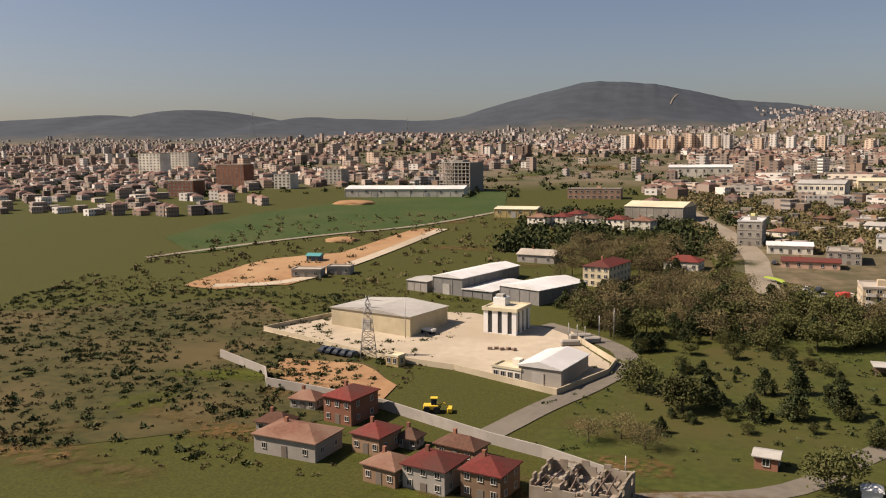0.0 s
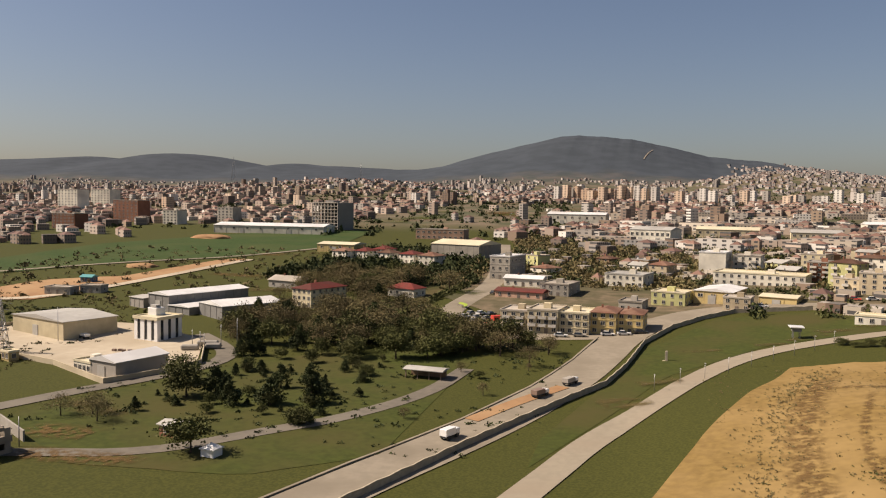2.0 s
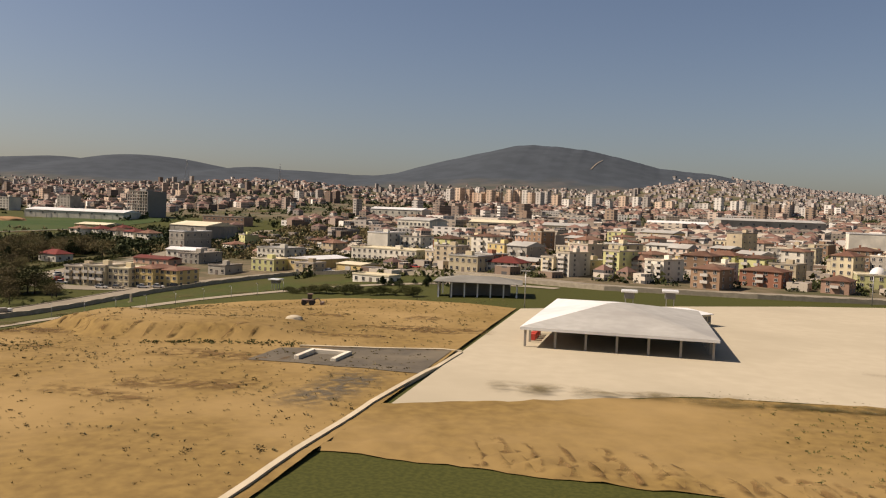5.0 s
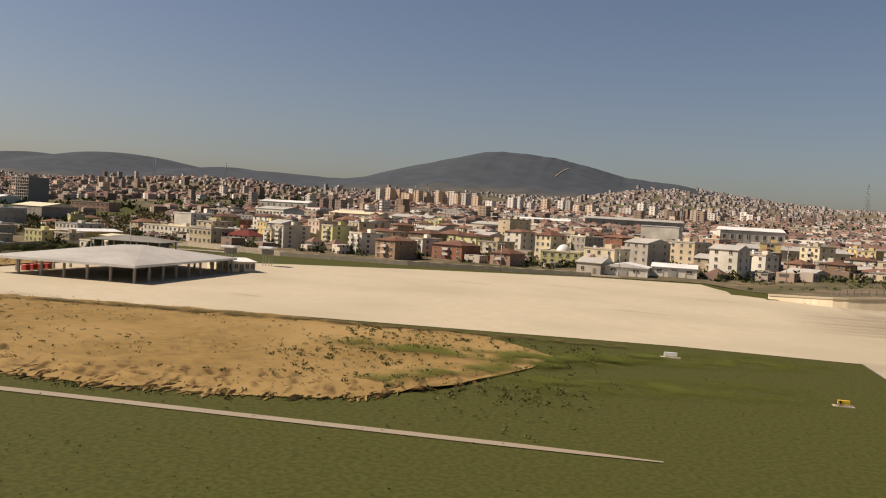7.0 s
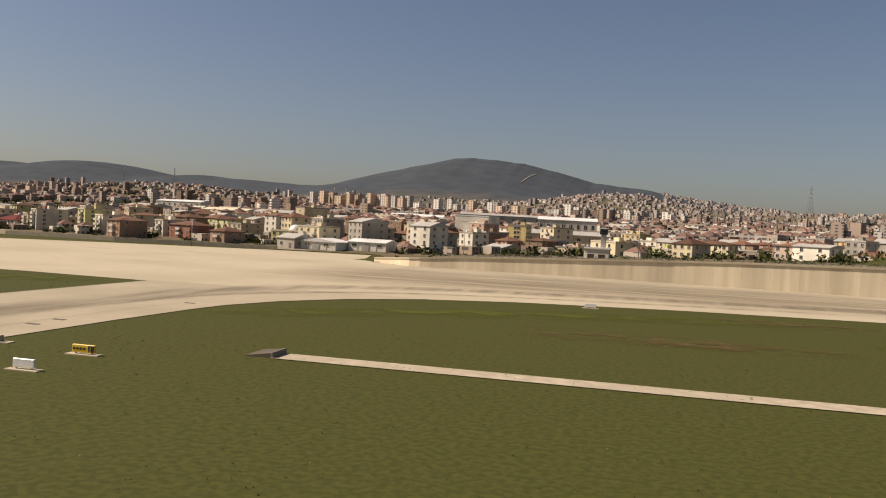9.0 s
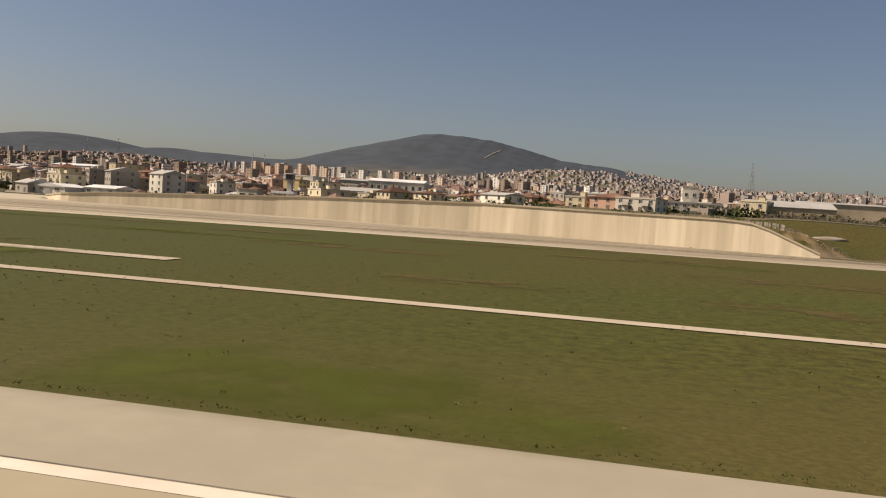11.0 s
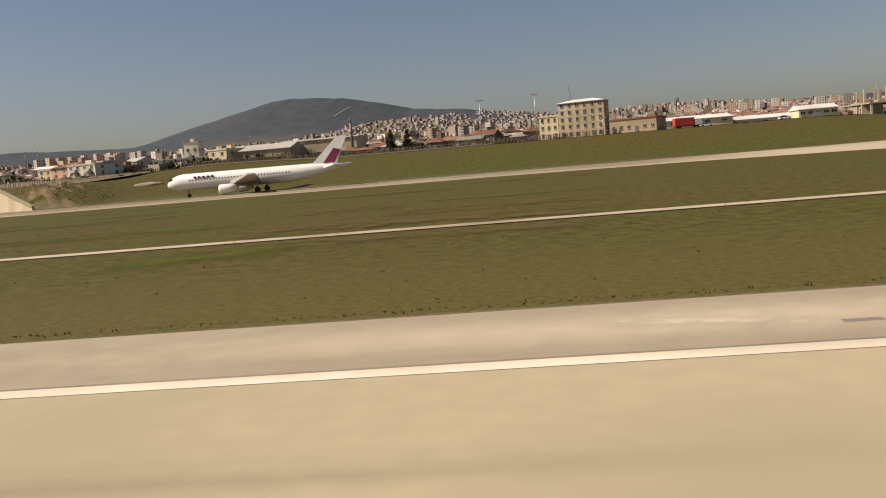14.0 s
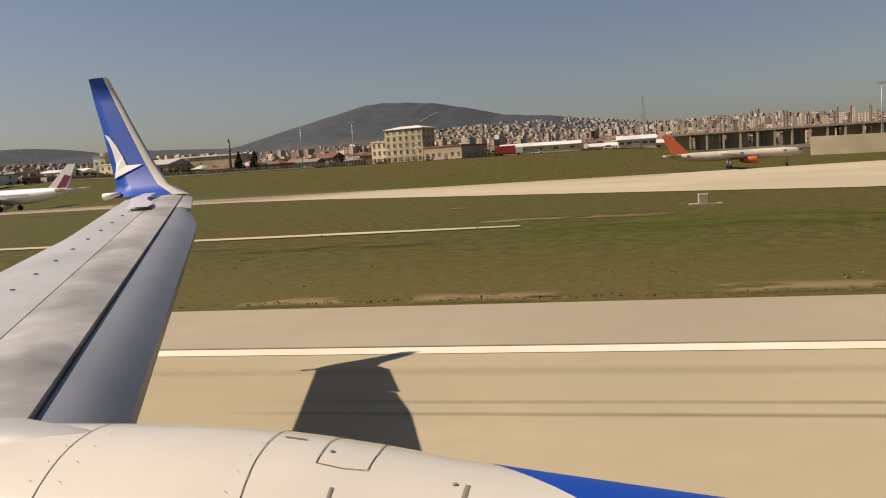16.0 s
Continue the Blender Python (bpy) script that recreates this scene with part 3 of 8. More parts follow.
wall_run("wall_perimeter", [(42, 72), (53, 104), (59, 119), (65, 133), (70, 143), (73, 157), (76, 178), (82, 195), (89, 206), (97, 214), (115, 216), (130, 210), (148, 203), (163, 193), (182, 187), (214, 187), (256, 192)], 0.95, 0.2, M["perimeter"], "weathered concrete perimeter wall with posts", caps=0.14)
wall_run("wall_compound", [(-60, 172), (-75, 151.5), (-45, 136), (-31, 132), (-13, 122), (-6, 134), (-5, 140), (-14, 157)], 1.0, 0.2, M["wallconc"], "low pale compound wall")
wall_run("wall_outer", [(-74, 132), (-61.2, 123.4), (-58.2, 117.8), (-47.7, 114.8), (-36.6, 111), (-19.7, 101.4), (-12.1, 97.9), (-3, 92)], 1.5, 0.25, M["greyconc"], "stained grey concrete boundary wall")
wall_run("kerb_park_road", [(34, 74), (41.5, 96), (50.5, 118), (57.5, 140), (62.5, 162), (66, 184)], 0.25, 0.4, M["road"], "pale concrete kerb along the road", category="kerb")
wall_run("white_kerb", [(151, 91.6), (160, 93), (170, 94.4)], 0.2, 0.5, M["wallconc"], "pale concrete edging across the earth fill", category="kerb")
wall_run("apron_edge_drain", [(168, 20), (168.5, 66), (169.4, 79), (170, 94)], 0.15, 0.5, M["wallconc"], "concrete edging of the apron", category="kerb")


def retaining_wall():
    root = new("retaining_wall")
    tagged(root, "tall stained concrete retaining wall in ribbed panels", "wall", kind="structure")
    top = lambda x: lerp_table(x, (290, 310, 340, 360, 390, 432, 436, 444.6), (0.8, 2.3, 3.5, 4.3, 5.0, 4.8, 4.4, 0.6))
    n = 66
    edges = [290 + (444.6 - 290) * i / n for i in range(n + 1)]
    for i in range(n):
        a, b = edges[i] + 0.003, edges[i + 1] - 0.003
        d = 0.008 * (i % 2)
        ya, yb, za, zb = wall_line(a) - 0.3 - d, wall_line(b) - 0.3 - d, top(a), top(b)
        V = [(a, ya, -0.4), (b, yb, -0.4), (b, yb + 0.7, -0.4), (a, ya + 0.7, -0.4), (a, ya + 0.2, za), (b, yb + 0.2, zb), (b, yb + 0.7, zb), (a, ya + 0.7, za)]
        raw("panel", V, box_data(0, 1, 0, 1, 0, 1)[1], M["wallpanel"], root)
    V, F = [], []
    for x in edges:
        y = wall_line(x)
        V += [(x, y - 0.3, top(x) - 0.1), (x, y - 0.3, top(x) + 0.2), (x, y + 0.5, top(x) + 0.2), (x, y + 0.5, top(x) - 0.1)]
    for i in range(n):
        F += [(i * 4 + j, (i + 1) * 4 + j, (i + 1) * 4 + (j + 1) % 4, i * 4 + (j + 1) % 4) for j in range(4)]
    F += [(0, 1, 2, 3), tuple(n * 4 + j for j in (3, 2, 1, 0))]
    raw("coping", V, F, M["apron"], root)


retaining_wall()
def stain(name, points, width, material, label, lift=0.03, cols=8, ends=0.2, category="marking"):
    """A soft-edged stain along a line."""
    pts = fine_line(smooth_line(points), 1.2)
    V, F, fade = [], [], []
    n = len(pts)
    for i, (x, y) in enumerate(pts):
        a, b = pts[max(i - 1, 0)], pts[min(i + 1, n - 1)]
        d = Vector((b[0] - a[0], b[1] - a[1])).normalized()
        u = i / (n - 1)
        e = min(1.0, u / ends, (1 - u) / ends) if ends else 1.0
        for j in range(cols + 1):
            s_ = j / cols - 0.5
            px, py = x - d.y * width * s_, y + d.x * width * s_
            V.append((px, py, top_of(px, py) + lift))
            fade.append(max(0.0, e) * math.cos(math.pi * s_) ** 1.2 if abs(s_) < 0.499 else 0.0)
    q = cols + 1
    for i in range(n - 1):
        F += [(i * q + j, (i + 1) * q + j, (i + 1) * q + j + 1, i * q + j + 1) for j in range(cols)]
    ob = raw(name, V, F, material, smooth=True)
    at = ob.data.attributes.new("fade", "FLOAT", "POINT")
    at.data.foreach_set("value", fade)
    return tagged(ob, label, category, kind="structure")


# bare trodden patches along the runway's grass edge
for x0, x1, y, d in ((492.5, 497.2, 17.0, 1.7), (493.2, 497.0, 16.3, 0.9)):
    stain("worn_patch", [(x0, y), (x0 + 3, y + 0.15), (x1, y + 0.1)], d, M["stain_bare"], "long strip of bare trodden earth beside the runway", 0.05 if d > 1 else 0.055, category="ground")
for x, w, y, d in ((570.2, 1.6, 15.8, 0.5), (572.4, 1.2, 18.3, 0.6), (586.5, 3, 15.6, 1.3), (590.2, 3, 15.6, 1.3), (596, 4, 15.9, 1.4), (603, 3, 15.7, 1.0), (587.5, 9, 38.2, 2.4), (583, 1.4, 52.8, 1.2), (545, 4, 16.0, 1.0), (549, 3, 18.5, 0.8), (556, 3, 16.2, 0.7)):
    stain("worn_patch", [(x, y), (x + w * 0.4, y + 0.1), (x + w, y - 0.1)], d, M["stain_earth"], "bare trodden earth beside the runway", 0.035, category="ground")
r8 = random.Random(8)
for i in range(90):
    x, y = r8.uniform(330, 640), r8.uniform(17, 98)
    if 262 < x < 325 or y > 95 and x < 330 or x > 520 and y > 42:
        continue
    stain("grass_patch", [(x, y), (x + r8.uniform(6, 22), y + r8.uniform(-2, 2))], r8.uniform(3, 9), M["stain_brown"] if i % 3 else M["stain_green"], "patch of drier and greener grass", 0.03 + 0.0004 * i, category="ground")
stain("grass_patch", [(252, 66), (262, 74), (276, 80), (284, 82)], 10, M["stain_green"], "lush green grass at the taxiway corner", 0.05, category="ground")
stain("grass_patch", [(255, 58), (270, 64), (280, 66)], 9, M["stain_green"], "lush green grass at the taxiway corner", 0.06, category="ground")
for i in range(9):
    stain("grass_patch", [(248 + i * 2.2, 54 + i * 2.6), (250 + i * 2.2, 58 + i * 2.6)], r8.uniform(3, 6), M["stain_green"], "grass creeping over the earth's edge", 0.14 + 0.003 * i, category="ground")
    stain("grass_patch", [(200 + i * 6, 78 + i * 0.5), (207 + i * 6, 78.6 + i * 0.5)], r8.uniform(3, 5), M["stain_brown"], "thin grass over the earth by the apron", 0.08 + 0.003 * i, category="ground")
stain("grass_patch", [(238, 70), (248, 68), (258, 70), (266, 76)], 7, M["stain_green"], "green grass spreading over the earth", 0.16, category="ground")
stain("grass_patch", [(306, 60), (318, 72), (335, 82), (360, 90)], 9, M["stain_green"], "lush green grass along the taxiway curve", 0.05, category="ground")
# rain furrows at the earth's foot: soil strips darkened to stand for their shade
for i in range(64):
    x = 180 + i * 1.2 + r8.uniform(-0.4, 0.4)
    y = lerp_table(x, (169, 200, 213, 222, 233, 242, 249, 256, 263), (52, 51, 49, 46, 45, 46.5, 49, 56, 67))
    run = r8.uniform(2.0, 7.5)
    stain("soil_stain", [(x, y + 0.4), (x - 0.5, y + run * 0.5), (x - 0.2 - run * 0.25, y + run)], r8.uniform(0.5, 1.3), M["stain_soil"], "dark soil strip painted as the shade of a furrow", 0.03 + 0.001 * i, category="ground")
# wheel darkening along the taxiways
stain("tyre_darkening", [(295.6, 16), (295.2, 45), (296, 66), (299, 84), (307, 97), (322, 105), (350, 112), (385, 118), (440, 122.5), (510, 122)], 7.5, M["stain_dark"], "broad dark wheel smear curving along the taxiway", 0.066, ends=0.04)
stain("tyre_darkening", [(297.5, 48), (298, 66), (302, 80), (313, 93), (335, 101), (370, 108)], 2.6, M["stain_dark"], "dark wheel smear on the inside of the bend", 0.072, ends=0.2)
stain("worn_concrete", [(286, 122), (320, 124), (380, 126), (450, 121), (560, 118)], 46, M["stain_worn"], "browner worn concrete of the taxiways", 0.062, cols=12, ends=0.06)
for x, y, w, l_ in ((232, 150, 5, 9), (250, 158, 4, 8), (214, 100, 2.5, 5), (262, 120, 3, 9), (276, 150, 6, 7)):
    stain("oil_stain", [(x, y), (x + l_, y - l_ * 0.2)], w, M["stain_rubber"], "faint grey stain on the apron", 0.06)
for i in range(16):
    x, y = 425 + i * 13 + r8.uniform(-5, 5), r8.uniform(-3, 10)
    stain("rubber_smear", [(x, y), (x + r8.uniform(14, 40), y + r8.uniform(-0.2, 0.2))], r8.uniform(0.5, 1.5), M["stain_rubber"], "faint rubber smear along the runway", 0.032 + 0.0004 * i)
# soil tones on the fill
stain("soil_stain", [(162, 62), (164, 72), (163, 80)], 8, M["stain_tar"], "dark soil beside the tarred patch", 0.05, category="ground", ends=0.3)
stain("soil_stain", [(99, 90), (111, 83.5), (119, 83.6), (127, 83)], 2.2, M["stain_soil"], "rutted darker soil across the fill", 0.05, category="ground")
stain("soil_stain", [(94, 52), (93, 75), (94, 100), (99, 125), (106, 148)], 5.5, M["stain_soil"], "eroded brown bank at the edge of the fill", 0.05, category="ground", ends=0.1)
stain("soil_stain", [(101, 58), (99.5, 80), (101, 104), (108, 128)], 1.6, M["stain_soil"], "dark gully along the edge of the fill", 0.06, category="ground", ends=0.1)
# brown rills of the scarp; their strips also paint its shadow line
for i in range(10):
    x = 112 + i * 3.4
    y = lerp_table(x, (108, 115, 121, 126, 132, 137, 145, 150), (99, 97.5, 93, 92, 92.5, 93, 94.5, 95)) + 1.8
    stain("soil_stain", [(x, y - 1.6), (x + 0.5, y), (x + 1.6, y + r8.uniform(1.5, 4))], r8.uniform(0.7, 1.6), M["stain_soil"], "eroded brown rill with the scarp's shade painted in", 0.05, category="ground")
for i in range(14):
    x, y = r8.uniform(90, 158), r8.uniform(52, 145)
    stain("soil_stain", [(x, y), (x + r8.uniform(6, 20), y + r8.uniform(-3, 3))], r8.uniform(2, 7), M["stain_soil"], "browner soil and dead grass on the fill", 0.04 + 0.002 * i, category="ground")
for i in range(34):
    x, y = r8.uniform(-110, 12), r8.uniform(84, 130) if i % 2 else r8.uniform(176, 330)
    stain("brush_patch", [(x, y), (x + r8.uniform(8, 26), y + r8.uniform(-6, 6))], r8.uniform(5, 14), M[("stain_brown", "stain_soil", "stain_green")[i % 3]], "brown brush and bare soil in the valley grass", 0.10 + 0.003 * i, category="ground")
for i in range(10):
    x = 176 + i * 9
    stain("grass_patch", [(x, 76 + 0.08 * i * 9), (x + 10, 77 + 0.08 * i * 9)], r8.uniform(3, 6), M["stain_brown"], "thin brownish grass along the apron edge", 0.14, category="ground")
for i in range(16):
    x, y = r8.uniform(66, 160), 0
    y = lerp_table(x, (66, 80, 100, 128, 160), (118, 158, 176, 190, 190)) + r8.uniform(0, 10)
    stain("grass_patch", [(x, y), (x + 8, y + r8.uniform(0, 5))], r8.uniform(2, 5), M["stain_brown"], "drier grass along the perimeter road", 0.12 + 0.002 * i, category="ground")
# bare crumbling bank at the end of the retaining wall
for i in range(12):
    x, y = r8.uniform(439, 450), r8.uniform(136, 150)
    stain("bank_earth", [(x, y), (x + r8.uniform(1, 3), y - r8.uniform(1, 4))], r8.uniform(1.5, 3.5), M["stain_bare"], "bare crumbling earth of the bank by the wall", 0.06 + 0.004 * i, category="ground")
# open ground below the tower blocks
OPEN = (-112, 32, 470, 850)
r10 = random.Random(10)
for i in range(26):
    x, y = r10.uniform(OPEN[0], OPEN[1] - 20), r10.uniform(OPEN[2], OPEN[3])
    stain("hill_field", [(x, y), (x + r10.uniform(14, 40), y + r10.uniform(-6, 6))], r10.uniform(14, 40), M[("stain_green", "stain_green", "stain_soil", "stain_brown")[i % 4]], "green and brown open ground below the tower blocks", 0.3 + 0.01 * i, category="ground")
# the pale cutting high on the wooded hill
V, F = ribbon([(47, 2204), (52, 2253), (58, 2295), (69, 2345)], 2.6, 1.6)
tagged(raw("hill_cutting", V, F, M["rubble"], smooth=True), "pale cutting on the wooded hill", "track", kind="structure")
# ---- buildings ----
def window_mesh():
    """Unit window in one piece: a frame proud of the wall with two panes set back in it, and a sill."""
    xs, zs = (-0.5, -0.43, -0.03, 0.03, 0.43, 0.5), (0, 0.06, 0.94, 1)
    V, F, glass = [], [], []
    at = lambda i, j: j * 6 + i
    V += [(x, -1.0, z) for z in zs for x in xs]
    for j in range(3):
        for i in range(5):
            if j == 1 and i in (1, 3):
                k = len(V)
                ring = [(i, j), (i + 1, j), (i + 1, j + 1), (i, j + 1)]
                V += [(xs[p], -0.3, zs[q]) for p, q in ring]
                F += [(at(*ring[e]), at(*ring[(e + 1) % 4]), k + (e + 1) % 4, k + e) for e in range(4)]
                glass.append(len(F))
                F.append((k, k + 1, k + 2, k + 3))
            else:
                F.append((at(i, j), at(i + 1, j), at(i + 1, j + 1), at(i, j + 1)))
    k = len(V)
    V += [(-0.56, -1.6, 0), (0.56, -1.6, 0), (-0.5, 0.3, 0), (0.5, 0.3, 0), (-0.5, 0.3, 1), (0.5, 0.3, 1)]
    F += [(k, k + 1, 5, 0), (k + 2, 0, 18, k + 4), (5, k + 3, k + 5, 23), (18, 23, k + 5, k + 4)]
    me = bpy.data.meshes.new("window")
    me.from_pydata(V, [], F)
    me.materials.append(M["frame"])
    me.materials.append(M["glass"])
    for i in glass:
        me.polygons[i].material_index = 1
    return me


WINDOW = window_mesh()
FOOTPRINTS = []


def base_height(x, y, ang, w, d):
    c, s = math.cos(radians(ang)), math.sin(radians(ang))
    return min(height(x + c * i * w - s * j * d, y + s * i * w + c * j * d) for i in (0, 1) for j in (0, 1))


def put_window(root, x, y, z, w, h, turn=0.0, deep=0.07):
    o = new("window", WINDOW)
    o.parent = root
    o.matrix_local = pose(x, y, z, 0, 0, turn) @ Matrix.Diagonal((w, deep, h, 1))


def roof_shape(kind, w, d, h, rise, over):
    a, b, c, e = -over, w + over, -over, d + over
    if kind == "hip":
        k = min(w, d) / 2 + over
        if w >= d:
            V = [(a, c, h), (b, c, h), (b, e, h), (a, e, h), (a + k, d / 2, h + rise), (b - k, d / 2, h + rise)]
            F = [(0, 1, 5, 4), (1, 2, 5), (2, 3, 4, 5), (3, 0, 4), (3, 2, 1, 0)]
        else:
            V = [(a, c, h), (b, c, h), (b, e, h), (a, e, h), (w / 2, c + k, h + rise), (w / 2, e - k, h + rise)]
            F = [(0, 1, 4), (1, 2, 5, 4), (2, 3, 5), (3, 0, 4, 5), (3, 2, 1, 0)]
    elif kind == "gable_x":
        V = [(a, c, h), (b, c, h), (b, e, h), (a, e, h), (a, d / 2, h + rise), (b, d / 2, h + rise)]
        F = [(0, 1, 5, 4), (2, 3, 4, 5), (1, 2, 5), (3, 0, 4), (3, 2, 1, 0)]
    else:
        V = [(a, c, h), (b, c, h), (b, e, h), (a, e, h), (w / 2, c, h + rise), (w / 2, e, h + rise)]
        F = [(0, 4, 5, 3), (1, 2, 5, 4), (0, 1, 4), (2, 3, 5), (3, 2, 1, 0)]
    k = len(V)
    V += [(x, y, z - 0.12) for x, y, z in V[:4]]
    F = F[:-1] + [(0, k, k + 1, 1), (1, k + 1, k + 2, 2), (2, k + 2, k + 3, 3), (3, k + 3, k, 0), (k + 3, k + 2, k + 1, k)]
    return V, F


def building(name, label, category, x, y, w, d, h, ang, wall, roof="flat", roofing="flatroof", floors=2, cols=4, side=3, rise=1.2, win=(0.85, 0.95), balcony=0, group="", bare_side=False, door=True, band=0.0, clutter=True):
    """A building whose front-left corner stands at (x, y); ang turns its front."""
    z = base_height(x, y, ang, w, d)
    root = thing(name, pose(x, y, z, 0, 0, ang), label, category, group)
    FOOTPRINTS.append((x + math.cos(radians(ang)) * w / 2 - math.sin(radians(ang)) * d / 2, y + math.sin(radians(ang)) * w / 2 + math.cos(radians(ang)) * d / 2, 0.55 * math.hypot(w, d)))
    box("wall", (0, w, 0, d, -1.2, h), M.get(wall + "_wall") or M[wall], root)
    if roof == "flat":
        t = 0.28
        boxes("roof", [(-0.12, w + 0.12, -0.12, d + 0.12, h, h + 0.1), (-0.12, w + 0.12, -0.12, 0.1, h + 0.1, h + 0.1 + t), (-0.12, w + 0.12, d - 0.1, d + 0.12, h + 0.1, h + 0.1 + t),
                       (-0.12, 0.1, 0.1, d - 0.1, h + 0.1, h + 0.1 + t), (w - 0.1, w + 0.12, 0.1, d - 0.1, h + 0.1, h + 0.1 + t)], M[roofing], root)
        if clutter and w > 3 and d > 3:
            a = random.uniform(0.25, 0.6)
            box("stair_head", (w * a, w * a + min(2.0, w * 0.25), d * 0.4, d * 0.4 + 1.6, h + 0.1, h + 1.3), M.get(wall + "_wall") or M[wall], root)
    else:
        V, F = roof_shape(roof, w, d, h, rise, 0.3)
        raw("roof", V, F, M[roofing], root)
        if clutter:
            box("chimney", (w * 0.3, w * 0.3 + 0.4, d * 0.45, d * 0.45 + 0.4, h, h + rise + 0.5), M["brick"], root)
    fh = h / floors
    for f in range(floors):
        if band and f:
            box("string_course", (-band, w + band, -band, d, f * fh - 0.07, f * fh + 0.07), M.get(wall + "_wall") or M[wall], root)
        zz = f * fh + fh * 0.32
        wh = min(win[1], fh * 0.56)
        for c in range(cols):
            if door and f == 0 and c == cols // 2:
                box("door", (w * (c + 0.5) / cols - 0.4, w * (c + 0.5) / cols + 0.4, -0.06, 0.02, -0.05, min(1.5, fh * 0.75)), M["door"], root)
                continue
            put_window(root, w * (c + 0.5) / cols, 0, zz, min(win[0], w / cols * 0.75), wh)
        if not bare_side:
            for c in range(side if y < 300 else 0):
                if ang > -12:
                    put_window(root, 0, d * (c + 0.5) / side, zz, min(win[0], d / side * 0.75), wh, -90)
                put_window(root, w, d * (c + 0.5) / side, zz, min(win[0], d / side * 0.75), wh, 90)
        if balcony and f:
            for c in range(balcony):
                cx = w * (c + 0.5) / balcony
                boxes("balcony", [(cx - 0.9, cx + 0.9, -0.75, 0, f * fh - 0.1, f * fh), (cx - 0.9, cx + 0.9, -0.75, -0.68, f * fh, f * fh + 0.55), (cx - 0.9, cx - 0.84, -0.68, 0, f * fh, f * fh + 0.55), (cx + 0.84, cx + 0.9, -0.68, 0, f * fh, f * fh + 0.55)], M["frame"], root)
    return root


def shed(name, label, x, y, w, d, h, ang, wall, roofing, rise=1.0, axis="gable_x", doors=1, windows=0, category="warehouse", ribs=True, group=""):
    z = base_height(x, y, ang, w, d)
    root = thing(name, pose(x, y, z, 0, 0, ang), label, category, group)
    FOOTPRINTS.append((x + math.cos(radians(ang)) * w / 2 - math.sin(radians(ang)) * d / 2, y + math.sin(radians(ang)) * w / 2 + math.cos(radians(ang)) * d / 2, 0.55 * math.hypot(w, d)))
    V, F = box_data(0, w, 0, d, -1.2, h)
    k = len(V)
    if axis == "gable_x":
        V += [(0, d / 2, h + rise), (w, d / 2, h + rise)]
        F += [(4, 7, k), (5, k + 1, 6)]
    else:
        V += [(w / 2, 0, h + rise), (w / 2, d, h + rise)]
        F += [(4, k, 5), (6, k + 1, 7)]
    wall = wall + "_wall" if wall + "_wall" in M else wall
    raw("wall", V, F, M[wall], root)
    V, F = roof_shape(axis, w, d, h + 0.06, rise, 0.25)
    raw("roof", V, F, M[roofing], root)
    if ribs:
        n = min(9, max(3, round(w / 2.6)))
        for i in range(n + 1):
            box("pilaster", (w * i / n - 0.07, w * i / n + 0.07, -0.08, 0, -1.0, h), M[wall], root)
        n = max(3, round(d / 2.6))
        for i in range(1, n):
            box("pilaster", (w, w + 0.08, d * i / n - 0.07, d * i / n + 0.07, -1.0, h), M[wall], root)
    for i in range(doors):
        cx = w * (i + 0.6) / (doors + 0.3)
        box("roller_door", (cx - 1.0, cx + 1.0, -0.12, 0, -0.1, min(2.6, h * 0.7)), M["greyroof"], root)
    for i in range(windows):
        put_window(root, w * (i + 0.5) / windows, 0, h * 0.55, min(1.4, w / windows * 0.7), h * 0.25)
    return root


WORDS = {"cream": "cream", "white": "white", "lime": "lime-green", "lilac": "pinkish", "yellow": "yellow", "grey": "grey", "brown": "brown", "brick": "brick-red", "pink": "salmon", "beige": "beige", "blue": "blue"}
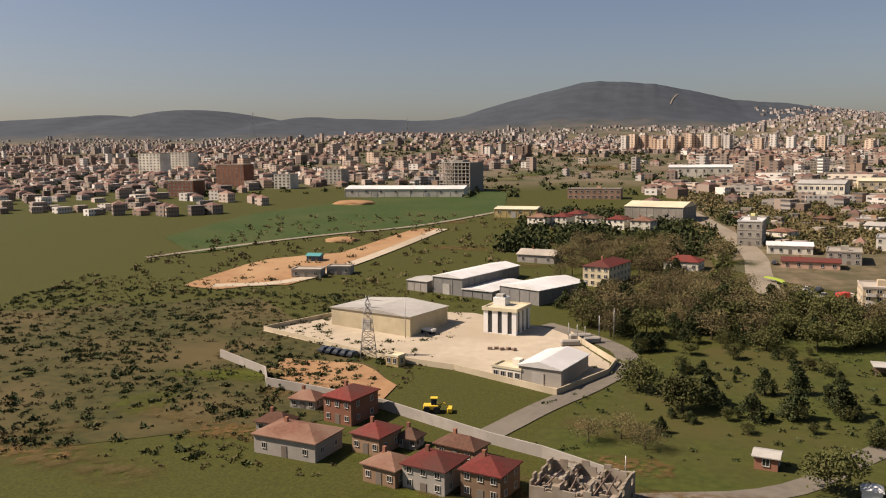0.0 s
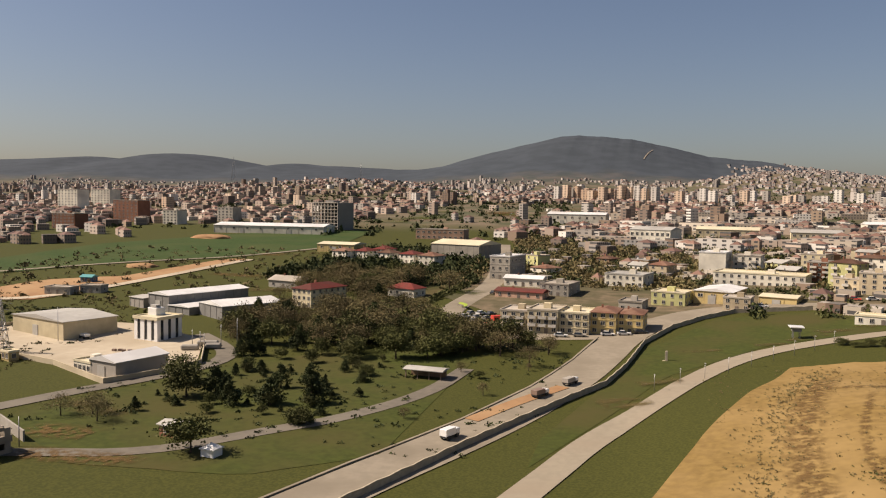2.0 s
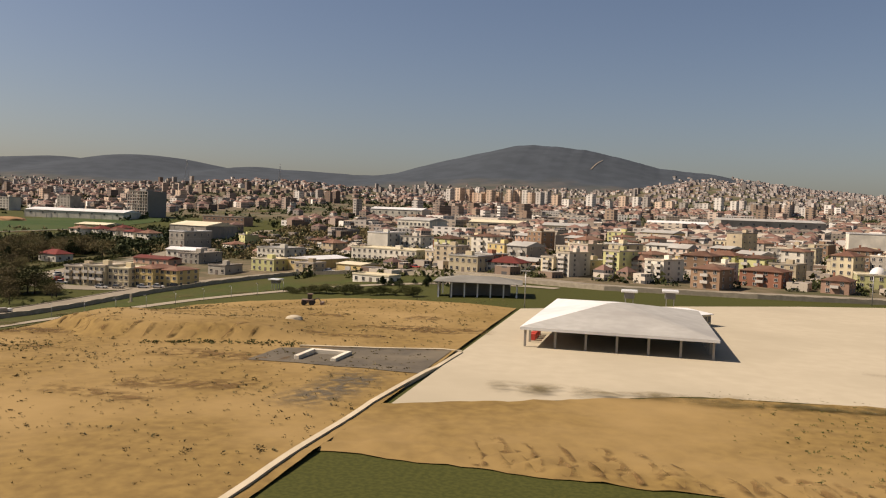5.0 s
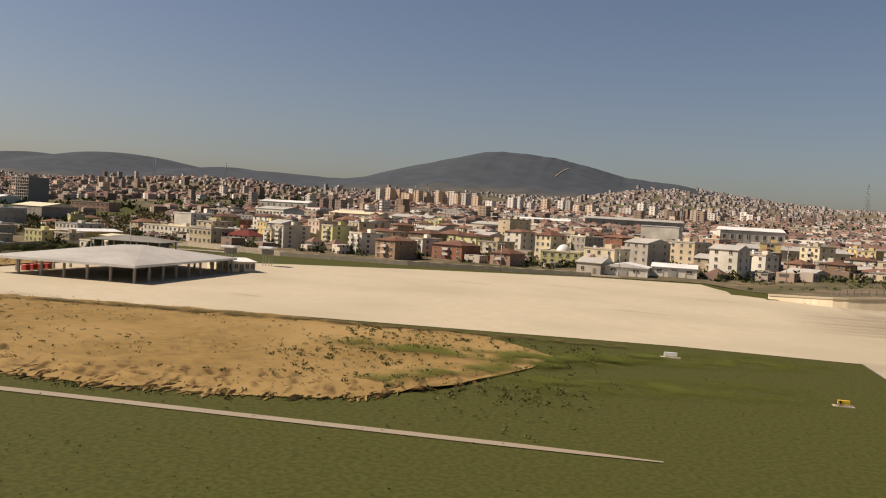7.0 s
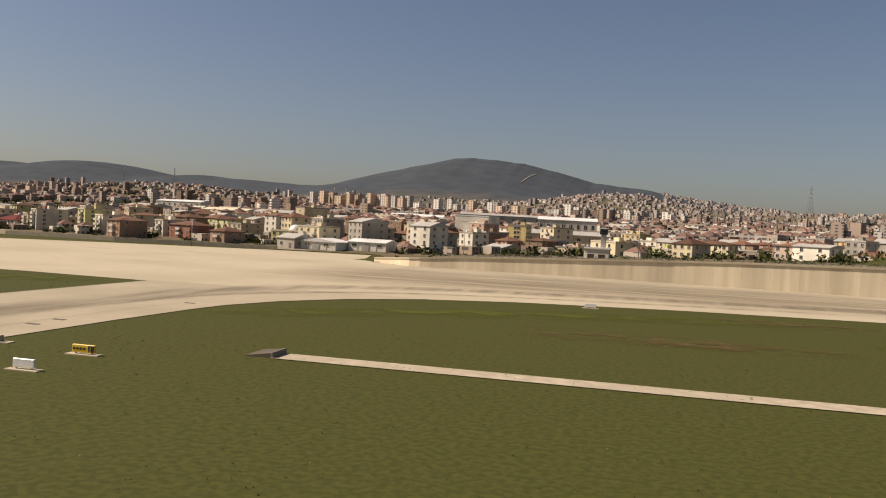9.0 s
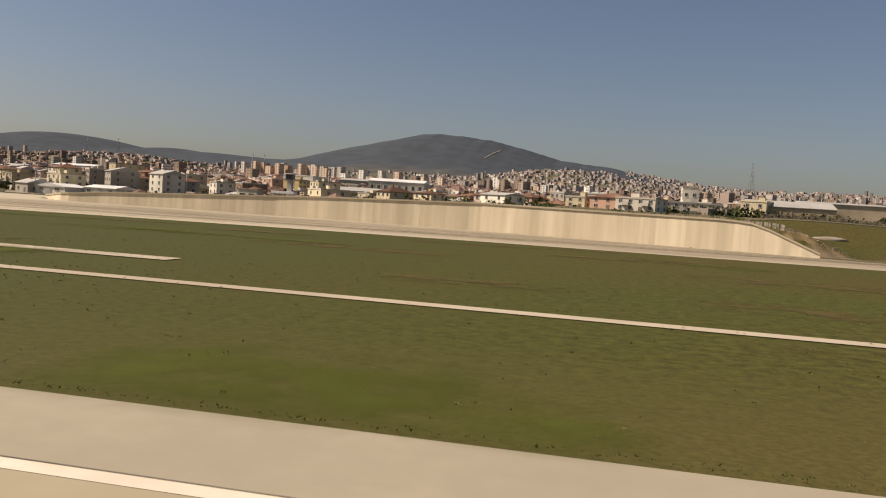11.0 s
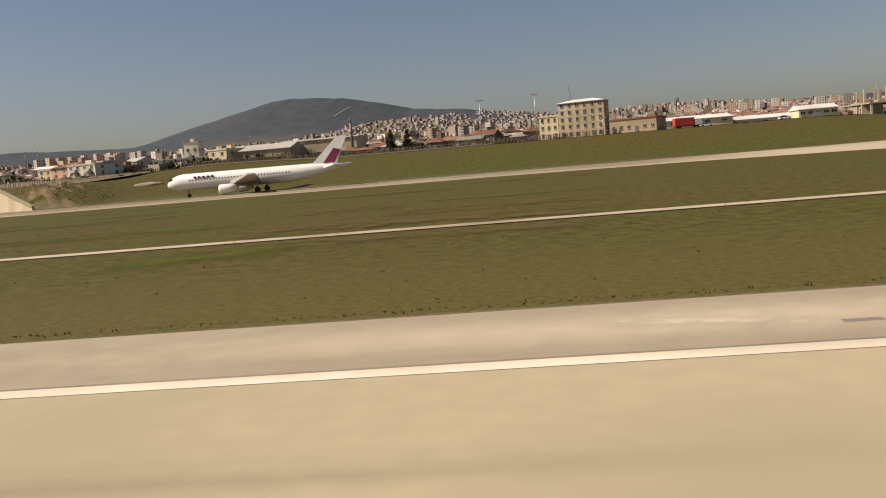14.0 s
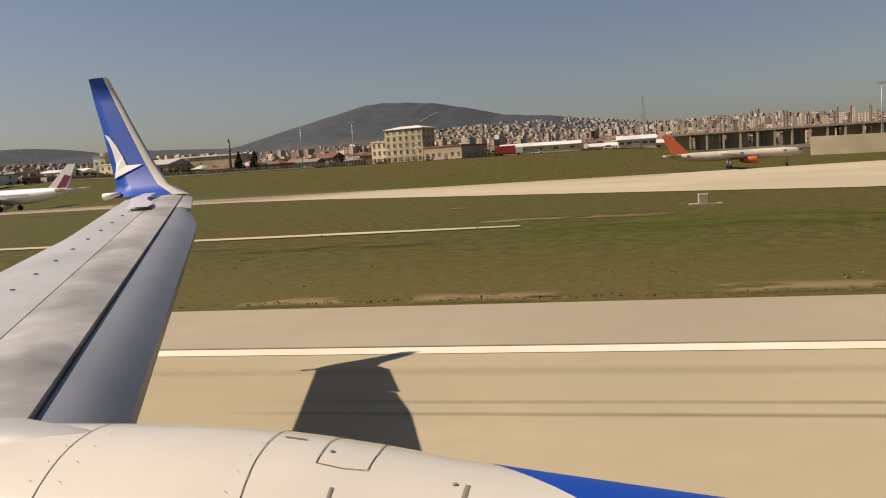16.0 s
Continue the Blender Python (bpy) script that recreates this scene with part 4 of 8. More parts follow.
# the walled compound in the valley
shed("warehouse", "large pale warehouse with a shallow grey roof", -63, 158, 20, 13, 4.1, -20, "cream", "greyroof", 0.8, "gable_y", 1, ribs=False)
def office_block():
    x, y, a, w, d, h = -31, 157, -14, 6.9, 7.0, 5.2
    root = thing("office_block", pose(x, y, base_height(x, y, a, w, d), 0, 0, a), "white two-storey office with tall dark window slots", "office")
    FOOTPRINTS.append((x + 4.2, y + 2.6, 5.4))
    # piers and panels leave tall slots for the glass
    slots = [0.2, 0.5, 0.8]
    edges = [0.0] + [v for k in slots for v in (k - 0.065, k + 0.065)] + [1.0]
    for i in range(0, 8, 2):
        p, q = edges[i], edges[i + 1]
        box("wall", (w * p, w * q, 0, 0.3, -1.2, h - 0.5), M["white"], root)
        box("wall", (w - 0.3, w, max(0.3, d * p), d * q, -1.2, h - 0.5), M["white"], root)
        box("wall", (0, 0.3, max(0.3, d * p), d * q, -1.2, h - 0.5), M["white"], root)
    for k in slots:
        box("tall_window", (w * (k - 0.065), w * (k + 0.065), 0.14, 0.22, 0.35, h - 0.5), M["glass"], root)
        box("tall_window", (w - 0.22, w - 0.14, d * (k - 0.065), d * (k + 0.065), 0.35, h - 0.5), M["glass"], root)
        box("sill_panel", (w * (k - 0.065), w * (k + 0.065), 0.05, 0.28, -1.2, 0.35), M["white"], root)
        box("sill_panel", (w - 0.28, w - 0.05, d * (k - 0.065), d * (k + 0.065), -1.2, 0.35), M["white"], root)
    box("back_wall", (0.3, w - 0.3, d - 0.3, d, -1.2, h - 0.5), M["white"], root)
    boxes("roof", [(-0.25, w + 0.25, -0.25, d + 0.25, h - 0.5, h - 0.1), (-0.25, w + 0.25, -0.25, 0, h - 0.1, h + 0.15), (-0.25, w + 0.25, d, d + 0.25, h - 0.1, h + 0.15), (-0.25, 0, 0, d, h - 0.1, h + 0.15), (w, w + 0.25, 0, d, h - 0.1, h + 0.15)], M["creamroof"], root)
    box("roof_plant", (0.6, 3.2, 3.2, 5.8, h - 0.1, h + 1.5), M["white"], root, bevel=0.04)
    box("roof_plant", (1.0, 2.6, 3.6, 5.0, h + 1.5, h + 2.1), M["greyroof"], root, bevel=0.04)


office_block()
shed("workshop", "cream-roofed workshop with grey side walls", -19.5, 127, 7.2, 11.4, 3.0, -17, "greyconc", "metalroof", 0.9, "gable_y", 1, ribs=False)
building("gatehouse", "small white gatehouse with dark windows", "gatehouse", -24, 128.6, 5.2, 3.6, 2.0, -20, "white", "flat", "creamroof", 1, 4, 1, door=False)
shed("hangar", "long grey hangar with a bright white roof", -50, 191, 8.5, 26, 4.2, -22, "greywall", "metalroof", 0.8, "gable_y", 1, group="grey hangars")
shed("low_store", "low store with a bright white roof", -42, 187.5, 8.0, 17, 2.0, -20, "greywall", "metalroof", 0.4, "gable_y", 0, group="grey hangars")
shed("hangar", "wide grey hangar with a bright white roof", -33, 187, 11.5, 17, 3.4, -32, "greywall", "metalroof", 1.0, "gable_y", 0, group="grey hangars")
shed("store", "small grey flat-roofed store", -57, 193, 6, 8, 2.6, -22, "greyconc", "greyroof", 0.3, "gable_x", 0)
building("school", "cream three-storey school with a red hipped roof", "school", -15.5, 204, 6.8, 14, 5.0, -20, "cream", "hip", "redroof", 3, 4, 6, rise=1.3)
building("villa", "red-roofed house among the trees", "house", 4, 226, 9, 6, 2.6, -18, "white", "hip", "redroof", 1, 4, 2, rise=1.4)
building("farmhouse", "grey stone barn with a brown roof", "barn", -36, 232, 11, 7, 2.4, -14, "greyconc", "gable_x", "flatroof", 1, 3, 2, rise=1.3)
for (x, y, w, d) in ((-92, 203, 8, 4.5), (-84, 208, 6.5, 4)):
    building("site_hut", "low grey concrete site hut on bare earth", "hut", x, y, w, d, 2.1, 5, "greyconc", "flat", "flatroof", 1, 3, 1, group="site huts", clutter=False)
building("teal_kiosk", "small teal sheet-metal kiosk on bare earth", "kiosk", -97, 225, 4, 3, 1.8, 0, "blue", "gable_x", "teal", 1, 2, 1, rise=0.7, clutter=False)
# houses below the flight path
VILLAGE = ((-43.4, 105.0, 4.8, 6.2, 3.7, -18, "brick", "redroof", 2, "brick-red two-storey village house with a faded red roof"), (-47.6, 92.2, 9.2, 6, 2.5, -12, "greyconc", "tile", 1, "long low house with a rusty brown roof"),
           (-35.6, 95.0, 4.2, 4.8, 2.5, -18, "brown", "redroof", 1, "small house with a rusty red roof"), (-26.2, 85.6, 5.4, 5.2, 2.9, -16, "greyconc", "redroof", 2, "grey village house with a dark red roof"),
           (-19.4, 84.9, 4.8, 5.0, 3.1, -16, "brown", "redroof", 2, "village house with a dark red roof and white windows"), (-31.2, 86.5, 4.6, 4.2, 2.2, -20, "brown", "tile", 1, "low brown-roofed house below the boundary wall"),
           (-50.4, 109.2, 4.2, 3.0, 1.5, -8, "grey", "tile", 1, "low grey shack on the slope"), (-50.8, 99.2, 4.6, 3.0, 1.5, -6, "greyconc", "tile", 1, "low stone shack with a rusty roof"),
           (-25.0, 95.6, 5.6, 3.2, 1.8, -20, "brown", "tile", 1, "low brown shed behind the wall"), (-30.5, 97.6, 2.6, 2.4, 1.4, -12, "greyconc", "tile", 1, "small stone hut by the wall"))
for (x, y, w, d, h, a, wl, rf, fl, lab) in VILLAGE:
    building("house", lab, "house", x, y, w, d, h, a, wl, "hip", rf, fl, 3, 2, rise=1.1, group="village houses", win=(0.7, 0.75))


def ruin():
    x, y, a, w, d, h = -11.6, 83.0, -14, 9.2, 7, 4.0
    root = thing("ruined_house", pose(x, y, height(x, y), 0, 0, a), "brown-grey unroofed house shell with broken walls and rubble", "house")
    FOOTPRINTS.append((x + 5, y + 2, 6))
    r = random.Random(31)
    for i in range(2):
        box("floor_slab", (0, w, 0, d, i * 1.9 - 0.15, i * 1.9), M["rubble"], root)

    def broken(p, q, low, high, thick=0.24):
        """A wall from p to q with a ragged top of many short steps."""
        n = max(4, int(math.hypot(q[0] - p[0], q[1] - p[1]) / 0.8))
        for i in range(n):
            ax, ay = p[0] + (q[0] - p[0]) * i / n, p[1] + (q[1] - p[1]) * i / n
            bx, by = p[0] + (q[0] - p[0]) * (i + 1) / n, p[1] + (q[1] - p[1]) * (i + 1) / n
            top = r.uniform(low, high)
            hole = i % 4 == 2
            for z0, z1 in (((0, 0.7), (1.5, 2.4), (3.1, top)) if hole else ((0, top),)):
                if z1 > z0:
                    box("wall_piece", (min(ax, bx) - (thick / 2 if ax == bx else 0), max(ax, bx) + (thick / 2 if ax == bx else 0), min(ay, by) - (thick / 2 if ay == by else 0), max(ay, by) + (thick / 2 if ay == by else 0), z0, z1), M["rubble"], root)

    broken((0, 0), (w, 0), 2.7, 3.3)
    broken((0, d), (w, d), 3.0, 3.6)
    for k in range(4):
        broken((w * k / 3, 0.2), (w * k / 3, d - 0.2), 2.8, 3.6)
    broken((0.2, d * 0.5), (w - 0.2, d * 0.5), 2.4, 3.2)
    for i in range(26):
        px, py = r.uniform(0.4, w - 0.6), r.uniform(0.4, d - 0.6)
        e = r.uniform(0.15, 0.5)
        o_ = box("rubble_block", (-e, e, -e * 0.6, e * 0.6, 0, e * 0.7), M["rubble"], root)
        o_.matrix_local = pose(px, py, 1.88, r.uniform(-15, 15), r.uniform(-15, 15), r.uniform(0, 180))
    for i in range(7):
        px = 0.6 + i * 1.25
        tube("roof_beam", [(px, 0.1, 2.9 + r.uniform(-0.3, 0.3)), (px + r.uniform(-0.5, 0.5), d * r.uniform(0.5, 0.95), 3.0 + r.uniform(-0.4, 0.3))], [0.09, 0.08], M["rust"], root, seg=5)


ruin()
# works and flats by the junction
for (x, y, w, d, h, a, wl, rf, fl, cl, bl) in ((43.6, 187.5, 6.2, 9, 4.6, -6, "beige", "flatroof", 3, 3, 2), (50.0, 186.4, 7.0, 10, 5.2, -6, "cream", "paleroof", 3, 4, 3), (57.2, 186.6, 6.6, 10, 4.8, -6, "cream", "creamroof", 3, 4, 0), (64.0, 188.0, 5.6, 10, 5.0, -6, "yellow", "tile", 3, 3, 0), (69.8, 190.0, 5.6, 9, 4.4, -6, "yellow", "tile", 3, 3, 0)):
    building("workshop_flats", f"three-storey {WORDS[wl]} block of workshops and flats", "apartment block", x, y, w, d, h, a, wl, "hip" if rf == "tile" else "flat", rf, fl, cl, 3, balcony=bl, group="junction blocks", band=0.08, rise=0.8, win=(1.0, 0.9))
building("white_block", "grey-white three-storey block with a flat roof", "office", 26, 265, 7, 14, 7.4, -12, "grey", "flat", "metalroof", 3, 3, 4, band=0.08)
shed("gabled_hall", "large hall with a cream sloping roof", -9, 322, 22, 18, 5.6, -18, "grey", "creamroof", 1.6, "gable_x", 1)
building("works", "plain grey workshop block with a flat roof", "workshop", 46, 238, 8.5, 11, 3.4, -12, "grey", "flat", "flatroof", 2, 4, 2)
building("works", "white works with a blue-grey roof", "workshop", 63, 259, 12, 11, 3.8, -16, "white", "flat", "greyroof", 2, 6, 3)
building("works", "pale green workshop block with a flat roof", "workshop", 77, 227, 9, 8, 3.6, -18, "lime", "flat", "creamroof", 2, 4, 3)
building("works", "small grey workshop by the road", "workshop", 69, 216, 6, 8, 2.7, -10, "grey", "flat", "flatroof", 1, 3, 2)
building("red_sheds", "low red-roofed sheds with parked cars", "shed", 34, 232, 14, 6, 2.0, -10, "pink", "gable_x", "redroof", 1, 5, 1, rise=0.8)
building("white_annex", "white annex with a pale gabled roof", "annex", 33, 252, 12, 6, 2.6, -6, "white", "gable_x", "metalroof", 1, 5, 1, rise=0.9)
shed("yellow_factory", "yellow factory with a pale sheet roof", 88, 229, 10, 16, 3.6, -18, "yellow", "metalroof", 0.7, "gable_y", 1, 3, "factory")
shed("yellow_factory", "low open shed with a yellow roof", 104, 227, 9, 9, 2.0, -20, "yellow", "creamroof", 0.5, "gable_x", 1, 0, "factory")
building("corner_house", "small beige corner house by the road", "house", 94.5, 218.5, 6.5, 6, 3.2, -14, "beige", "flat", "flatroof", 2, 3, 2)
building("long_works", "long white two-storey works", "factory", 95, 264, 26, 11, 3.8, -18, "white", "flat", "creamroof", 2, 12, 3)
building("blank_tower", "tall blank cream gable block", "apartment block", 92, 289, 8.6, 12, 7.2, -14, "white", "flat", "metalroof", 4, 0, 3, door=False)
building("flats", "white block of flats with balconies", "apartment block", 103, 293, 8.8, 10, 5.6, -14, "white", "flat", "flatroof", 3, 4, 2, balcony=2)
building("flats", "reddish unfinished flats with open balconies", "apartment block", 122, 268, 6.8, 9, 5.8, -16, "brick", "flat", "greyconc", 4, 3, 2, balcony=2)
building("flats", "beige four-storey flats near the airfield", "apartment block", 130, 239, 7.2, 8, 5.8, -18, "beige", "flat", "flatroof", 4, 3, 3)
building("showroom", "cream two-storey showroom with wide windows", "shop", 139, 219, 9, 9, 4.4, -18, "cream", "flat", "greyroof", 2, 5, 3)
building("house", "white house with a dark red roof", "house", 149, 221, 9.5, 8, 2.6, -15, "white", "hip", "redroof", 2, 5, 2, rise=1.6)
TOWN = ((164.5, 213.5, 4.2, 8, 4.6, -20, "cream", "flat", 4, 2, 1), (168.5, 212, 4.2, 9, 6.0, -18, "white", "flat", 5, 2, 1), (180, 217.5, 4.8, 9, 6.6, -16, "lime", "flat", 5, 2, 1), (186, 221, 5.2, 8, 4.6, -14, "lilac", "hip", 4, 2, 1), (190.5, 211, 5.4, 9, 5.4, -20, "white", "flat", 4, 2, 2),
        (150, 275, 5.8, 8, 2.8, -18, "yellow", "hip", 2, 3, 0), (161, 284, 7, 8, 3.2, -18, "cream", "flat", 2, 3, 0), (150, 334, 16, 9, 3.6, -10, "white", "flat", 2, 7, 0), (175, 352, 8, 9, 5.4, -12, "lime", "flat", 3, 3, 0), (188, 388, 16, 14, 4.2, -10, "yellow", "gable_x", 2, 6, 0),
        (188, 309, 7.3, 8, 3.6, -14, "cream", "hip", 2, 3, 0), (227, 273, 10.3, 9, 6.2, -14, "grey", "flat", 4, 4, 3), (201, 201, 7, 8, 4.8, -14, "brown", "hip", 3, 3, 1), (206, 217, 4.4, 8, 4.6, -14, "white", "flat", 3, 2, 1), (213, 212, 10, 8, 4.0, -12, "brick", "hip", 3, 4, 1),
        (190, 290, 9.5, 8, 3.8, -10, "cream", "flat", 2, 4, 0), (257, 302, 15, 12, 4.6, -10, "cream", "flat", 2, 6, 0), (266, 255, 8.5, 9, 3.4, -10, "grey", "hip", 2, 3, 0), (252, 199.5, 6.2, 7, 2.8, -8, "grey", "gable_x", 1, 2, 0), (230, 205, 6, 7, 3.2, -10, "pink", "hip", 2, 2, 1), (222, 230, 7, 8, 4.4, -14, "beige", "flat", 3, 3, 1), (240, 250, 8, 8, 4.6, -12, "cream", "flat", 3, 3, 0))
KINDS = {"flat": "paleroof", "hip": "tile", "gable_x": "greyroof"}
ROOFW = {"flat": "a flat roof", "hip": "a brown tiled roof", "gable_x": "a grey sheet roof"}
for (x, y, w, d, h, a, wl, rf, fl, cl, bl) in TOWN:
    building("town_house", f"{WORDS[wl]} {('one', 'two', 'three', 'four', 'five')[fl - 1]}-storey town house with {ROOFW[rf]}", "house", x, y + w * 0.2, w, d, h, a - 14, wl, rf, KINDS[rf], fl, cl, 2, balcony=bl, group="town houses", rise=1.2)
o = building("grey_tower", "tall grey-beige tower block with one window column", "tower block", 217, 295, 5.4, 12, 9.4, -30, "beige", "flat", "flatroof", 5, 1, 3, door=False, win=(0.6, 0.6))
mq = building("mosque", "green mosque with a small pale dome", "mosque", 241, 221, 10.5, 10, 3.4, -8, "lime", "flat", "creamroof", 2, 5, 3)
bm = bmesh.new()
bmesh.ops.create_uvsphere(bm, u_segments=20, v_segments=12, radius=1.9, matrix=Matrix.Translation((5, 5, 3.5)))
part("dome", bm, M["metalroof"], mq, "small pale dome", True)
building("white_store", "large blank white storage block", "warehouse", 267, 350, 15, 16, 8.6, -8, "white", "flat", "metalroof", 3, 0, 2, door=False, clutter=False)
shed("blue_shed", "dark blue sheet-metal shed", 273, 260, 9, 9, 3.6, -8, "blue", "greyroof", 0.8, "gable_x", 1)
shed("white_shed", "low white shed with a pale roof", 258, 200.5, 10.5, 9, 2.2, -6, "white", "metalroof", 0.9, "gable_y", 1, 2, group="white sheds")
shed("white_shed", "low white shed with a pale roof", 269.5, 206, 10.4, 9, 2.4, -4, "white", "metalroof", 0.8, "gable_x", 1, 3, group="white sheds")
building("stair_block", "yellow block with an open white stair tower", "apartment block", 302, 268, 6, 8, 7.4, -6, "yellow", "flat", "flatroof", 5, 1, 3, win=(2.2, 1.0), door=False)
for (x, y, w, d, h, a, lab, wl, rf) in ((11, 532, 37, 15, 6.4, -6, "long white factory hall with a pale roof", "white", "metalroof"), (66, 413, 20, 16, 6.2, -20, "factory block with a white gridded front", "white", "greyroof"), (-152, 404, 62, 18, 4.2, 2, "long white warehouse range beyond the field", "white", "metalroof"), (234, 520, 60, 20, 6.6, 8, "long grey industrial hall with a sheet roof", "grey", "greyroof"), (192, 505, 34, 12, 4.0, 4, "long pale industrial shed", "white", "metalroof"), (98, 440, 30, 14, 4.6, -8, "factory hall with a curved cream roof", "cream", "creamroof"), (140, 420, 22, 12, 4.4, -6, "cream two-storey factory with a grey roof", "cream", "greyroof"), (300, 372, 26, 14, 8.4, 2, "white hall with ribbed upper walls", "white", "metalroof"), (300, 292, 34, 13, 4.6, 6, "long low cream factory shed", "cream", "greyroof")):
    shed("factory_hall", lab, x, y, w, d, h, a, wl, rf, 1.4, "gable_x", 2, 8, "factory", True, "factory halls")


for (x, y, w, d, h, a, lab, wl, fl, cl) in ((-373, 556, 20, 12, 17, -8, "pale twin tower block with rows of windows", "white", 8, 6), (-372, 594, 20, 12, 16, -8, "pale twin tower block with rows of windows", "white", 8, 6), (-254, 404, 17, 10, 8.6, -8, "brick-red block of flats with white windows", "brick", 5, 6), (-260, 468, 20, 11, 13.5, -8, "brown brick block of flats", "brick", 7, 6),
        (-214, 452, 11, 9, 8.4, -8, "white block of flats", "white", 5, 4), (-196, 486, 12, 9, 9.0, -10, "grey block of flats", "grey", 5, 4), (-38, 400, 25, 9, 4.8, -4, "orange-brown two-storey school building", "pink", 2, 9)):
    building("apartment_block", lab, "apartment block", x, y, w, d, h, a, wl, "flat", "flatroof", fl, cl, 3, group="blocks beyond the field", door=False, win=(1.4, 0.9))
for i, (x, y, w) in enumerate(((-43, 301, 7), (-34.5, 303, 6), (-24, 299, 6.4), (-14.6, 297, 6.6), (-6.4, 294, 7.2), (-30, 312, 6))):
    building("villa", "white two-storey villa with a brown-red roof", "house", x, y, w, 7, 3.6, -20, "white", "hip", "redroof" if i % 2 else "tile", 2, 3, 2, rise=1.3, group="villas among trees")
shed("yellow_hall", "low yellowish hall with a pale roof", -60, 327, 17, 12, 3.4, -6, "yellow", "creamroof", 0.8, "gable_x", 1, 4)


def dark_tower():
    x, y, a = -111, 440, -22
    root = thing("unfinished_tower", pose(x, y, height(x, y), 0, 0, a), "dark unfinished tower block with open concrete floors", "tower block")
    FOOTPRINTS.append((-104, 446, 14))
    for i in range(9):
        box("floor_slab", (0, 20, 0, 13, i * 1.9, i * 1.9 + 0.3), M["greyconc"], root)
    for i in range(9):
        for j in range(5):
            box("column", (i * 2.44, i * 2.44 + 0.4, j * 3.0 + 0.2, j * 3.0 + 0.6, 0.02, 15.3), M["greyconc"], root)
    box("core", (7, 13, 4, 9, 0, 16.6), M["greywall"], root)
    box("netting", (20.05, 20.15, 0, 13, 0.2, 15.5), M["greywall"], root)


dark_tower()
# buildings above the retaining wall and the field
building("guard_house", "low white guard house on the grass", "guard house", 120, 196, 11, 5, 2.0, -18, "white", "flat", "creamroof", 1, 5, 2, clutter=False)


def watch_post(x, y, h=4.0, label="white-roofed watchtower on slim legs"):
    root = thing("watchtower", pose(x, y, height(x, y)), label, "watchtower", "watchtowers")
    for i in (-0.7, 0.6):
        for j in (-0.7, 0.6):
            box("leg", (i, i + 0.12, j, j + 0.12, -0.2, h * 0.6), M["steel"], root)
    box("cabin", (-0.9, 0.9, -0.9, 0.9, h * 0.6, h * 0.9), M["greywall"], root, bevel=0.03)
    box("roof", (-1.4, 1.4, -1.4, 1.4, h * 0.9, h), M["white"], root, bevel=0.05)


watch_post(106, 181.7, 2.6)
watch_post(188, 150, 3.6)
watch_post(195, 152, 3.8)


def gate_post():
    root = thing("gate_post", pose(331, 193, height(331, 193)), "white open-fronted gate shelter with a control cabin", "gate shelter")
    boxes("frame", [(0, 0.35, 0, 2, 0, 2.0), (2.6, 2.95, 0, 2, 0, 2.0), (5.2, 5.55, 0, 2, 0, 2.0)], M["white"], root)
    box("slab", (-0.2, 5.75, -0.2, 2.2, 2.0, 2.6), M["white"], root, bevel=0.03)
    box("cabin_shaft", (3.4, 4.6, 1.0, 2.2, 2.6, 5.6), M["greyroof"], root)
    box("cabin", (3.1, 4.9, 0.7, 2.4, 5.6, 6.9), M["glass"], root)
    box("cabin_roof", (2.9, 5.1, 0.5, 2.6, 6.9, 7.1), M["white"], root)


gate_post()
for (x, y, w, d, h, a, lab, wl, rf, fl, cl, bl) in ((408, 202, 9, 8, 2.8, -20, "salmon terrace beside the airfield", "pink", "tile", 2, 3, 0), (402, 206, 5, 8, 2.4, -20, "cream house beside the airfield", "cream", "flatroof", 2, 2, 0), (414, 199, 9.5, 9, 2.9, -20, "white open-fronted two-storey block", "white", "flatroof", 2, 4, 2),
        (424, 226, 17, 10, 2.8, 0, "long low white building with a control cabin", "white", "greyroof", 2, 8, 0), (444, 216, 6, 9, 4.0, -20, "cream office end of a hangar", "cream", "creamroof", 2, 2, 0)):
    building("airside_block", lab, "building", x, y, w, d, h, a, wl, "hip" if rf == "tile" else "flat", rf, fl, cl, 2, balcony=bl)
building("control_cabin", "small white control tower with a flat roof", "control tower", 431, 232, 4.2, 4, 7.2, 0, "white", "flat", "flatroof", 2, 2, 2)
shed("grey_hangar", "wide grey hangar with a low sheet roof", 446, 217, 20, 14, 3.4, -2, "beige", "greyroof", 1.6, "gable_x", 0)
shed("long_hall", "long pale hall with a flat grey roof", 460, 227, 22, 12, 5.6, -2, "beige", "greyroof", 0.5, "gable_x", 0, ribs=False)
building("barracks_block", "cream five-storey block with square windows and a white hipped roof", "office block", 535.5, 200.6, 10.8, 6.0, 8.3, -17, "cream", "hip", "metalroof", 5, 6, 3, rise=0.7, win=(0.75, 1.05), band=0.05, clutter=False)
building("barracks_wing", "lower cream wing of the office block", "office block", 531.0, 203.4, 4.6, 6, 5.4, -17, "cream", "flat", "creamroof", 3, 3, 2, win=(0.6, 1.0), clutter=False)
building("brick_range", "low tan brick range with a dark end and a rusty roof", "building", 546.6, 195.0, 10.6, 12, 3.0, -20, "beige", "flat", "tile", 1, 6, 3, win=(0.7, 0.8), clutter=False)
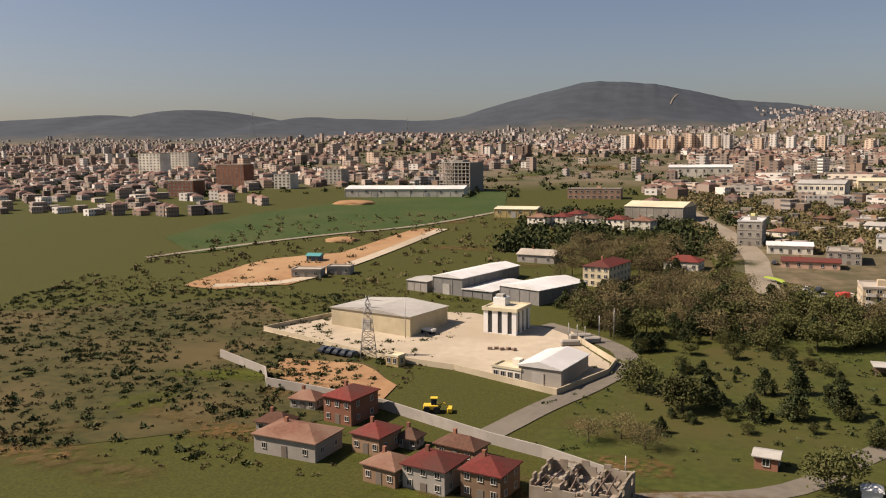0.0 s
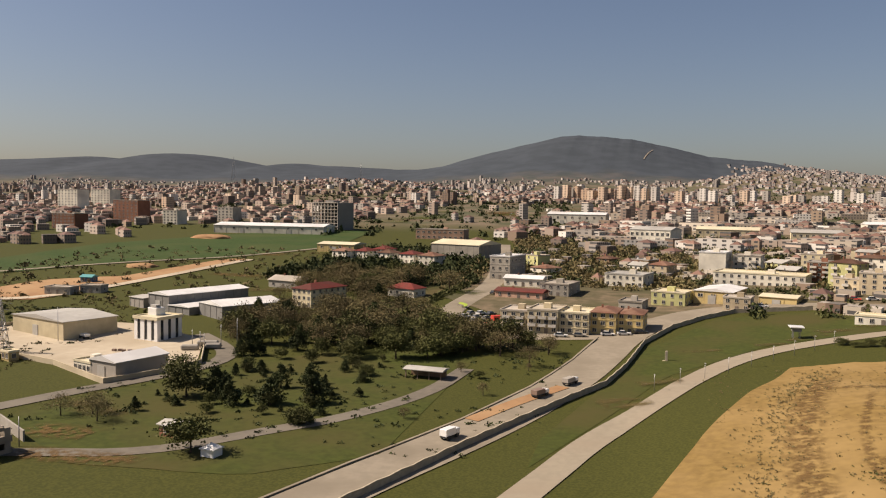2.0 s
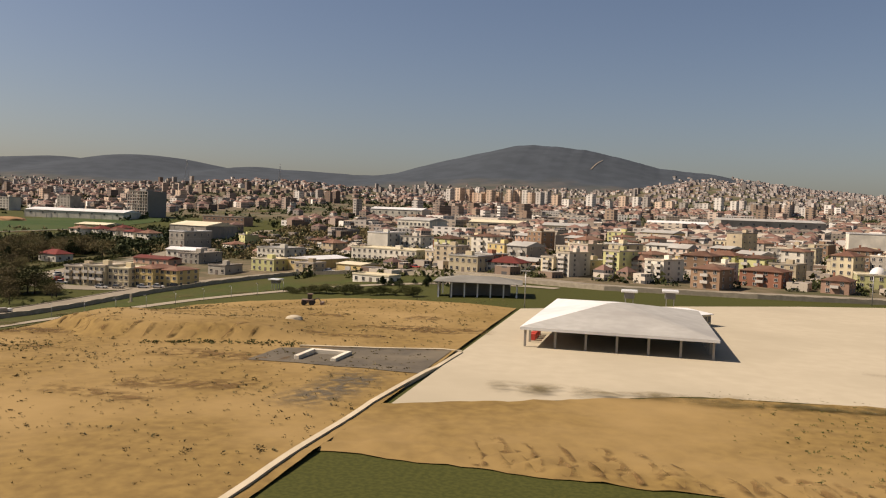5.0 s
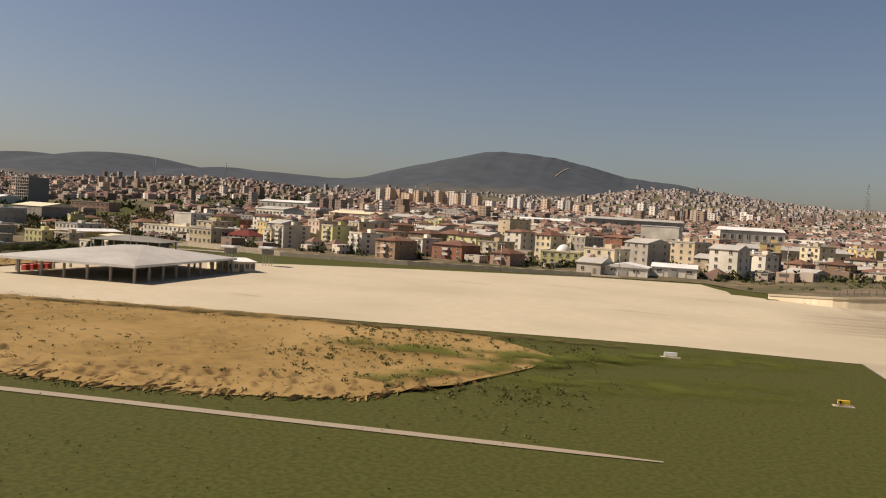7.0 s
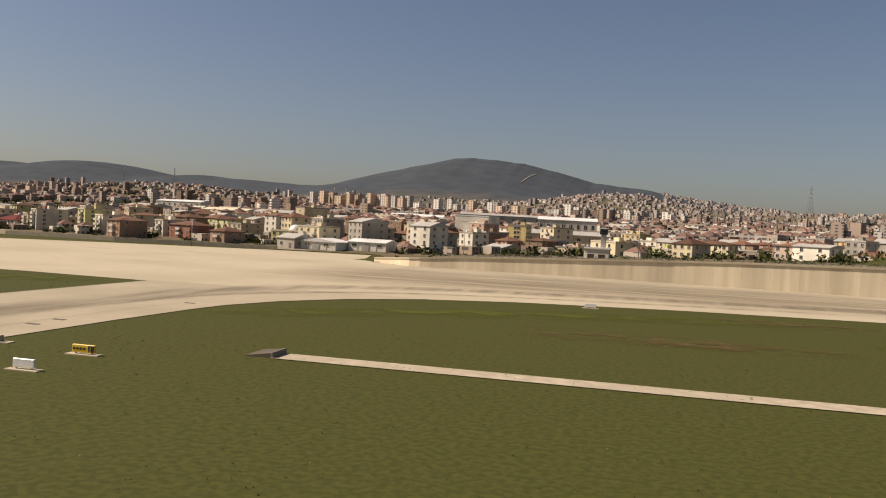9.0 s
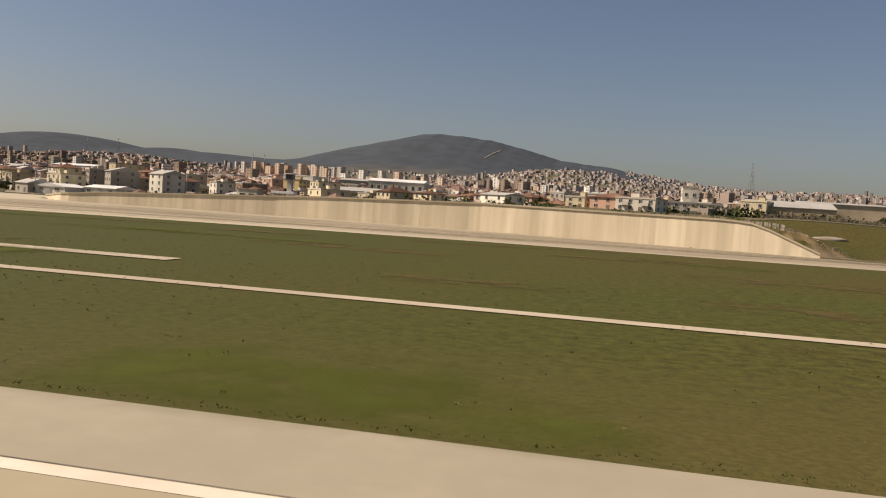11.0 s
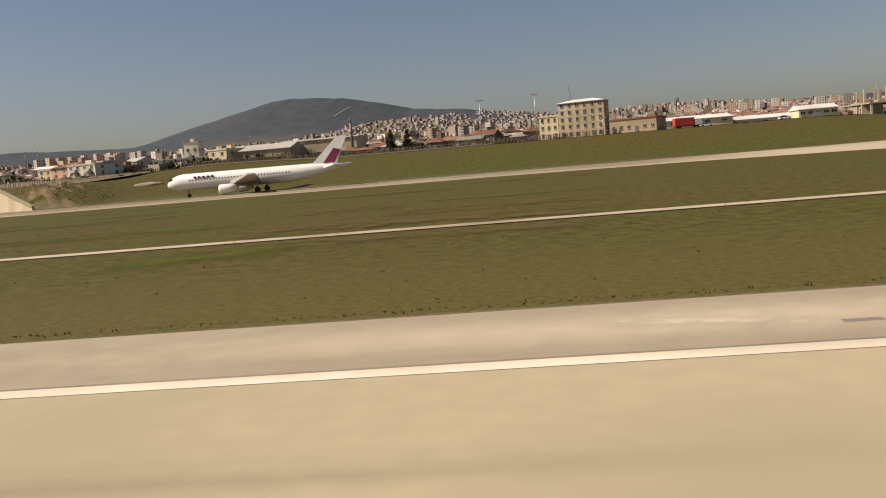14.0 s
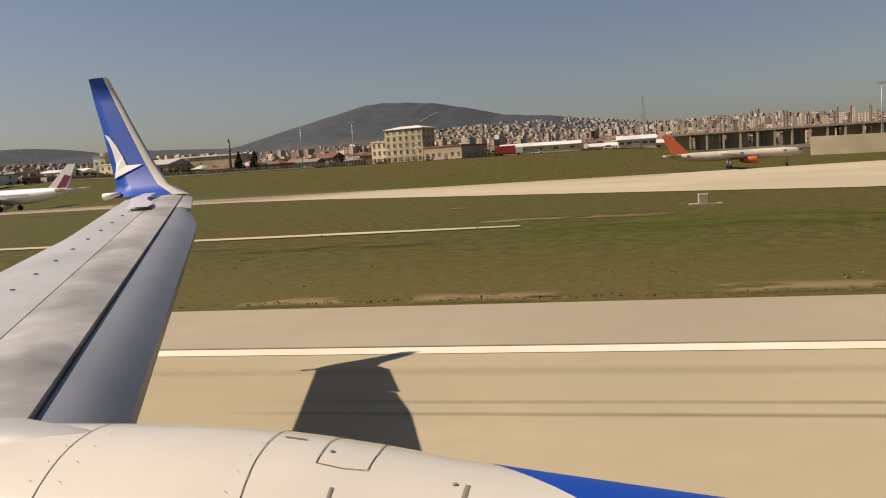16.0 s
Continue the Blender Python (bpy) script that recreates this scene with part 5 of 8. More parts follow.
# small old houses behind the field's fence
r12 = random.Random(12)
for i in range(17):
    x, y = 478 + i * 3.3 + r12.uniform(-0.8, 0.8), 199 + r12.uniform(0, 14)
    key, top = r12.choice((("brown", "hip"), ("grey", "gable_x"), ("brick", "hip"), ("beige", "gable_x"), ("white", "hip")))
    building("field_house", WORDS[key] + " old house behind the field fence", "house", x, y, r12.uniform(3.6, 6.4), r12.uniform(4, 6), r12.uniform(1.5, 2.6), r12.uniform(-24, -6), key, top, r12.choice(("tile", "tile", "slate", "greyroof")), 1, 3, 2, rise=r12.uniform(0.7, 1.3), group="old houses behind the field", clutter=i % 3 == 0)


# ---- the town that fills the slope ----
rnd = random.Random(7)
ROADS = fine_line([(70, 186), (44, 180), (31, 190), (27, 203), (27, 221), (30, 250), (24, 298), (10, 380)]) + fine_line([(71, 184), (78, 202), (92, 219), (116, 223), (133, 217), (150, 209), (166, 199), (184, 193), (215, 194), (262, 199)])


def free(x, y, r):
    return all((x - a) ** 2 + (y - b) ** 2 > (r + c) ** 2 for a, b, c in FOOTPRINTS) and all((x - a) ** 2 + (y - b) ** 2 > (r + 4.5) ** 2 for a, b in ROADS)


def town_block(x, y, tall):
    w, d = rnd.uniform(5.2, 9.0), rnd.uniform(5.5, 8.5)
    fl = rnd.choice((2, 3, 3, 3, 4, 4)) if tall else rnd.choice((1, 1, 2, 2))
    wl = rnd.choice(("cream", "cream", "white", "white", "beige", "beige", "grey", "grey", "pink", "brick", "brown", "brown", "lilac", "yellow", "lime"))
    rf = rnd.choice(("flat", "flat", "hip", "hip", "gable_x"))
    if not free(x + w / 2, y + d / 2, 0.40 * math.hypot(w, d)):
        return
    o = building("town_house", f"{WORDS[wl]} {('one', 'two', 'three', 'four')[fl - 1]}-storey town house with {ROOFW[rf]}", "house", x, y, w, d, fl * 1.75 + 0.2, rnd.uniform(-48, -26), wl, rf, rnd.choice(("flatroof", "paleroof", "greyroof")) if rf == "flat" else KINDS[rf], fl, rnd.choice((2, 3, 3)), 2, group="town houses", balcony=rnd.choice((0, 0, 1, 2)) if tall else 0, rise=rnd.uniform(0.7, 1.3), door=False)
    if rf == "flat":
        # a water tank on the roof
        box("water_tank", (w * 0.2, w * 0.2 + 0.7, d * 0.2, d * 0.2 + 0.6, fl * 1.75 + 0.3, fl * 1.75 + 0.95), M["metalroof"], o, bevel=0.05)


random.seed(5)
for gy_ in range(11):
    for gx_ in range(58):
        x, y = 20 + gx_ * 9.4 + rnd.uniform(-2.6, 2.6), 214 + gy_ * 10.4 + rnd.uniform(-2.6, 2.6)
        if x > 286 and y < 214 or x > 520:
            continue
        if x < 118 and y < 400:
            if rnd.random() < 0.55 or y < 275:
                continue
            town_block(x, y, False)
        elif x > 440 and y < 240:
            if rnd.random() < 0.45:
                town_block(x, y + 12, False)
        elif rnd.random() < (0.9 if y < 270 else 0.62):
            town_block(x, y, rnd.random() < (0.85 if x < 300 else 0.2 if x < 340 else 0.0))


def far_city():
    """Thousands of distant blocks as one mesh, each an island of its own tint."""
    V, F, I = [], [], []
    r = random.Random(3)

    def block(x, y, w, d, h, a, m, hip):
        z = height(x, y)
        c, s = math.cos(a), math.sin(a)
        k = len(V)
        for zz in (z - 2, z + h):
            for i, j in ((-1, -1), (1, -1), (1, 1), (-1, 1)):
                V.append((x + c * i * w / 2 - s * j * d / 2, y + s * i * w / 2 + c * j * d / 2, zz))
        for q in ((0, 1, 5, 4), (1, 2, 6, 5), (2, 3, 7, 6), (3, 0, 4, 7)):
            F.append(tuple(k + i for i in q))
            I.append(m)
        if hip:
            V.append((x, y, z + h + 1.4))
            for i in range(4):
                F.append((k + 4 + i, k + 4 + (i + 1) % 4, k + 8))
                I.append(3)
        else:
            F.append((k + 4, k + 5, k + 6, k + 7))
            I.append(2)

    for _ in range(4200):
        # lean-tos, yards and small houses that fill the gaps between the town's blocks
        x, y = r.uniform(20, 520), r.uniform(176, 350)
        if y < 207 or 285 < x < 440 and y < 222 and r.random() < 0.75 or x < 118 and y < 262 or x > 440 and y < 246 or x < 125 and y > 255 and r.random() < 0.8 or not free(x, y, 1.6 if x > 120 else 1.2):
            continue
        FOOTPRINTS.append((x, y, 1.9))
        block(x, y, r.uniform(2.2, 5.2), r.uniform(2.2, 4.6), r.uniform(1.1, 2.4), r.uniform(-0.7, -0.3), r.choice((4, 4, 5)), r.random() < 0.12)
    for _ in range(16000):
        y = 320 + 1596 * r.random() ** 1.5
        x = r.uniform(-0.80 * y - 160, 560 + 0.42 * y)
        if x > -178 and y < 346:
            continue
        if x < 0 and y < 470 and not (x < -178 and y > 318 + (x + 178) * 0.1) or x < 110 and y < 420 and r.random() < 0.8 or not free(x, y, 5):
            continue
        if -170 < x < -20 and y < 560 and r.random() < 0.6:
            continue
        if OPEN[0] < x < OPEN[1] and OPEN[2] < y < OPEN[3] and r.random() < 0.95:
            continue
        if noise.noise((x * 0.006, y * 0.006, 2.0)) < -0.28:
            continue
        z = height(x, y)
        tall = noise.noise((x * 0.008, y * 0.008, 9.0)) > 0.22
        h = r.uniform(7, 13) if tall and y > 520 and r.random() < 0.3 else r.uniform(2.0, 4.8)
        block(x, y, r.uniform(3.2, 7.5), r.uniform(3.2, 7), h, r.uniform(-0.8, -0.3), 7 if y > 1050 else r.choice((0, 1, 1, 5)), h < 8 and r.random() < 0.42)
    for i in range(12):
        for j in range(2):
            block(-26 + i * 9.5 + r.uniform(-2, 2), 925 + j * 60 + 14 * math.sin(i), r.uniform(6, 8), 7.5, r.uniform(11, 19), -0.5, 6 if r.random() < 0.6 else 0, False)
    for i in range(20):
        block(100 + i * 13 + r.uniform(-6, 6), 900 + r.uniform(-60, 90), r.uniform(6, 9), 7, r.uniform(8, 17), -0.5, r.choice((0, 0, 6)), False)
    for i in range(26):
        block(-420 + i * 11 + r.uniform(-5, 5), 640 + r.uniform(-90, 120), r.uniform(6, 10), 7, r.uniform(5, 10), -0.5, r.choice((0, 1, 6)), False)
    for i in range(150):
        # flat-roofed works and halls
        x, y = r.uniform(40, 520), r.uniform(352, 700)
        if free(x, y, 6):
            block(x, y, r.uniform(9, 26), r.uniform(7, 12), r.uniform(2.6, 5.5), r.choice((-0.5, -0.1)), r.choice((4, 4, 0)), False)
    for i in range(700):
        # houses along the far shoulder of the ridge
        x = r.uniform(260, 1100)
        y = 2330 + r.uniform(-170, 170)
        if x > 420 or y < 2300:
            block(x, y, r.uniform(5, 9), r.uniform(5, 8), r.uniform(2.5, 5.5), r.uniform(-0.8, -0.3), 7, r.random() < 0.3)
    for i in range(300):
        # houses crowding the round hill
        x, y = r.gauss(310, 110), r.uniform(1360, 1640)
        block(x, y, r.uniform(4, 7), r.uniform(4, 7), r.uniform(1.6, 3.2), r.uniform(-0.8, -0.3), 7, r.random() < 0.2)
    for i in range(70):
        block(640 + i * 9 + r.uniform(-4, 4), 840 + r.uniform(-140, 200), r.uniform(5, 8), 7, r.uniform(5, 12), -0.2, r.choice((0, 1, 6)), False)
    mats = []
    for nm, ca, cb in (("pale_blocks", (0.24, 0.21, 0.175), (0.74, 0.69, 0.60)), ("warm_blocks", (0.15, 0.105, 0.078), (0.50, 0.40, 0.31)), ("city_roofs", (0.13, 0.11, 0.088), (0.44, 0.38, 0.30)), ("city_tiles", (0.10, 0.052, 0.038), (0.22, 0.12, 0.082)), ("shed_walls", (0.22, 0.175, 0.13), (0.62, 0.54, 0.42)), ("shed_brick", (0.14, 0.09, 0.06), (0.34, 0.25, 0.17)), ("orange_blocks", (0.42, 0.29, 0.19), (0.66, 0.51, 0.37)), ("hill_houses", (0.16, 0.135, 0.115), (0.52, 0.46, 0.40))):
        m = bpy.data.materials.new(nm)
        m.use_nodes = True
        n, l = m.node_tree.nodes, m.node_tree.links
        b = n["Principled BSDF"]
        b.inputs["Roughness"].default_value = 0.85
        geo = n.new("ShaderNodeNewGeometry")
        mx = n.new("ShaderNodeMix")
        mx.data_type = "RGBA"
        mx.inputs[6].default_value, mx.inputs[7].default_value = (*ca, 1), (*cb, 1)
        l.new(geo.outputs["Random Per Island"], mx.inputs[0])
        out = mx.outputs[2]
        if "roof" not in nm and "tiles" not in nm:
            sep, comb = n.new("ShaderNodeSeparateXYZ"), n.new("ShaderNodeCombineXYZ")
            l.new(geo.outputs["Position"], sep.inputs[0])
            sm = n.new("ShaderNodeMath")
            l.new(sep.outputs[0], sm.inputs[0])
            l.new(sep.outputs[1], sm.inputs[1])
            l.new(sm.outputs[0], comb.inputs[0])
            l.new(sep.outputs[2], comb.inputs[1])
            br = n.new("ShaderNodeTexBrick")
            br.offset = 0.0
            br.inputs["Scale"].default_value = 1.0
            br.inputs["Brick Width"].default_value = 1.7
            br.inputs["Row Height"].default_value = 1.8
            br.inputs["Mortar Size"].default_value = 0.5
            br.inputs["Mortar Smooth"].default_value = 0.1
            l.new(comb.outputs[0], br.inputs["Vector"])
            m3 = n.new("ShaderNodeMix")
            m3.data_type = "RGBA"
            l.new(br.outputs["Fac"], m3.inputs[0])
            m3.inputs[6].default_value = (0.07, 0.065, 0.06, 1)
            l.new(out, m3.inputs[7])
            out = m3.outputs[2]
        l.new(out, b.inputs["Base Color"])
        mats.append(m)
    me = bpy.data.meshes.new("distant_city")
    me.from_pydata(V, [], F)
    for m in mats:
        me.materials.append(m)
    me.polygons.foreach_set("material_index", I)
    ob = new("distant_city", me)
    tagged(ob, "distant hillside city of pale and terracotta blocks", "city", kind="stuff")


far_city()


# ---- trees and scrub ----
def crown_mesh(name, kind, seed, count=2600, leaf=0.165):
    """Leaf clumps, many small faces, in an uneven outline."""
    r = random.Random(seed)
    V, F = [], []
    hubs = []
    for _ in range(26):
        a, u = r.uniform(0, 2 * math.pi), r.random()
        if kind == "pine":
            z = 0.12 + 0.88 * u ** 1.2
            rad = 0.42 * (1.04 - z) * r.uniform(0.55, 1.15)
            hubs.append((rad * math.cos(a), rad * math.sin(a), z, 0.13 * (1.25 - z)))
        else:
            p = r.uniform(-0.5, 1.0)
            rad = 0.42 * math.sqrt(max(0.05, 1 - p * p * 0.85)) * r.uniform(0.5, 1.1)
            hubs.append((rad * math.cos(a), rad * math.sin(a), 0.6 + 0.34 * p, 0.17))
    for _ in range(count):
        h = r.choice(hubs)
        c = Vector((h[0] + r.gauss(0, h[3]) * 0.8, h[1] + r.gauss(0, h[3]) * 0.8, max(0.06, h[2] + r.gauss(0, h[3]) * 0.6)))
        q = Euler((r.uniform(0, 6.3), r.uniform(0, 6.3), r.uniform(0, 6.3))).to_quaternion()
        s = leaf * r.uniform(0.1, 0.24)
        k = len(V)
        for x, y in ((-1, -0.6), (1, -0.5), (0.8, 0.7), (-0.9, 0.6)):
            V.append(c + q @ Vector((x * s, y * s, 0.25 * s * x * y)))
        F.append((k, k + 1, k + 2, k + 3))
    me = bpy.data.meshes.new(name)
    me.from_pydata([tuple(v) for v in V], [], F)
    return me


CROWNS = {"pine": [crown_mesh("crown", "pine", i) for i in range(3)], "round": [crown_mesh("crown", "round", 10 + i) for i in range(4)], "bare": [crown_mesh("crown", "round", 20 + i, 1500, 0.10) for i in range(2)]}
for kind, key in (("pine", "pine"), ("round", "leaf"), ("bare", "bare")):
    for me in CROWNS[kind]:
        me.materials.append(M[key])


def trunk_mesh():
    V, F = [], []
    for z, rad, ox in ((-0.05, 0.045, 0), (0.2, 0.032, 0.01), (0.5, 0.022, -0.01), (0.8, 0.008, 0.01)):
        V += [(ox + rad * math.cos(i * math.pi / 3), rad * math.sin(i * math.pi / 3), z) for i in range(6)]
    for j in range(3):
        F += [(j * 6 + i, j * 6 + (i + 1) % 6, j * 6 + 6 + (i + 1) % 6, j * 6 + 6 + i) for i in range(6)]
    for a in (0.4, 2.3, 4.4):
        k = len(V)
        d = Vector((math.cos(a), math.sin(a), 0.9)).normalized() * 0.36
        b = Vector((0, 0, 0.38 + 0.04 * a))
        V += [b + Vector((0.012, 0, 0)), b + Vector((-0.012, 0.012, 0)), b + Vector((0, -0.012, 0.012)), b + d]
        F += [(k, k + 1, k + 3), (k + 1, k + 2, k + 3), (k + 2, k, k + 3)]
    me = bpy.data.meshes.new("trunk")
    me.from_pydata([tuple(v) for v in V], [], F)
    me.materials.append(M["bark"])
    return me


TRUNK = trunk_mesh()
TREE_WORDS = {"pine": "dark green conifer with a ragged conical crown", "round": "dark green broad-crowned tree", "bare": "brownish tree just coming into leaf"}
tr = random.Random(11)


def tree(x, y, h, kind, group, wide=1.0):
    root = thing("tree", pose(x, y, height(x, y), 0, 0, tr.uniform(0, 360)), TREE_WORDS[kind], "tree", group)
    t = new("trunk", TRUNK)
    t.parent = root
    t.scale = (h, h, h)
    c = new("crown", tr.choice(CROWNS[kind]))
    c.parent = root
    c.scale = (h * wide, h * wide, h)


# solitary trees of the park
for x, y, h, kind, wide in ((-1, 127, 4.4, "round", 1.2), (5, 118.5, 4.6, "round", 1.3), (8.5, 121.5, 4.4, "pine", 1.2), (14, 116, 3.8, "pine", 1.2), (20, 118, 4.2, "pine", 1.3), (26, 120, 4.6, "pine", 1.2), (17, 128, 4.0, "pine", 1.0), (22, 129, 4.2, "pine", 1.0),
                         (-1.5, 149, 3.2, "pine", 1.2), (0.3, 149.5, 3.2, "pine", 1.2), (2, 150, 3.2, "pine", 1.2), (20.5, 94, 4.2, "round", 1.4), (-7, 104, 3.0, "bare", 1.3), (-3, 106, 3.2, "bare", 1.4), (0, 103, 3.0, "bare", 1.4)):
    tree(x, y, h, kind, "park trees", wide)
n = 0
while n < 80:
    x, y = tr.uniform(-2, 58), tr.uniform(108, 172)
    if x > 44 + (y - 108) * 0.28 or x < -10 + (y - 108) * 0.1 or not free(x, y, 0.5) or math.hypot(x - 38, y - 141) < 5:
        continue
    if 34 - 0.03 * y < x < 47 and y < 155 and tr.random() < 0.7:
        continue
    dense = y > 152
    tree(x, y, tr.uniform(3.2, 5.2) if dense else tr.uniform(1.0, 2.8), tr.choice(("pine", "pine", "round") if x < 34 else ("bare", "bare", "round")), "park trees", tr.uniform(0.9, 1.4))
    n += 1
n = 0
while n < 160:
    x, y = tr.uniform(-24, 50), tr.uniform(158, 255)
    if not free(x, y, 1.2) or (9 < x < 19 and y > 205) or x > 22 and y > 190 or x < -14 and y < 178 or x < 0 and 186 < y < 207:
        continue
    tree(x, y, tr.uniform(3.6, 6.2), tr.choice(("pine", "round", "bare", "bare", "bare", "bare") if x < 26 else ("bare", "bare", "round")), "woodland trees", tr.uniform(1.0, 1.5))
    n += 1
for i in range(22):
    x = 113 + i * 1.6 + tr.uniform(-0.8, 0.8)
    tree(x, 172 - 0.4 * (x - 112) + tr.uniform(-1, 3), tr.uniform(0.9, 2.0), "round", "airfield shrubs", 1.8)
for i in range(12):
    x = 132 + i * 1.7 + tr.uniform(-0.8, 0.8)
    tree(x, 184 + tr.uniform(-4, 5), tr.uniform(1.0, 2.2), "pine", "airfield shrubs", 1.3)
for x, y in ((495, 202), (499, 203), (527.5, 210), (460, 212), (466, 214), (474, 211), (480, 214), (487, 212)):
    tree(x, y, tr.uniform(5.2, 5.8) if 490 < x < 500 else tr.uniform(1.4, 2.4), "pine" if 490 < x < 500 else "bare", "trees behind the field", 0.6 if 490 < x < 500 else 1.4)


def scatter(name, label, spots, size, material, seed, per=16, flat=0.7):
    """Loose scrub as one mesh of small leaf faces."""
    r = random.Random(seed)
    V, F = [], []
    for x, y in spots:
        s = r.uniform(*size)
        z = top_of(x, y) + 0.04
        for _ in range(per):
            c = Vector((x + r.gauss(0, s * 0.45), y + r.gauss(0, s * 0.45), z + abs(r.gauss(0, s * 0.35)) * flat + 0.03))
            q = Euler((r.uniform(0, 6.3), r.uniform(0, 6.3), r.uniform(0, 6.3))).to_quaternion()
            k = len(V)
            e = s * r.uniform(0.16, 0.34)
            V += [c + q @ Vector((-e, -e, 0)), c + q @ Vector((e, -e * 0.8, 0)), c + q @ Vector((e * 0.2, e, e * 0.3))]
            F.append((k, k + 1, k + 2))
    return tagged(raw(name, V, F, material), label, "scrub", kind="stuff")


def spots(n, x0, x1, y0, y1, seed, keep=lambda x, y: True):
    r = random.Random(seed)
    out = []
    for _ in range(n * 30):
        if len(out) >= n:
            break
        x, y = r.uniform(x0, x1), r.uniform(y0, y1)
        if keep(x, y) and noise.noise((x * 0.08, y * 0.08, seed)) > r.uniform(-0.5, 0.25):
            out.append((x, y))
    return out


clear = lambda x, y: free(x, y, 0.3)
scatter("hillside_trees", "dark and bare trees round the villas", spots(420, -46, 32, 246, 345, 51, clear), (1.0, 2.4), M["pine"], 51, 60, 1.6)
scatter("park_scrub", "low dark shrubs scattered over the park grass", spots(420, -15, 62, 100, 176, 1, clear), (0.2, 0.8), M["pine"], 1, 18)
scatter("slope_scrub", "brownish scrub on the valley slope", spots(1900, -150, -36, 85, 200, 2, clear), (0.25, 0.75), M["bare"], 2, 14)
scatter("slope_bushes", "dark green bushes on the valley slope", spots(1100, -150, -40, 88, 185, 3, clear), (0.35, 1.1), M["pine"], 3, 26)
scatter("valley_scrub", "scrub and bare trees across the valley", spots(500, -150, 20, 180, 330, 4, clear), (0.5, 1.6), M["bare"], 4, 18, 1.1)
scatter("fill_tufts", "small dry tufts on the earth fill", spots(1700, 86, 168, 45, 152, 5), (0.08, 0.34), M["bare"], 5, 9)
scatter("slope_tufts", "small green tufts along the earth edge", spots(700, 200, 266, 43, 80, 6), (0.06, 0.26), M["leaf"], 6, 9)
scatter("corner_growth", "green tufts spreading over the end of the earth", spots(500, 238, 263, 52, 80, 46), (0.08, 0.36), M["leaf"], 46, 10)
scatter("edge_growth", "ragged green growth at the foot of the earth", [(x + math.sin(x * 3.1), lerp_table(x, (200, 213, 222, 233, 242, 249, 256, 263), (51, 48.5, 45.5, 44.5, 46, 48.5, 55, 66)) - 0.4 + 0.6 * math.sin(x * 7.7)) for x in [200 + i * 0.25 for i in range(205)]], (0.05, 0.26), M["leaf"], 7, 10)
scatter("garden_trees", "bare gardens and shrubs between small houses", spots(2600, 14, 130, 250, 430, 8, clear), (0.7, 1.9), M["bare"], 8, 26, 1.3)
scatter("town_greenery", "dark shrubs and trees between town houses", spots(1900, 100, 560, 204, 420, 9, clear), (0.7, 2.2), M["leaf"], 9, 22, 1.3)
scatter("town_evergreens", "dark evergreens between the town houses", spots(1300, 100, 540, 203, 380, 29, clear), (0.6, 1.9), M["pine"], 29, 24, 1.7)
scatter("wall_top_growth", "dark shrubs along the top of the retaining wall", spots(300, 288, 440, 182, 224, 30, clear), (0.25, 0.8), M["pine"], 30, 20, 1.0)
scatter("fence_scrub", "dark scrub and bare shrubs along the field fence", spots(420, 446, 560, 195.5, 216, 44, clear), (0.4, 1.3), M["bare"], 44, 24, 1.2)
scatter("bank_stones", "loose stones and clods on the bare bank", spots(320, 439, 452, 135.5, 152, 47), (0.12, 0.42), M["rubble"], 47, 7, 0.6)
scatter("far_greenery", "trees between the distant blocks", spots(4200, -700, 700, 400, 1300, 10), (1.8, 4.6), M["pine"], 10, 14, 0.9)
scatter("road_bushes", "dense bushes along the winding street", [(x - 4.6 + 0.8 * math.sin(i * 1.7), y + 0.5 * math.cos(i * 2.3)) for i, (x, y) in enumerate(fine_line([(38, 178), (27, 190), (23, 203), (23, 221), (26, 250), (20, 298)], 0.7))], (0.9, 1.9), M["leaf"], 11, 26)


scatter("grass_tufts", "darker tufts in the airfield grass", spots(2600, 306, 505, 15.4, 60, 41), (0.03, 0.10), M["tuft"], 41, 6, 0.5)
scatter("grass_edge_tufts", "ragged tufts along the runway's grass edge", [(330 + i * 0.16, 15.0 + 0.3 * abs(math.sin(i * 1.7) * math.sin(i * 0.37))) for i in range(1950)], (0.03, 0.09), M["tuft"], 42, 6, 0.6)
scatter("dead_tufts", "pale dead tufts in the airfield grass", spots(2600, 306, 640, 15.4, 50, 43), (0.03, 0.10), M["drytuft"], 43, 5, 0.3)
scatter("verge_tufts", "dark tufts in the grass beside the connecting taxiway", spots(2200, 196, 286, 18, 84, 44), (0.04, 0.13), M["tuft"], 44, 7, 0.5)


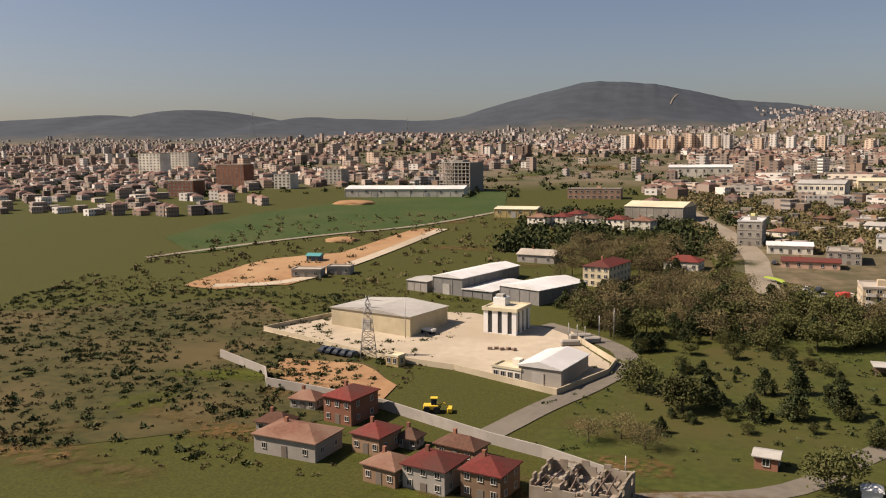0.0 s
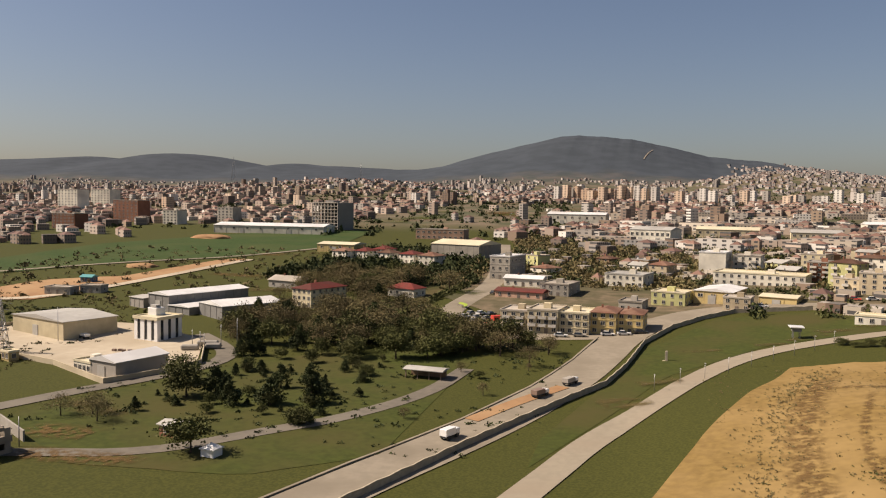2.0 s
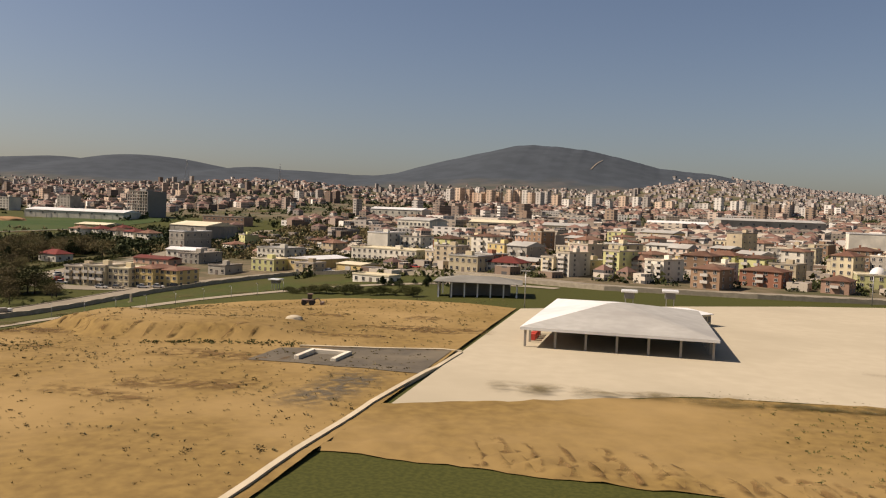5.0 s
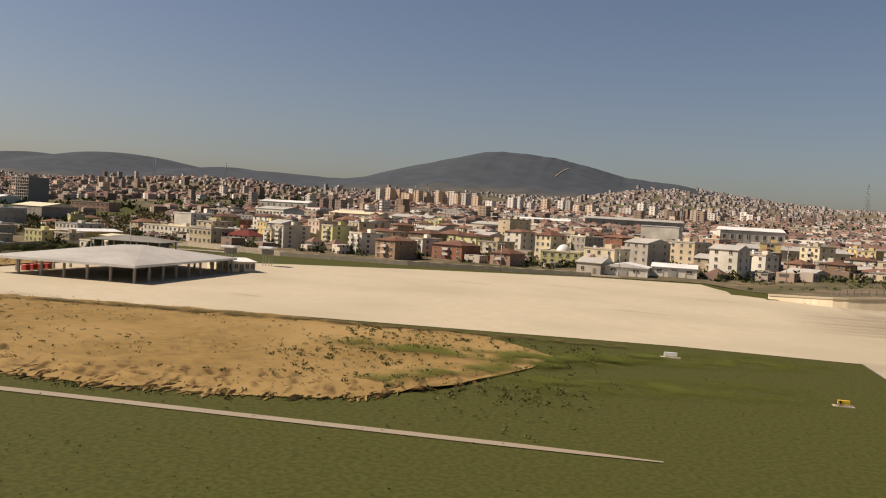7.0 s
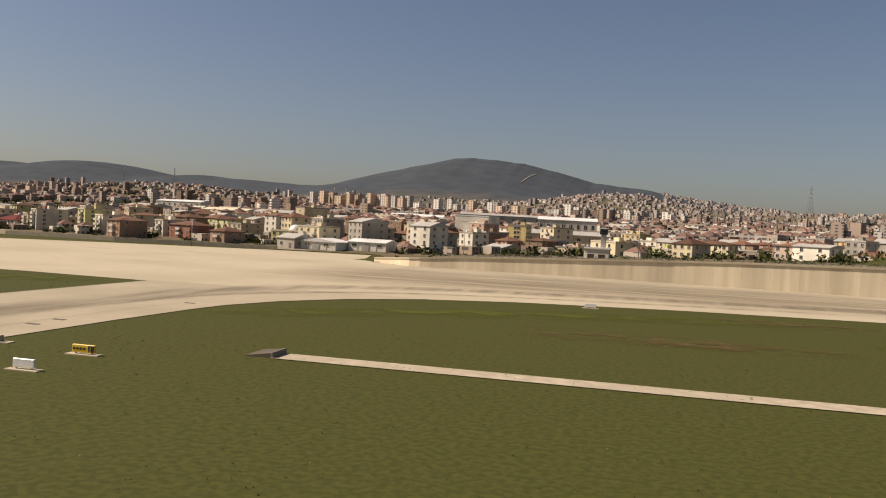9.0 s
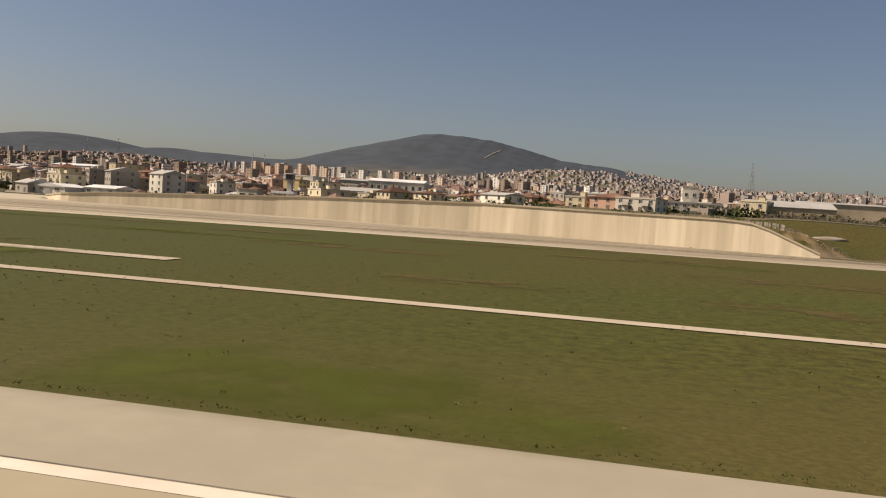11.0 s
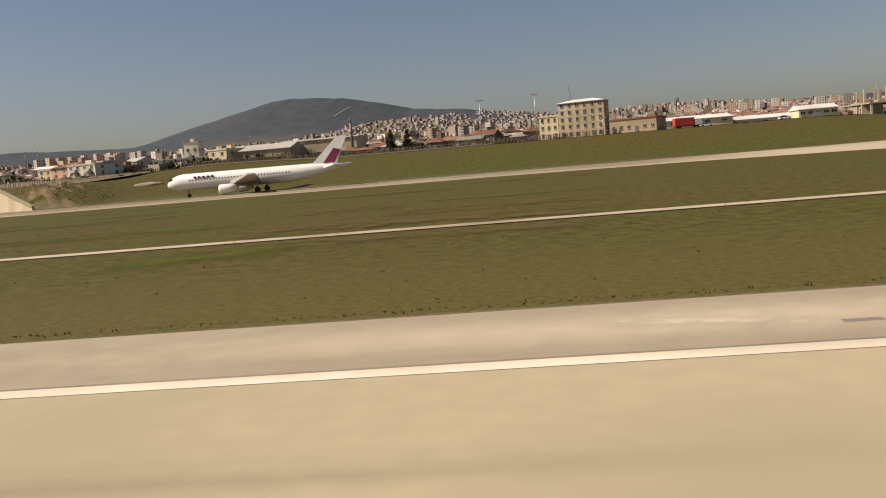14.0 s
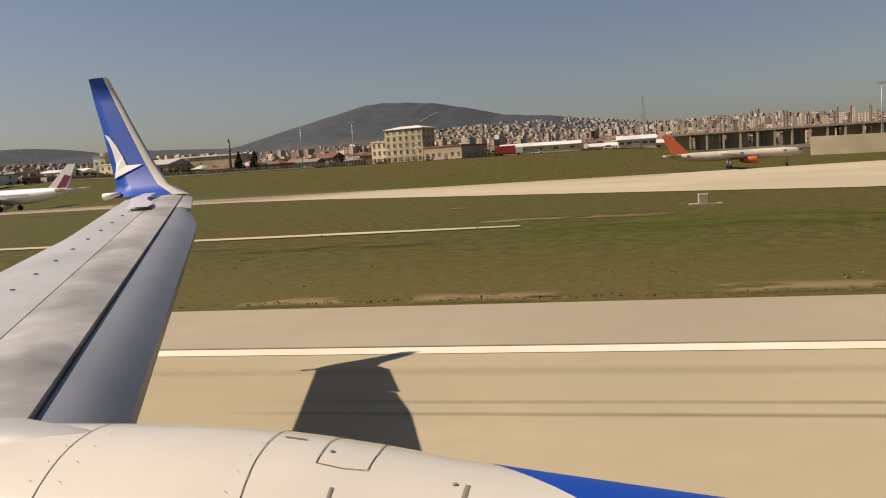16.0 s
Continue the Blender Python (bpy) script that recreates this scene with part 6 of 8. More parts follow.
def clods():
    """Eroded clods and rill banks along the lower edge of the earth beside the apron."""
    r = random.Random(31)
    V, F = [], []
    for i in range(420):
        x = r.uniform(200, 251)
        e = lerp_table(x, (200, 213, 222, 233, 242, 249, 256, 263), (51, 48.5, 45.5, 44.5, 46, 48.5, 55, 66))
        y = e + abs(r.gauss(0.6, 1.6))
        L, w, h = r.uniform(0.2, 1.2), r.uniform(0.06, 0.16), r.uniform(0.05, 0.17)
        a = math.pi / 2 + r.uniform(-0.6, 0.4)
        c, s = math.cos(a), math.sin(a)
        z = height(x, y) + 0.05
        k = len(V)
        for u, v, t in ((-1, 0, 0), (-0.3, -1, 0), (0.5, -0.8, 0), (1, 0, 0), (0.4, 0.9, 0), (-0.4, 1, 0), (-0.2, 0.1, 1), (0.35, -0.1, 0.8)):
            V.append((x + c * u * L - s * v * w, y + s * u * L + c * v * w, z + t * h))
        F += [(k, k + 1, k + 6), (k + 1, k + 2, k + 7, k + 6), (k + 2, k + 3, k + 7), (k + 3, k + 4, k + 7), (k + 4, k + 5, k + 6, k + 7), (k + 5, k, k + 6)]
    tagged(raw("earth_clods", V, F, M["dirt"]), "eroded earth clods and rills at the slope's foot", "earth", kind="stuff")


clods()
scatter("stony_litter", "dry tufts and stones on the earth", spots(2600, 86, 168, 40, 152, 18), (0.05, 0.2), M["drytuft"], 18, 6, 0.5)
r12 = random.Random(12)
line = fine_line([(98, 91), (104, 87), (112, 83.2), (119, 83.8), (123, 83)], 0.12)
scatter("rut_tufts", "dark tufts in rows along the ruts of the fill", [(x + r12.gauss(0, 0.3), y + r12.gauss(0, 2.0)) for x, y in line], (0.1, 0.34), M["leaf"], 19, 10)
line = fine_line([(131, 89.5), (138, 91.5), (146, 92.5), (151, 93)], 0.16)
scatter("scarp_tufts", "dark bushes along the foot of the scarp", [(x + r12.gauss(0, 0.4), y + r12.gauss(0, 0.8)) for x, y in line], (0.1, 0.42), M["leaf"], 20, 12)
line = fine_line([(90, 60), (89, 85), (92, 110), (98, 135), (107, 152)], 0.16)
scatter("bank_tufts", "rough tufts along the fill's eroded bank", [(x + r12.gauss(0, 1.6), y + r12.gauss(0, 1.0)) for x, y in line], (0.12, 0.42), M["bare"], 21, 9)
scatter("garden_shrubs", "dark evergreens between the shacks", spots(420, 20, 128, 256, 430, 22, clear), (0.8, 2.0), M["pine"], 22, 26, 1.5)
# ---- airfield things ----
def canopy():
    root = thing("canopy", pose(0, 0, 0), "wide open canopy with a white hipped sheet roof on columns", "canopy")
    c = [(175.8, 101), (199.2, 101), (198.6, 132), (176.6, 138)]
    V = [(x, y, 2.2) for x, y in c] + [(x, y, 2.55) for x, y in c] + [(185.5, 118, 4.3), (187.5, 121, 4.3)]
    F = [(3, 2, 1, 0), (0, 1, 5, 4), (1, 2, 6, 5), (2, 3, 7, 6), (3, 0, 4, 7), (4, 5, 8), (5, 6, 9, 8), (6, 7, 9), (7, 4, 8, 9)]
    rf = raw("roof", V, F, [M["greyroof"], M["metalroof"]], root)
    # fascia is white; sunlit slope painted brighter, other slopes grey as if shaded
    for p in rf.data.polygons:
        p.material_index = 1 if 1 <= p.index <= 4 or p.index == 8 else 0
    for a, b, k in ((0, 1, 6), (1, 2, 8), (2, 3, 5), (3, 0, 9)):
        for i in range(k):
            x, y = c[a][0] + (c[b][0] - c[a][0]) * i / k, c[a][1] + (c[b][1] - c[a][1]) * i / k
            x, y = x + (187 - x) * 0.05, y + (119 - y) * 0.05
            box("column", (x - 0.14, x + 0.14, y - 0.14, y + 0.14, 0, 2.25), M["greyconc"], root)


canopy()
o = building("terminal_hut", "long low cream hut with square windows", "hut", 197.5, 131, 5.0, 9.5, 1.9, 50, "cream", "gable_x", "metalroof", 1, 5, 3, rise=0.4, clutter=False)
for i in range(4):
    o = box("crate", (176.2, 177.0, 107 + i * 1.6, 108 + i * 1.6, 0.05, 0.9), M["red"], bevel=0.03)
    tagged(o, "red metal crate beside the canopy", "crate", "crates")


def pavilion():
    root = thing("pavilion", pose(151.5, 157, height(158, 162), 0, 0, 8), "open pavilion with a grey hipped roof on columns", "pavilion")
    V, F = roof_shape("hip", 15.5, 9, 2.9, 1.0, 0.9)
    raw("roof", V, F, M["slate"], root)
    for i in range(7):
        for j in (0, 8.7):
            box("column", (i * 2.53, i * 2.53 + 0.28, j, j + 0.28, -0.8, 2.8), M["white"], root)
    box("inner_wall", (2, 14, 4, 8.4, -0.8, 2.8), M["greywall"], root)
    box("end_wall", (-0.3, 0, 2, 6, -0.8, 2.7), M["greyconc"], root)


pavilion()


def u_frame():
    root = thing("kerb_surround", pose(154, 83, top_of(156, 85) + 0.1), "pale U-shaped concrete kerb on the dark patch", "kerb")
    box("side", (0, 0.6, 0, 5, -0.2, 0.35), M["paint"], root, bevel=0.04)
    box("side", (4.2, 4.8, 0, 5, -0.2, 0.35), M["paint"], root, bevel=0.04)
    box("back", (0.6, 4.2, 4.4, 5, -0.2, 0.35), M["paint"], root, bevel=0.04)


u_frame()


def lump(name, label, category, x, y, sx, sy, sz, material, seed=1, rot=0):
    bm = bmesh.new()
    bmesh.ops.create_icosphere(bm, subdivisions=3, radius=1)
    for v in bm.verts:
        k = 1 + 0.25 * noise.noise(v.co * 2.2 + Vector((seed, 0, 0)))
        v.co = Vector((v.co.x * sx * k, v.co.y * sy * k, max(-0.25, v.co.z * k) * sz))
    ob = part(name, bm, material, None, "", True)
    ob.matrix_world = pose(x, y, top_of(x, y), 0, 0, rot)
    return tagged(ob, label, category)


lump("rubble_heap", "pale heap of rubble on the earth fill", "rubble", 143, 108, 1.3, 0.9, 0.5, M["apron"], 2)
lump("earth_mound", "bare earth mound on the grass bank", "mound", 452, 160, 3.2, 1.4, 0.6, M["rubble"], 3)
lump("earth_mound", "reddish spoil heap on the building plot", "mound", -100, 262, 6, 4, 1.3, M["red_dirt"], 4)
lump("earth_mound", "brown spoil heap beyond the field", "mound", -135, 372, 11, 6, 1.9, M["red_dirt"], 5)


def wheel(name, x, y, r, w, parent):
    bm = bmesh.new()
    bmesh.ops.create_cone(bm, cap_ends=True, segments=14, radius1=r, radius2=r, depth=w, matrix=Matrix.Translation((x, y, r)) @ Matrix.Rotation(math.pi / 2, 4, "X"))
    return part(name, bm, M["black"], parent)


def vehicle(name, label, category, x, y, ang, body, w=1.25, l=3.0, h=1.0, kind="car", group=""):
    root = thing(name, pose(x, y, height(x, y) + 0.13, 0, 0, ang), label, category, group)
    if kind == "car":
        V = [(-l / 2, -w / 2, 0.25), (l / 2, -w / 2, 0.25), (l / 2, w / 2, 0.25), (-l / 2, w / 2, 0.25), (-l / 2, -w / 2, 0.6), (l / 2, -w / 2, 0.55), (l / 2, w / 2, 0.55), (-l / 2, w / 2, 0.6)]
        raw("body", V, box_data(0, 1, 0, 1, 0, 1)[1], M[body], root)
        V = [(-l * 0.42, -w * 0.46, 0.58), (l * 0.22, -w * 0.46, 0.56), (l * 0.22, w * 0.46, 0.56), (-l * 0.42, w * 0.46, 0.58), (-l * 0.3, -w * 0.38, h), (l * 0.05, -w * 0.38, h), (l * 0.05, w * 0.38, h), (-l * 0.3, w * 0.38, h)]
        raw("cabin", V, box_data(0, 1, 0, 1, 0, 1)[1], M["glass"], root)
        box("roof_panel", (-l * 0.29, l * 0.04, -w * 0.37, w * 0.37, h, h + 0.03), M[body], root)
    else:
        box("chassis", (-l / 2, l / 2, -w / 2 + 0.1, w / 2 - 0.1, 0.35, 0.55), M["black"], root)
        box("cargo_box", (-l / 2, l * 0.2, -w / 2, w / 2, 0.55, h), M[body], root, bevel=0.03)
        box("cab", (l * 0.24, l / 2, -w / 2, w / 2, 0.45, h * 0.85), M["white"], root, bevel=0.08)
        box("windscreen", (l / 2, l / 2 + 0.02, -w * 0.4, w * 0.4, h * 0.5, h * 0.78), M["glass"], root)
    r = 0.23 if kind == "car" else 0.33
    for i in (-0.32, 0.32):
        for j in (-w / 2 + 0.08, w / 2 - 0.08):
            wheel("wheel", l * i, j, r, 0.16, root)


vehicle("van", "white box van on the concrete road", "van", 51, 109, 68, "white", 1.2, 3.2, 1.5, "truck")
vehicle("tipper_truck", "white lorry standing at the roadworks", "lorry", 60, 134, 64, "rust", 1.25, 3.6, 1.3, "truck")
vehicle("tanker_truck", "grey lorry standing at the roadworks", "lorry", 64, 143, 66, "greyconc", 1.25, 3.6, 1.3, "truck")
for i in range(5):
    vehicle("car", "dark parked car beside the compound", "car", -56.5 + i * 1.55, 138.6 - i * 0.5, 62, "darkcar", group="dark parked cars")
for i, (x, y, a, c) in enumerate(((68, 186, 10, "white"), (71.5, 187, 10, "white"), (75, 189, 15, "darkcar"), (58, 183, 5, "white"), (62, 184, 5, "greyconc"), (44, 186, 40, "white"), (40, 190, 50, "red"), (36, 195, 70, "greyconc"), (46, 192, 30, "white"), (50, 195, 20, "darkcar"), (33, 236, 70, "darkcar"), (118, 231, -10, "white"), (122, 232, -12, "white"), (127, 229, -14, "red"), (104, 221, 0, "white"), (131, 228, 10, "white"), (572, 212, 0, "white"), (590, 210, 5, "white"), (596, 211, -5, "greyconc"))):
    vehicle("car", f"{'dark' if c == 'darkcar' else 'red' if c == 'red' else 'white' if c == 'white' else 'grey'} car parked by the road", "car", x, y, a, c, group="parked cars")
vehicle("fire_truck", "red lorry parked by the works", "lorry", 42, 196, 40, "red", 1.6, 4.2, 1.7, "truck")
vehicle("fuel_truck", "red lorry beside the white halls", "lorry", 566, 205, 6, "red", 2.2, 6.5, 2.4, "truck")


def digger(name, label, x, y, ang, colour):
    root = thing(name, pose(x, y, top_of(x, y) + 0.05, 0, 0, ang), label, "loader")
    box("body", (-1.3, 0.9, -0.7, 0.7, 0.5, 1.1), M[colour], root, bevel=0.08)
    box("cab", (-0.2, 0.6, -0.45, 0.45, 1.1, 2.0), M["glass"], root, bevel=0.05)
    box("cab_roof", (-0.3, 0.7, -0.5, 0.5, 2.0, 2.1), M[colour], root)
    tube("arm", [(0.8, 0, 1.0), (1.7, 0, 1.3), (2.3, 0, 0.6)], [0.12, 0.1, 0.08], M[colour], root)
    box("bucket", (2.1, 2.8, -0.8, 0.8, 0.1, 0.7), M[colour], root, bevel=0.06)
    for i in (-0.8, 0.6):
        for j in (-0.75, 0.75):
            wheel("wheel", i, j, 0.5, 0.35, root)


digger("wheel_loader", "yellow wheel loader on the lane verge", -29.4, 111.3, 10, "sign_yellow")
digger("tractor", "rusty red earth mover on the fill", 131, 142, 15, "rust")


def kiosk():
    building("kiosk", "small yellow guard kiosk by the compound wall", "kiosk", -43.2, 132.6, 2.6, 2.0, 1.7, -20, "yellow", "flat", "creamroof", 1, 2, 1, door=False, clutter=False)
    building("brick_hut", "small red-brick hut on the park grass", "hut", 12.4, 99.5, 2.6, 2.6, 1.7, -14, "brick", "gable_x", "greyroof", 1, 1, 1, rise=0.4, door=False, clutter=False)
    root = thing("shelter", pose(35, 140.5, height(38, 141), 0, 0, -6), "low park shelter with a pale sheet roof", "shelter")
    V, F = roof_shape("gable_x", 7, 3.2, 1.7, 0.3, 0.3)
    raw("roof", V, F, M["greyroof"], root)
    for i in range(4):
        for j in (0.1, 2.9):
            box("post", (0.1 + i * 2.2, 0.25 + i * 2.2, j, j + 0.15, -0.4, 1.7), M["rust"], root)
    box("back_wall", (0.2, 6.8, 2.6, 2.8, -0.4, 1.5), M["brown"], root)
    root = thing("white_hut", pose(22.5, 93, height(22.5, 93), 0, 0, -10), "small white tent-roofed hut", "hut")
    box("body", (0, 2, 0, 1.8, -0.3, 1.1), M["white"], root, bevel=0.03)
    V, F = roof_shape("hip", 2, 1.8, 1.1, 0.6, 0.15)
    raw("roof", V, F, M["metalroof"], root)


kiosk()


def pylon(x, y, h, w, label, material, category="pylon", arms=True):
    root = thing("lattice_" + category, pose(x, y, height(x, y), 0, 0, 20), label, category)
    n = 7
    at = lambda k, i, j: Vector(((w / 2) * (1 - 0.8 * k / n) * i, (w / 2) * (1 - 0.8 * k / n) * j, h * k / n))
    for i, j in ((-1, -1), (1, -1), (1, 1), (-1, 1)):
        tube("leg", [at(0, i, j) - Vector((0, 0, 0.3)), at(n, i, j)], [0.02 * h ** 0.5 + 0.02, 0.03], material, root, seg=5)
    V, F = [], []
    for k in range(n):
        ring = [(-1, -1), (1, -1), (1, 1), (-1, 1)]
        for e in range(4):
            a, b = ring[e], ring[(e + 1) % 4]
            for p, q in ((at(k, *a), at(k + 1, *b)), (at(k, *b), at(k + 1, *a)), (at(k, *a), at(k, *b))):
                d = (q - p).normalized()
                s = d.orthogonal().normalized() * (0.012 * h ** 0.5 + 0.012)
                u = d.cross(s)
                m = len(V)
                V += [p + s, p + u, p - s, p - u, q + s, q + u, q - s, q - u]
                F += [(m + i, m + (i + 1) % 4, m + 4 + (i + 1) % 4, m + 4 + i) for i in range(4)]
    raw("bracing", V, F, material, root)
    if arms:
        for k in (0.78, 0.9):
            tube("crossarm", [(-w * 0.9, 0, h * k), (0, 0, h * (k + 0.03)), (w * 0.9, 0, h * k)], [0.03, 0.06, 0.03], material, root, seg=5)


pylon(-48, 137.5, 11.0, 3.0, "grey lattice electricity pylon by the compound", M["steel"])
pylon(-330, 1128, 27, 4, "slim grey lattice radio mast on a hill", M["steel"], "mast", False)
pylon(-1000, 2000, 60, 10, "slim lattice radio mast on the ridge", M["steel"], "mast", False)
pylon(620, 1450, 50, 8, "slim lattice mast above the far houses", M["steel"], "mast", False)


def pole(name, label, category, x, y, h, r=0.09, material="steel", arm=0.0, group=""):
    root = thing(name, pose(x, y, height(x, y)), label, category, group)
    tube("shaft", [(0, 0, -0.3), (0, 0, h * 0.5), (0, 0, h)], [r, r * 0.8, r * 0.55], M[material], root)
    if arm:
        tube("arm", [(0, 0, h), (0, -arm * 0.5, h + 0.25), (0, -arm, h + 0.2)], [r * 0.5] * 3, M[material], root, seg=6)
        box("lamp_head", (-0.12, 0.12, -arm - 0.4, -arm, h + 0.12, h + 0.24), M["greyroof"], root)
    return root


for x, y, h in ((-45, 150.5, 7.5), (-8.6, 154, 5), (-6, 156, 6), (-14, 152, 4), (-11, 151.5, 3.6), (-12.5, 152.5, 3.6), (-2, 90, 4)):
    pole("street_pole", "slim grey pole beside the compound", "pole", x, y, h, 0.09, group="compound poles")
for x, y in ((170.5, 143, ), (236, 186), (262, 196), (300, 207), (343, 200), (372, 196), (398, 196)):
    r_ = pole("floodlight_mast", "slim grey apron lamp post", "lamp post", x, y, 8.5 if x > 290 else 6.5, 0.1, arm=0.0, group="lamp posts")
    box("lamp_bar", (-0.8, 0.8, -0.1, 0.1, 8.4 if x > 290 else 6.4, 8.6 if x > 290 else 6.6), M["greyroof"], r_)
for x, y, h in ((517.6, 190, 10), (530, 192, 10.4), (545, 193.5, 4), (640, 168, 12)):
    r_ = pole("floodlight_mast", "tall slim floodlight mast behind the field", "lamp post", x, y, h, 0.1, group="lamp posts")
    boxes("lamp_bar", [(-0.9, 0.9, -0.1, 0.1, h - 0.1, h + 0.15)], M["greyroof"], r_)
for i in range(9):
    pole("road_pole", "grey lamp post along the perimeter road", "lamp post", 78 + i * 4.2, 140 + i * 4.2, 2.6, 0.05, arm=0.4, group="road lamps")


def minaret(x, y, h, label="dark slender minaret with a pointed cap"):
    root = thing("minaret", pose(x, y, height(x, y)), label, "minaret", "minarets")
    tube("shaft", [(0, 0, -0.3), (0, 0, h * 0.62), (0, 0, h * 0.86)], [0.45, 0.36, 0.3], M["greywall"], root, seg=12)
    tube("balcony", [(0, 0, h * 0.6), (0, 0, h * 0.64)], [0.4, 0.65], M["greywall"], root, seg=12)
    tube("cap", [(0, 0, h * 0.86), (0, 0, h)], [0.36, 0.02], M["greywall"], root, seg=12)


minaret(481, 225, 10.8)
minaret(300, 700, 24, "pale distant minaret with a pointed cap")
minaret(60, 760, 26, "pale distant minaret with a pointed cap")
minaret(70, 765, 26, "pale distant minaret with a pointed cap")


def picket_fence():
    root = new("field_fence")
    tagged(root, "dark paling fence along the top of the field", "fence", kind="structure")
    me = bpy.data.meshes.new("post")
    v, f = box_data(-0.09, 0.09, -0.09, 0.09, -0.3, 1.25)
    me.from_pydata(v, [], f)
    me.materials.append(M["fence"])
    for i in range(150):
        x = 446 + i * 0.75
        o_ = new("post", me)
        o_.parent = root
        o_.location = (x, 194.5, height(x, 194.5))
    for z in (0.45, 1.0):
        V, F = [], []
        xs = [446 + i * 3.75 for i in range(31)]
        for x in xs:
            h = height(x, 194.5) + z
            V += [(x, 194.42, h), (x, 194.42, h + 0.1), (x, 194.58, h + 0.1), (x, 194.58, h)]
        for i in range(30):
            F += [(i * 4 + j, i * 4 + 4 + j, i * 4 + 4 + (j + 1) % 4, i * 4 + (j + 1) % 4) for j in range(4)]
        raw("rail", V, F, M["fence"], root)
    wall_run("field_kerb", [(446, 191.5), (470, 191.5), (500, 191.8), (520, 192)], 0.35, 0.5, M["apron"], "pale concrete edging at the top of the field", category="kerb")


picket_fence()


def wall_top_fence():
    root = new("wall_fence")
    tagged(root, "post fence on a low wall above the retaining wall", "fence", kind="structure")
    me = bpy.data.meshes.new("post")
    v, f = box_data(-0.06, 0.06, -0.06, 0.06, -0.3, 1.2)
    me.from_pydata(v, [], f)
    me.materials.append(M["fence"])
    for i in range(112):
        x = 302 + i * 1.25
        y = wall_line(x) + 13
        o_ = new("post", me)
        o_.parent = root
        o_.location = (x, y, height(x, y))
    wall_run("wall_fence_base", [(302 + i * 14, wall_line(302 + i * 14) + 13.4) for i in range(11)], 0.7, 0.2, M["perimeter"], "low pale wall under the post fence")


wall_top_fence()


def guard_booth():
    x, y = 331.9, 172
    root = thing("guard_booth", pose(x, y, height(x, y), 0, 0, -4), "small white guard booth with two dark openings", "guard booth")
    box("body", (0, 5.0, 0.3, 3.0, -0.3, 2.4), M["white_wall"], root)
    for a, b in ((0.0, 0.7), (2.1, 2.9), (4.3, 5.0)):
        box("pier", (a, b, 0.0, 0.3, -0.3, 2.4), M["white_wall"], root)
    for a, b in ((0.7, 2.1), (2.9, 4.3)):
        box("opening", (a, b, 0.24, 0.29, 0.1, 1.5), M["door"], root)
        box("lintel", (a, b, 0.0, 0.3, 1.5, 2.4), M["white_wall"], root)
    box("roof", (-0.2, 5.2, -0.2, 3.2, 2.4, 2.6), M["paleroof"], root)


guard_booth()


def windsock():
    root = thing("windsock", pose(475.4, 31.6, 0), "red and white windsock on a thin pole", "windsock")
    tube("pole", [(0, 0, -0.1), (0, 0, 3.1)], [0.024, 0.02], M["faded_orange"], root)
    pts = [(0.05, 0, 2.95), (0.45, 0, 2.92), (0.8, 0, 2.78), (1.1, 0, 2.45), (1.4, 0, 2.0)]
    rad = [0.22, 0.21, 0.17, 0.13, 0.09]
    for i in range(4):
        tube("sleeve", pts[i:i + 2], rad[i:i + 2], M["red"] if i % 2 == 0 else M["white"], root, seg=12, caps=False)
    n = 72
    V, F = [], []
    for i in range(n):
        a = 2 * math.pi * i / n
        w_ = 0.16 + 0.03 * math.sin(i * 2.7)
        for r_ in (3.75 - w_, 3.75 + w_):
            V.append((475.3 + r_ * math.cos(a), 31.8 + r_ * 0.92 * math.sin(a), 0.05))
    for i in range(n):
        j = (i + 1) % n
        F.append((i * 2, i * 2 + 1, j * 2 + 1, j * 2))
    tagged(raw("windsock_ring", V, F, M["paint"]), "worn white painted ring round the windsock", "marking", kind="structure")


windsock()


def light_bar(x, y, w, label="yellow approach light bar on short legs"):
    root = thing("light_bar", pose(x, y, 0), label, "airfield light", "approach light bars")
    k = 0.11 if w > 1 else 0.09
    lift = 0.26 if w > 1 else 0.14
    box("bar", (-w / 2, w / 2, -0.08, 0.08, lift, lift + k), M["sign_yellow"], root, bevel=0.02)
    if w > 1:
        box("power_box", (w * 0.26, w * 0.47, -0.12, 0.0, 0.05, 0.22), M["sign_yellow"], root, bevel=0.02)
    for i in (-0.4, 0.4):
        box("leg", (w * i - 0.05, w * i + 0.05, -0.05, 0.05, -0.1, lift), M["sign_yellow"], root)
    n = 8 if w > 1 else 5
    for i in range(n):
        x_ = w * ((i + 0.5) / n - 0.5)
        box("lamp", (x_ - 0.035, x_ + 0.035, -0.04, 0.04, lift + k, lift + k + 0.06), M["black"], root)
    box("footing", (-w / 2, w / 2 + 0.4, -0.16, 0.16, -0.1, 0.05), M["apron"], root)


for x, y, w in ((464.75, 32.7, 1.9), (435.4, 31.7, 0.55), (435.3, 27.5, 0.55), (435.2, 23.6, 0.55), (435.1, 19.4, 0.6)):
    light_bar(x, y, w)


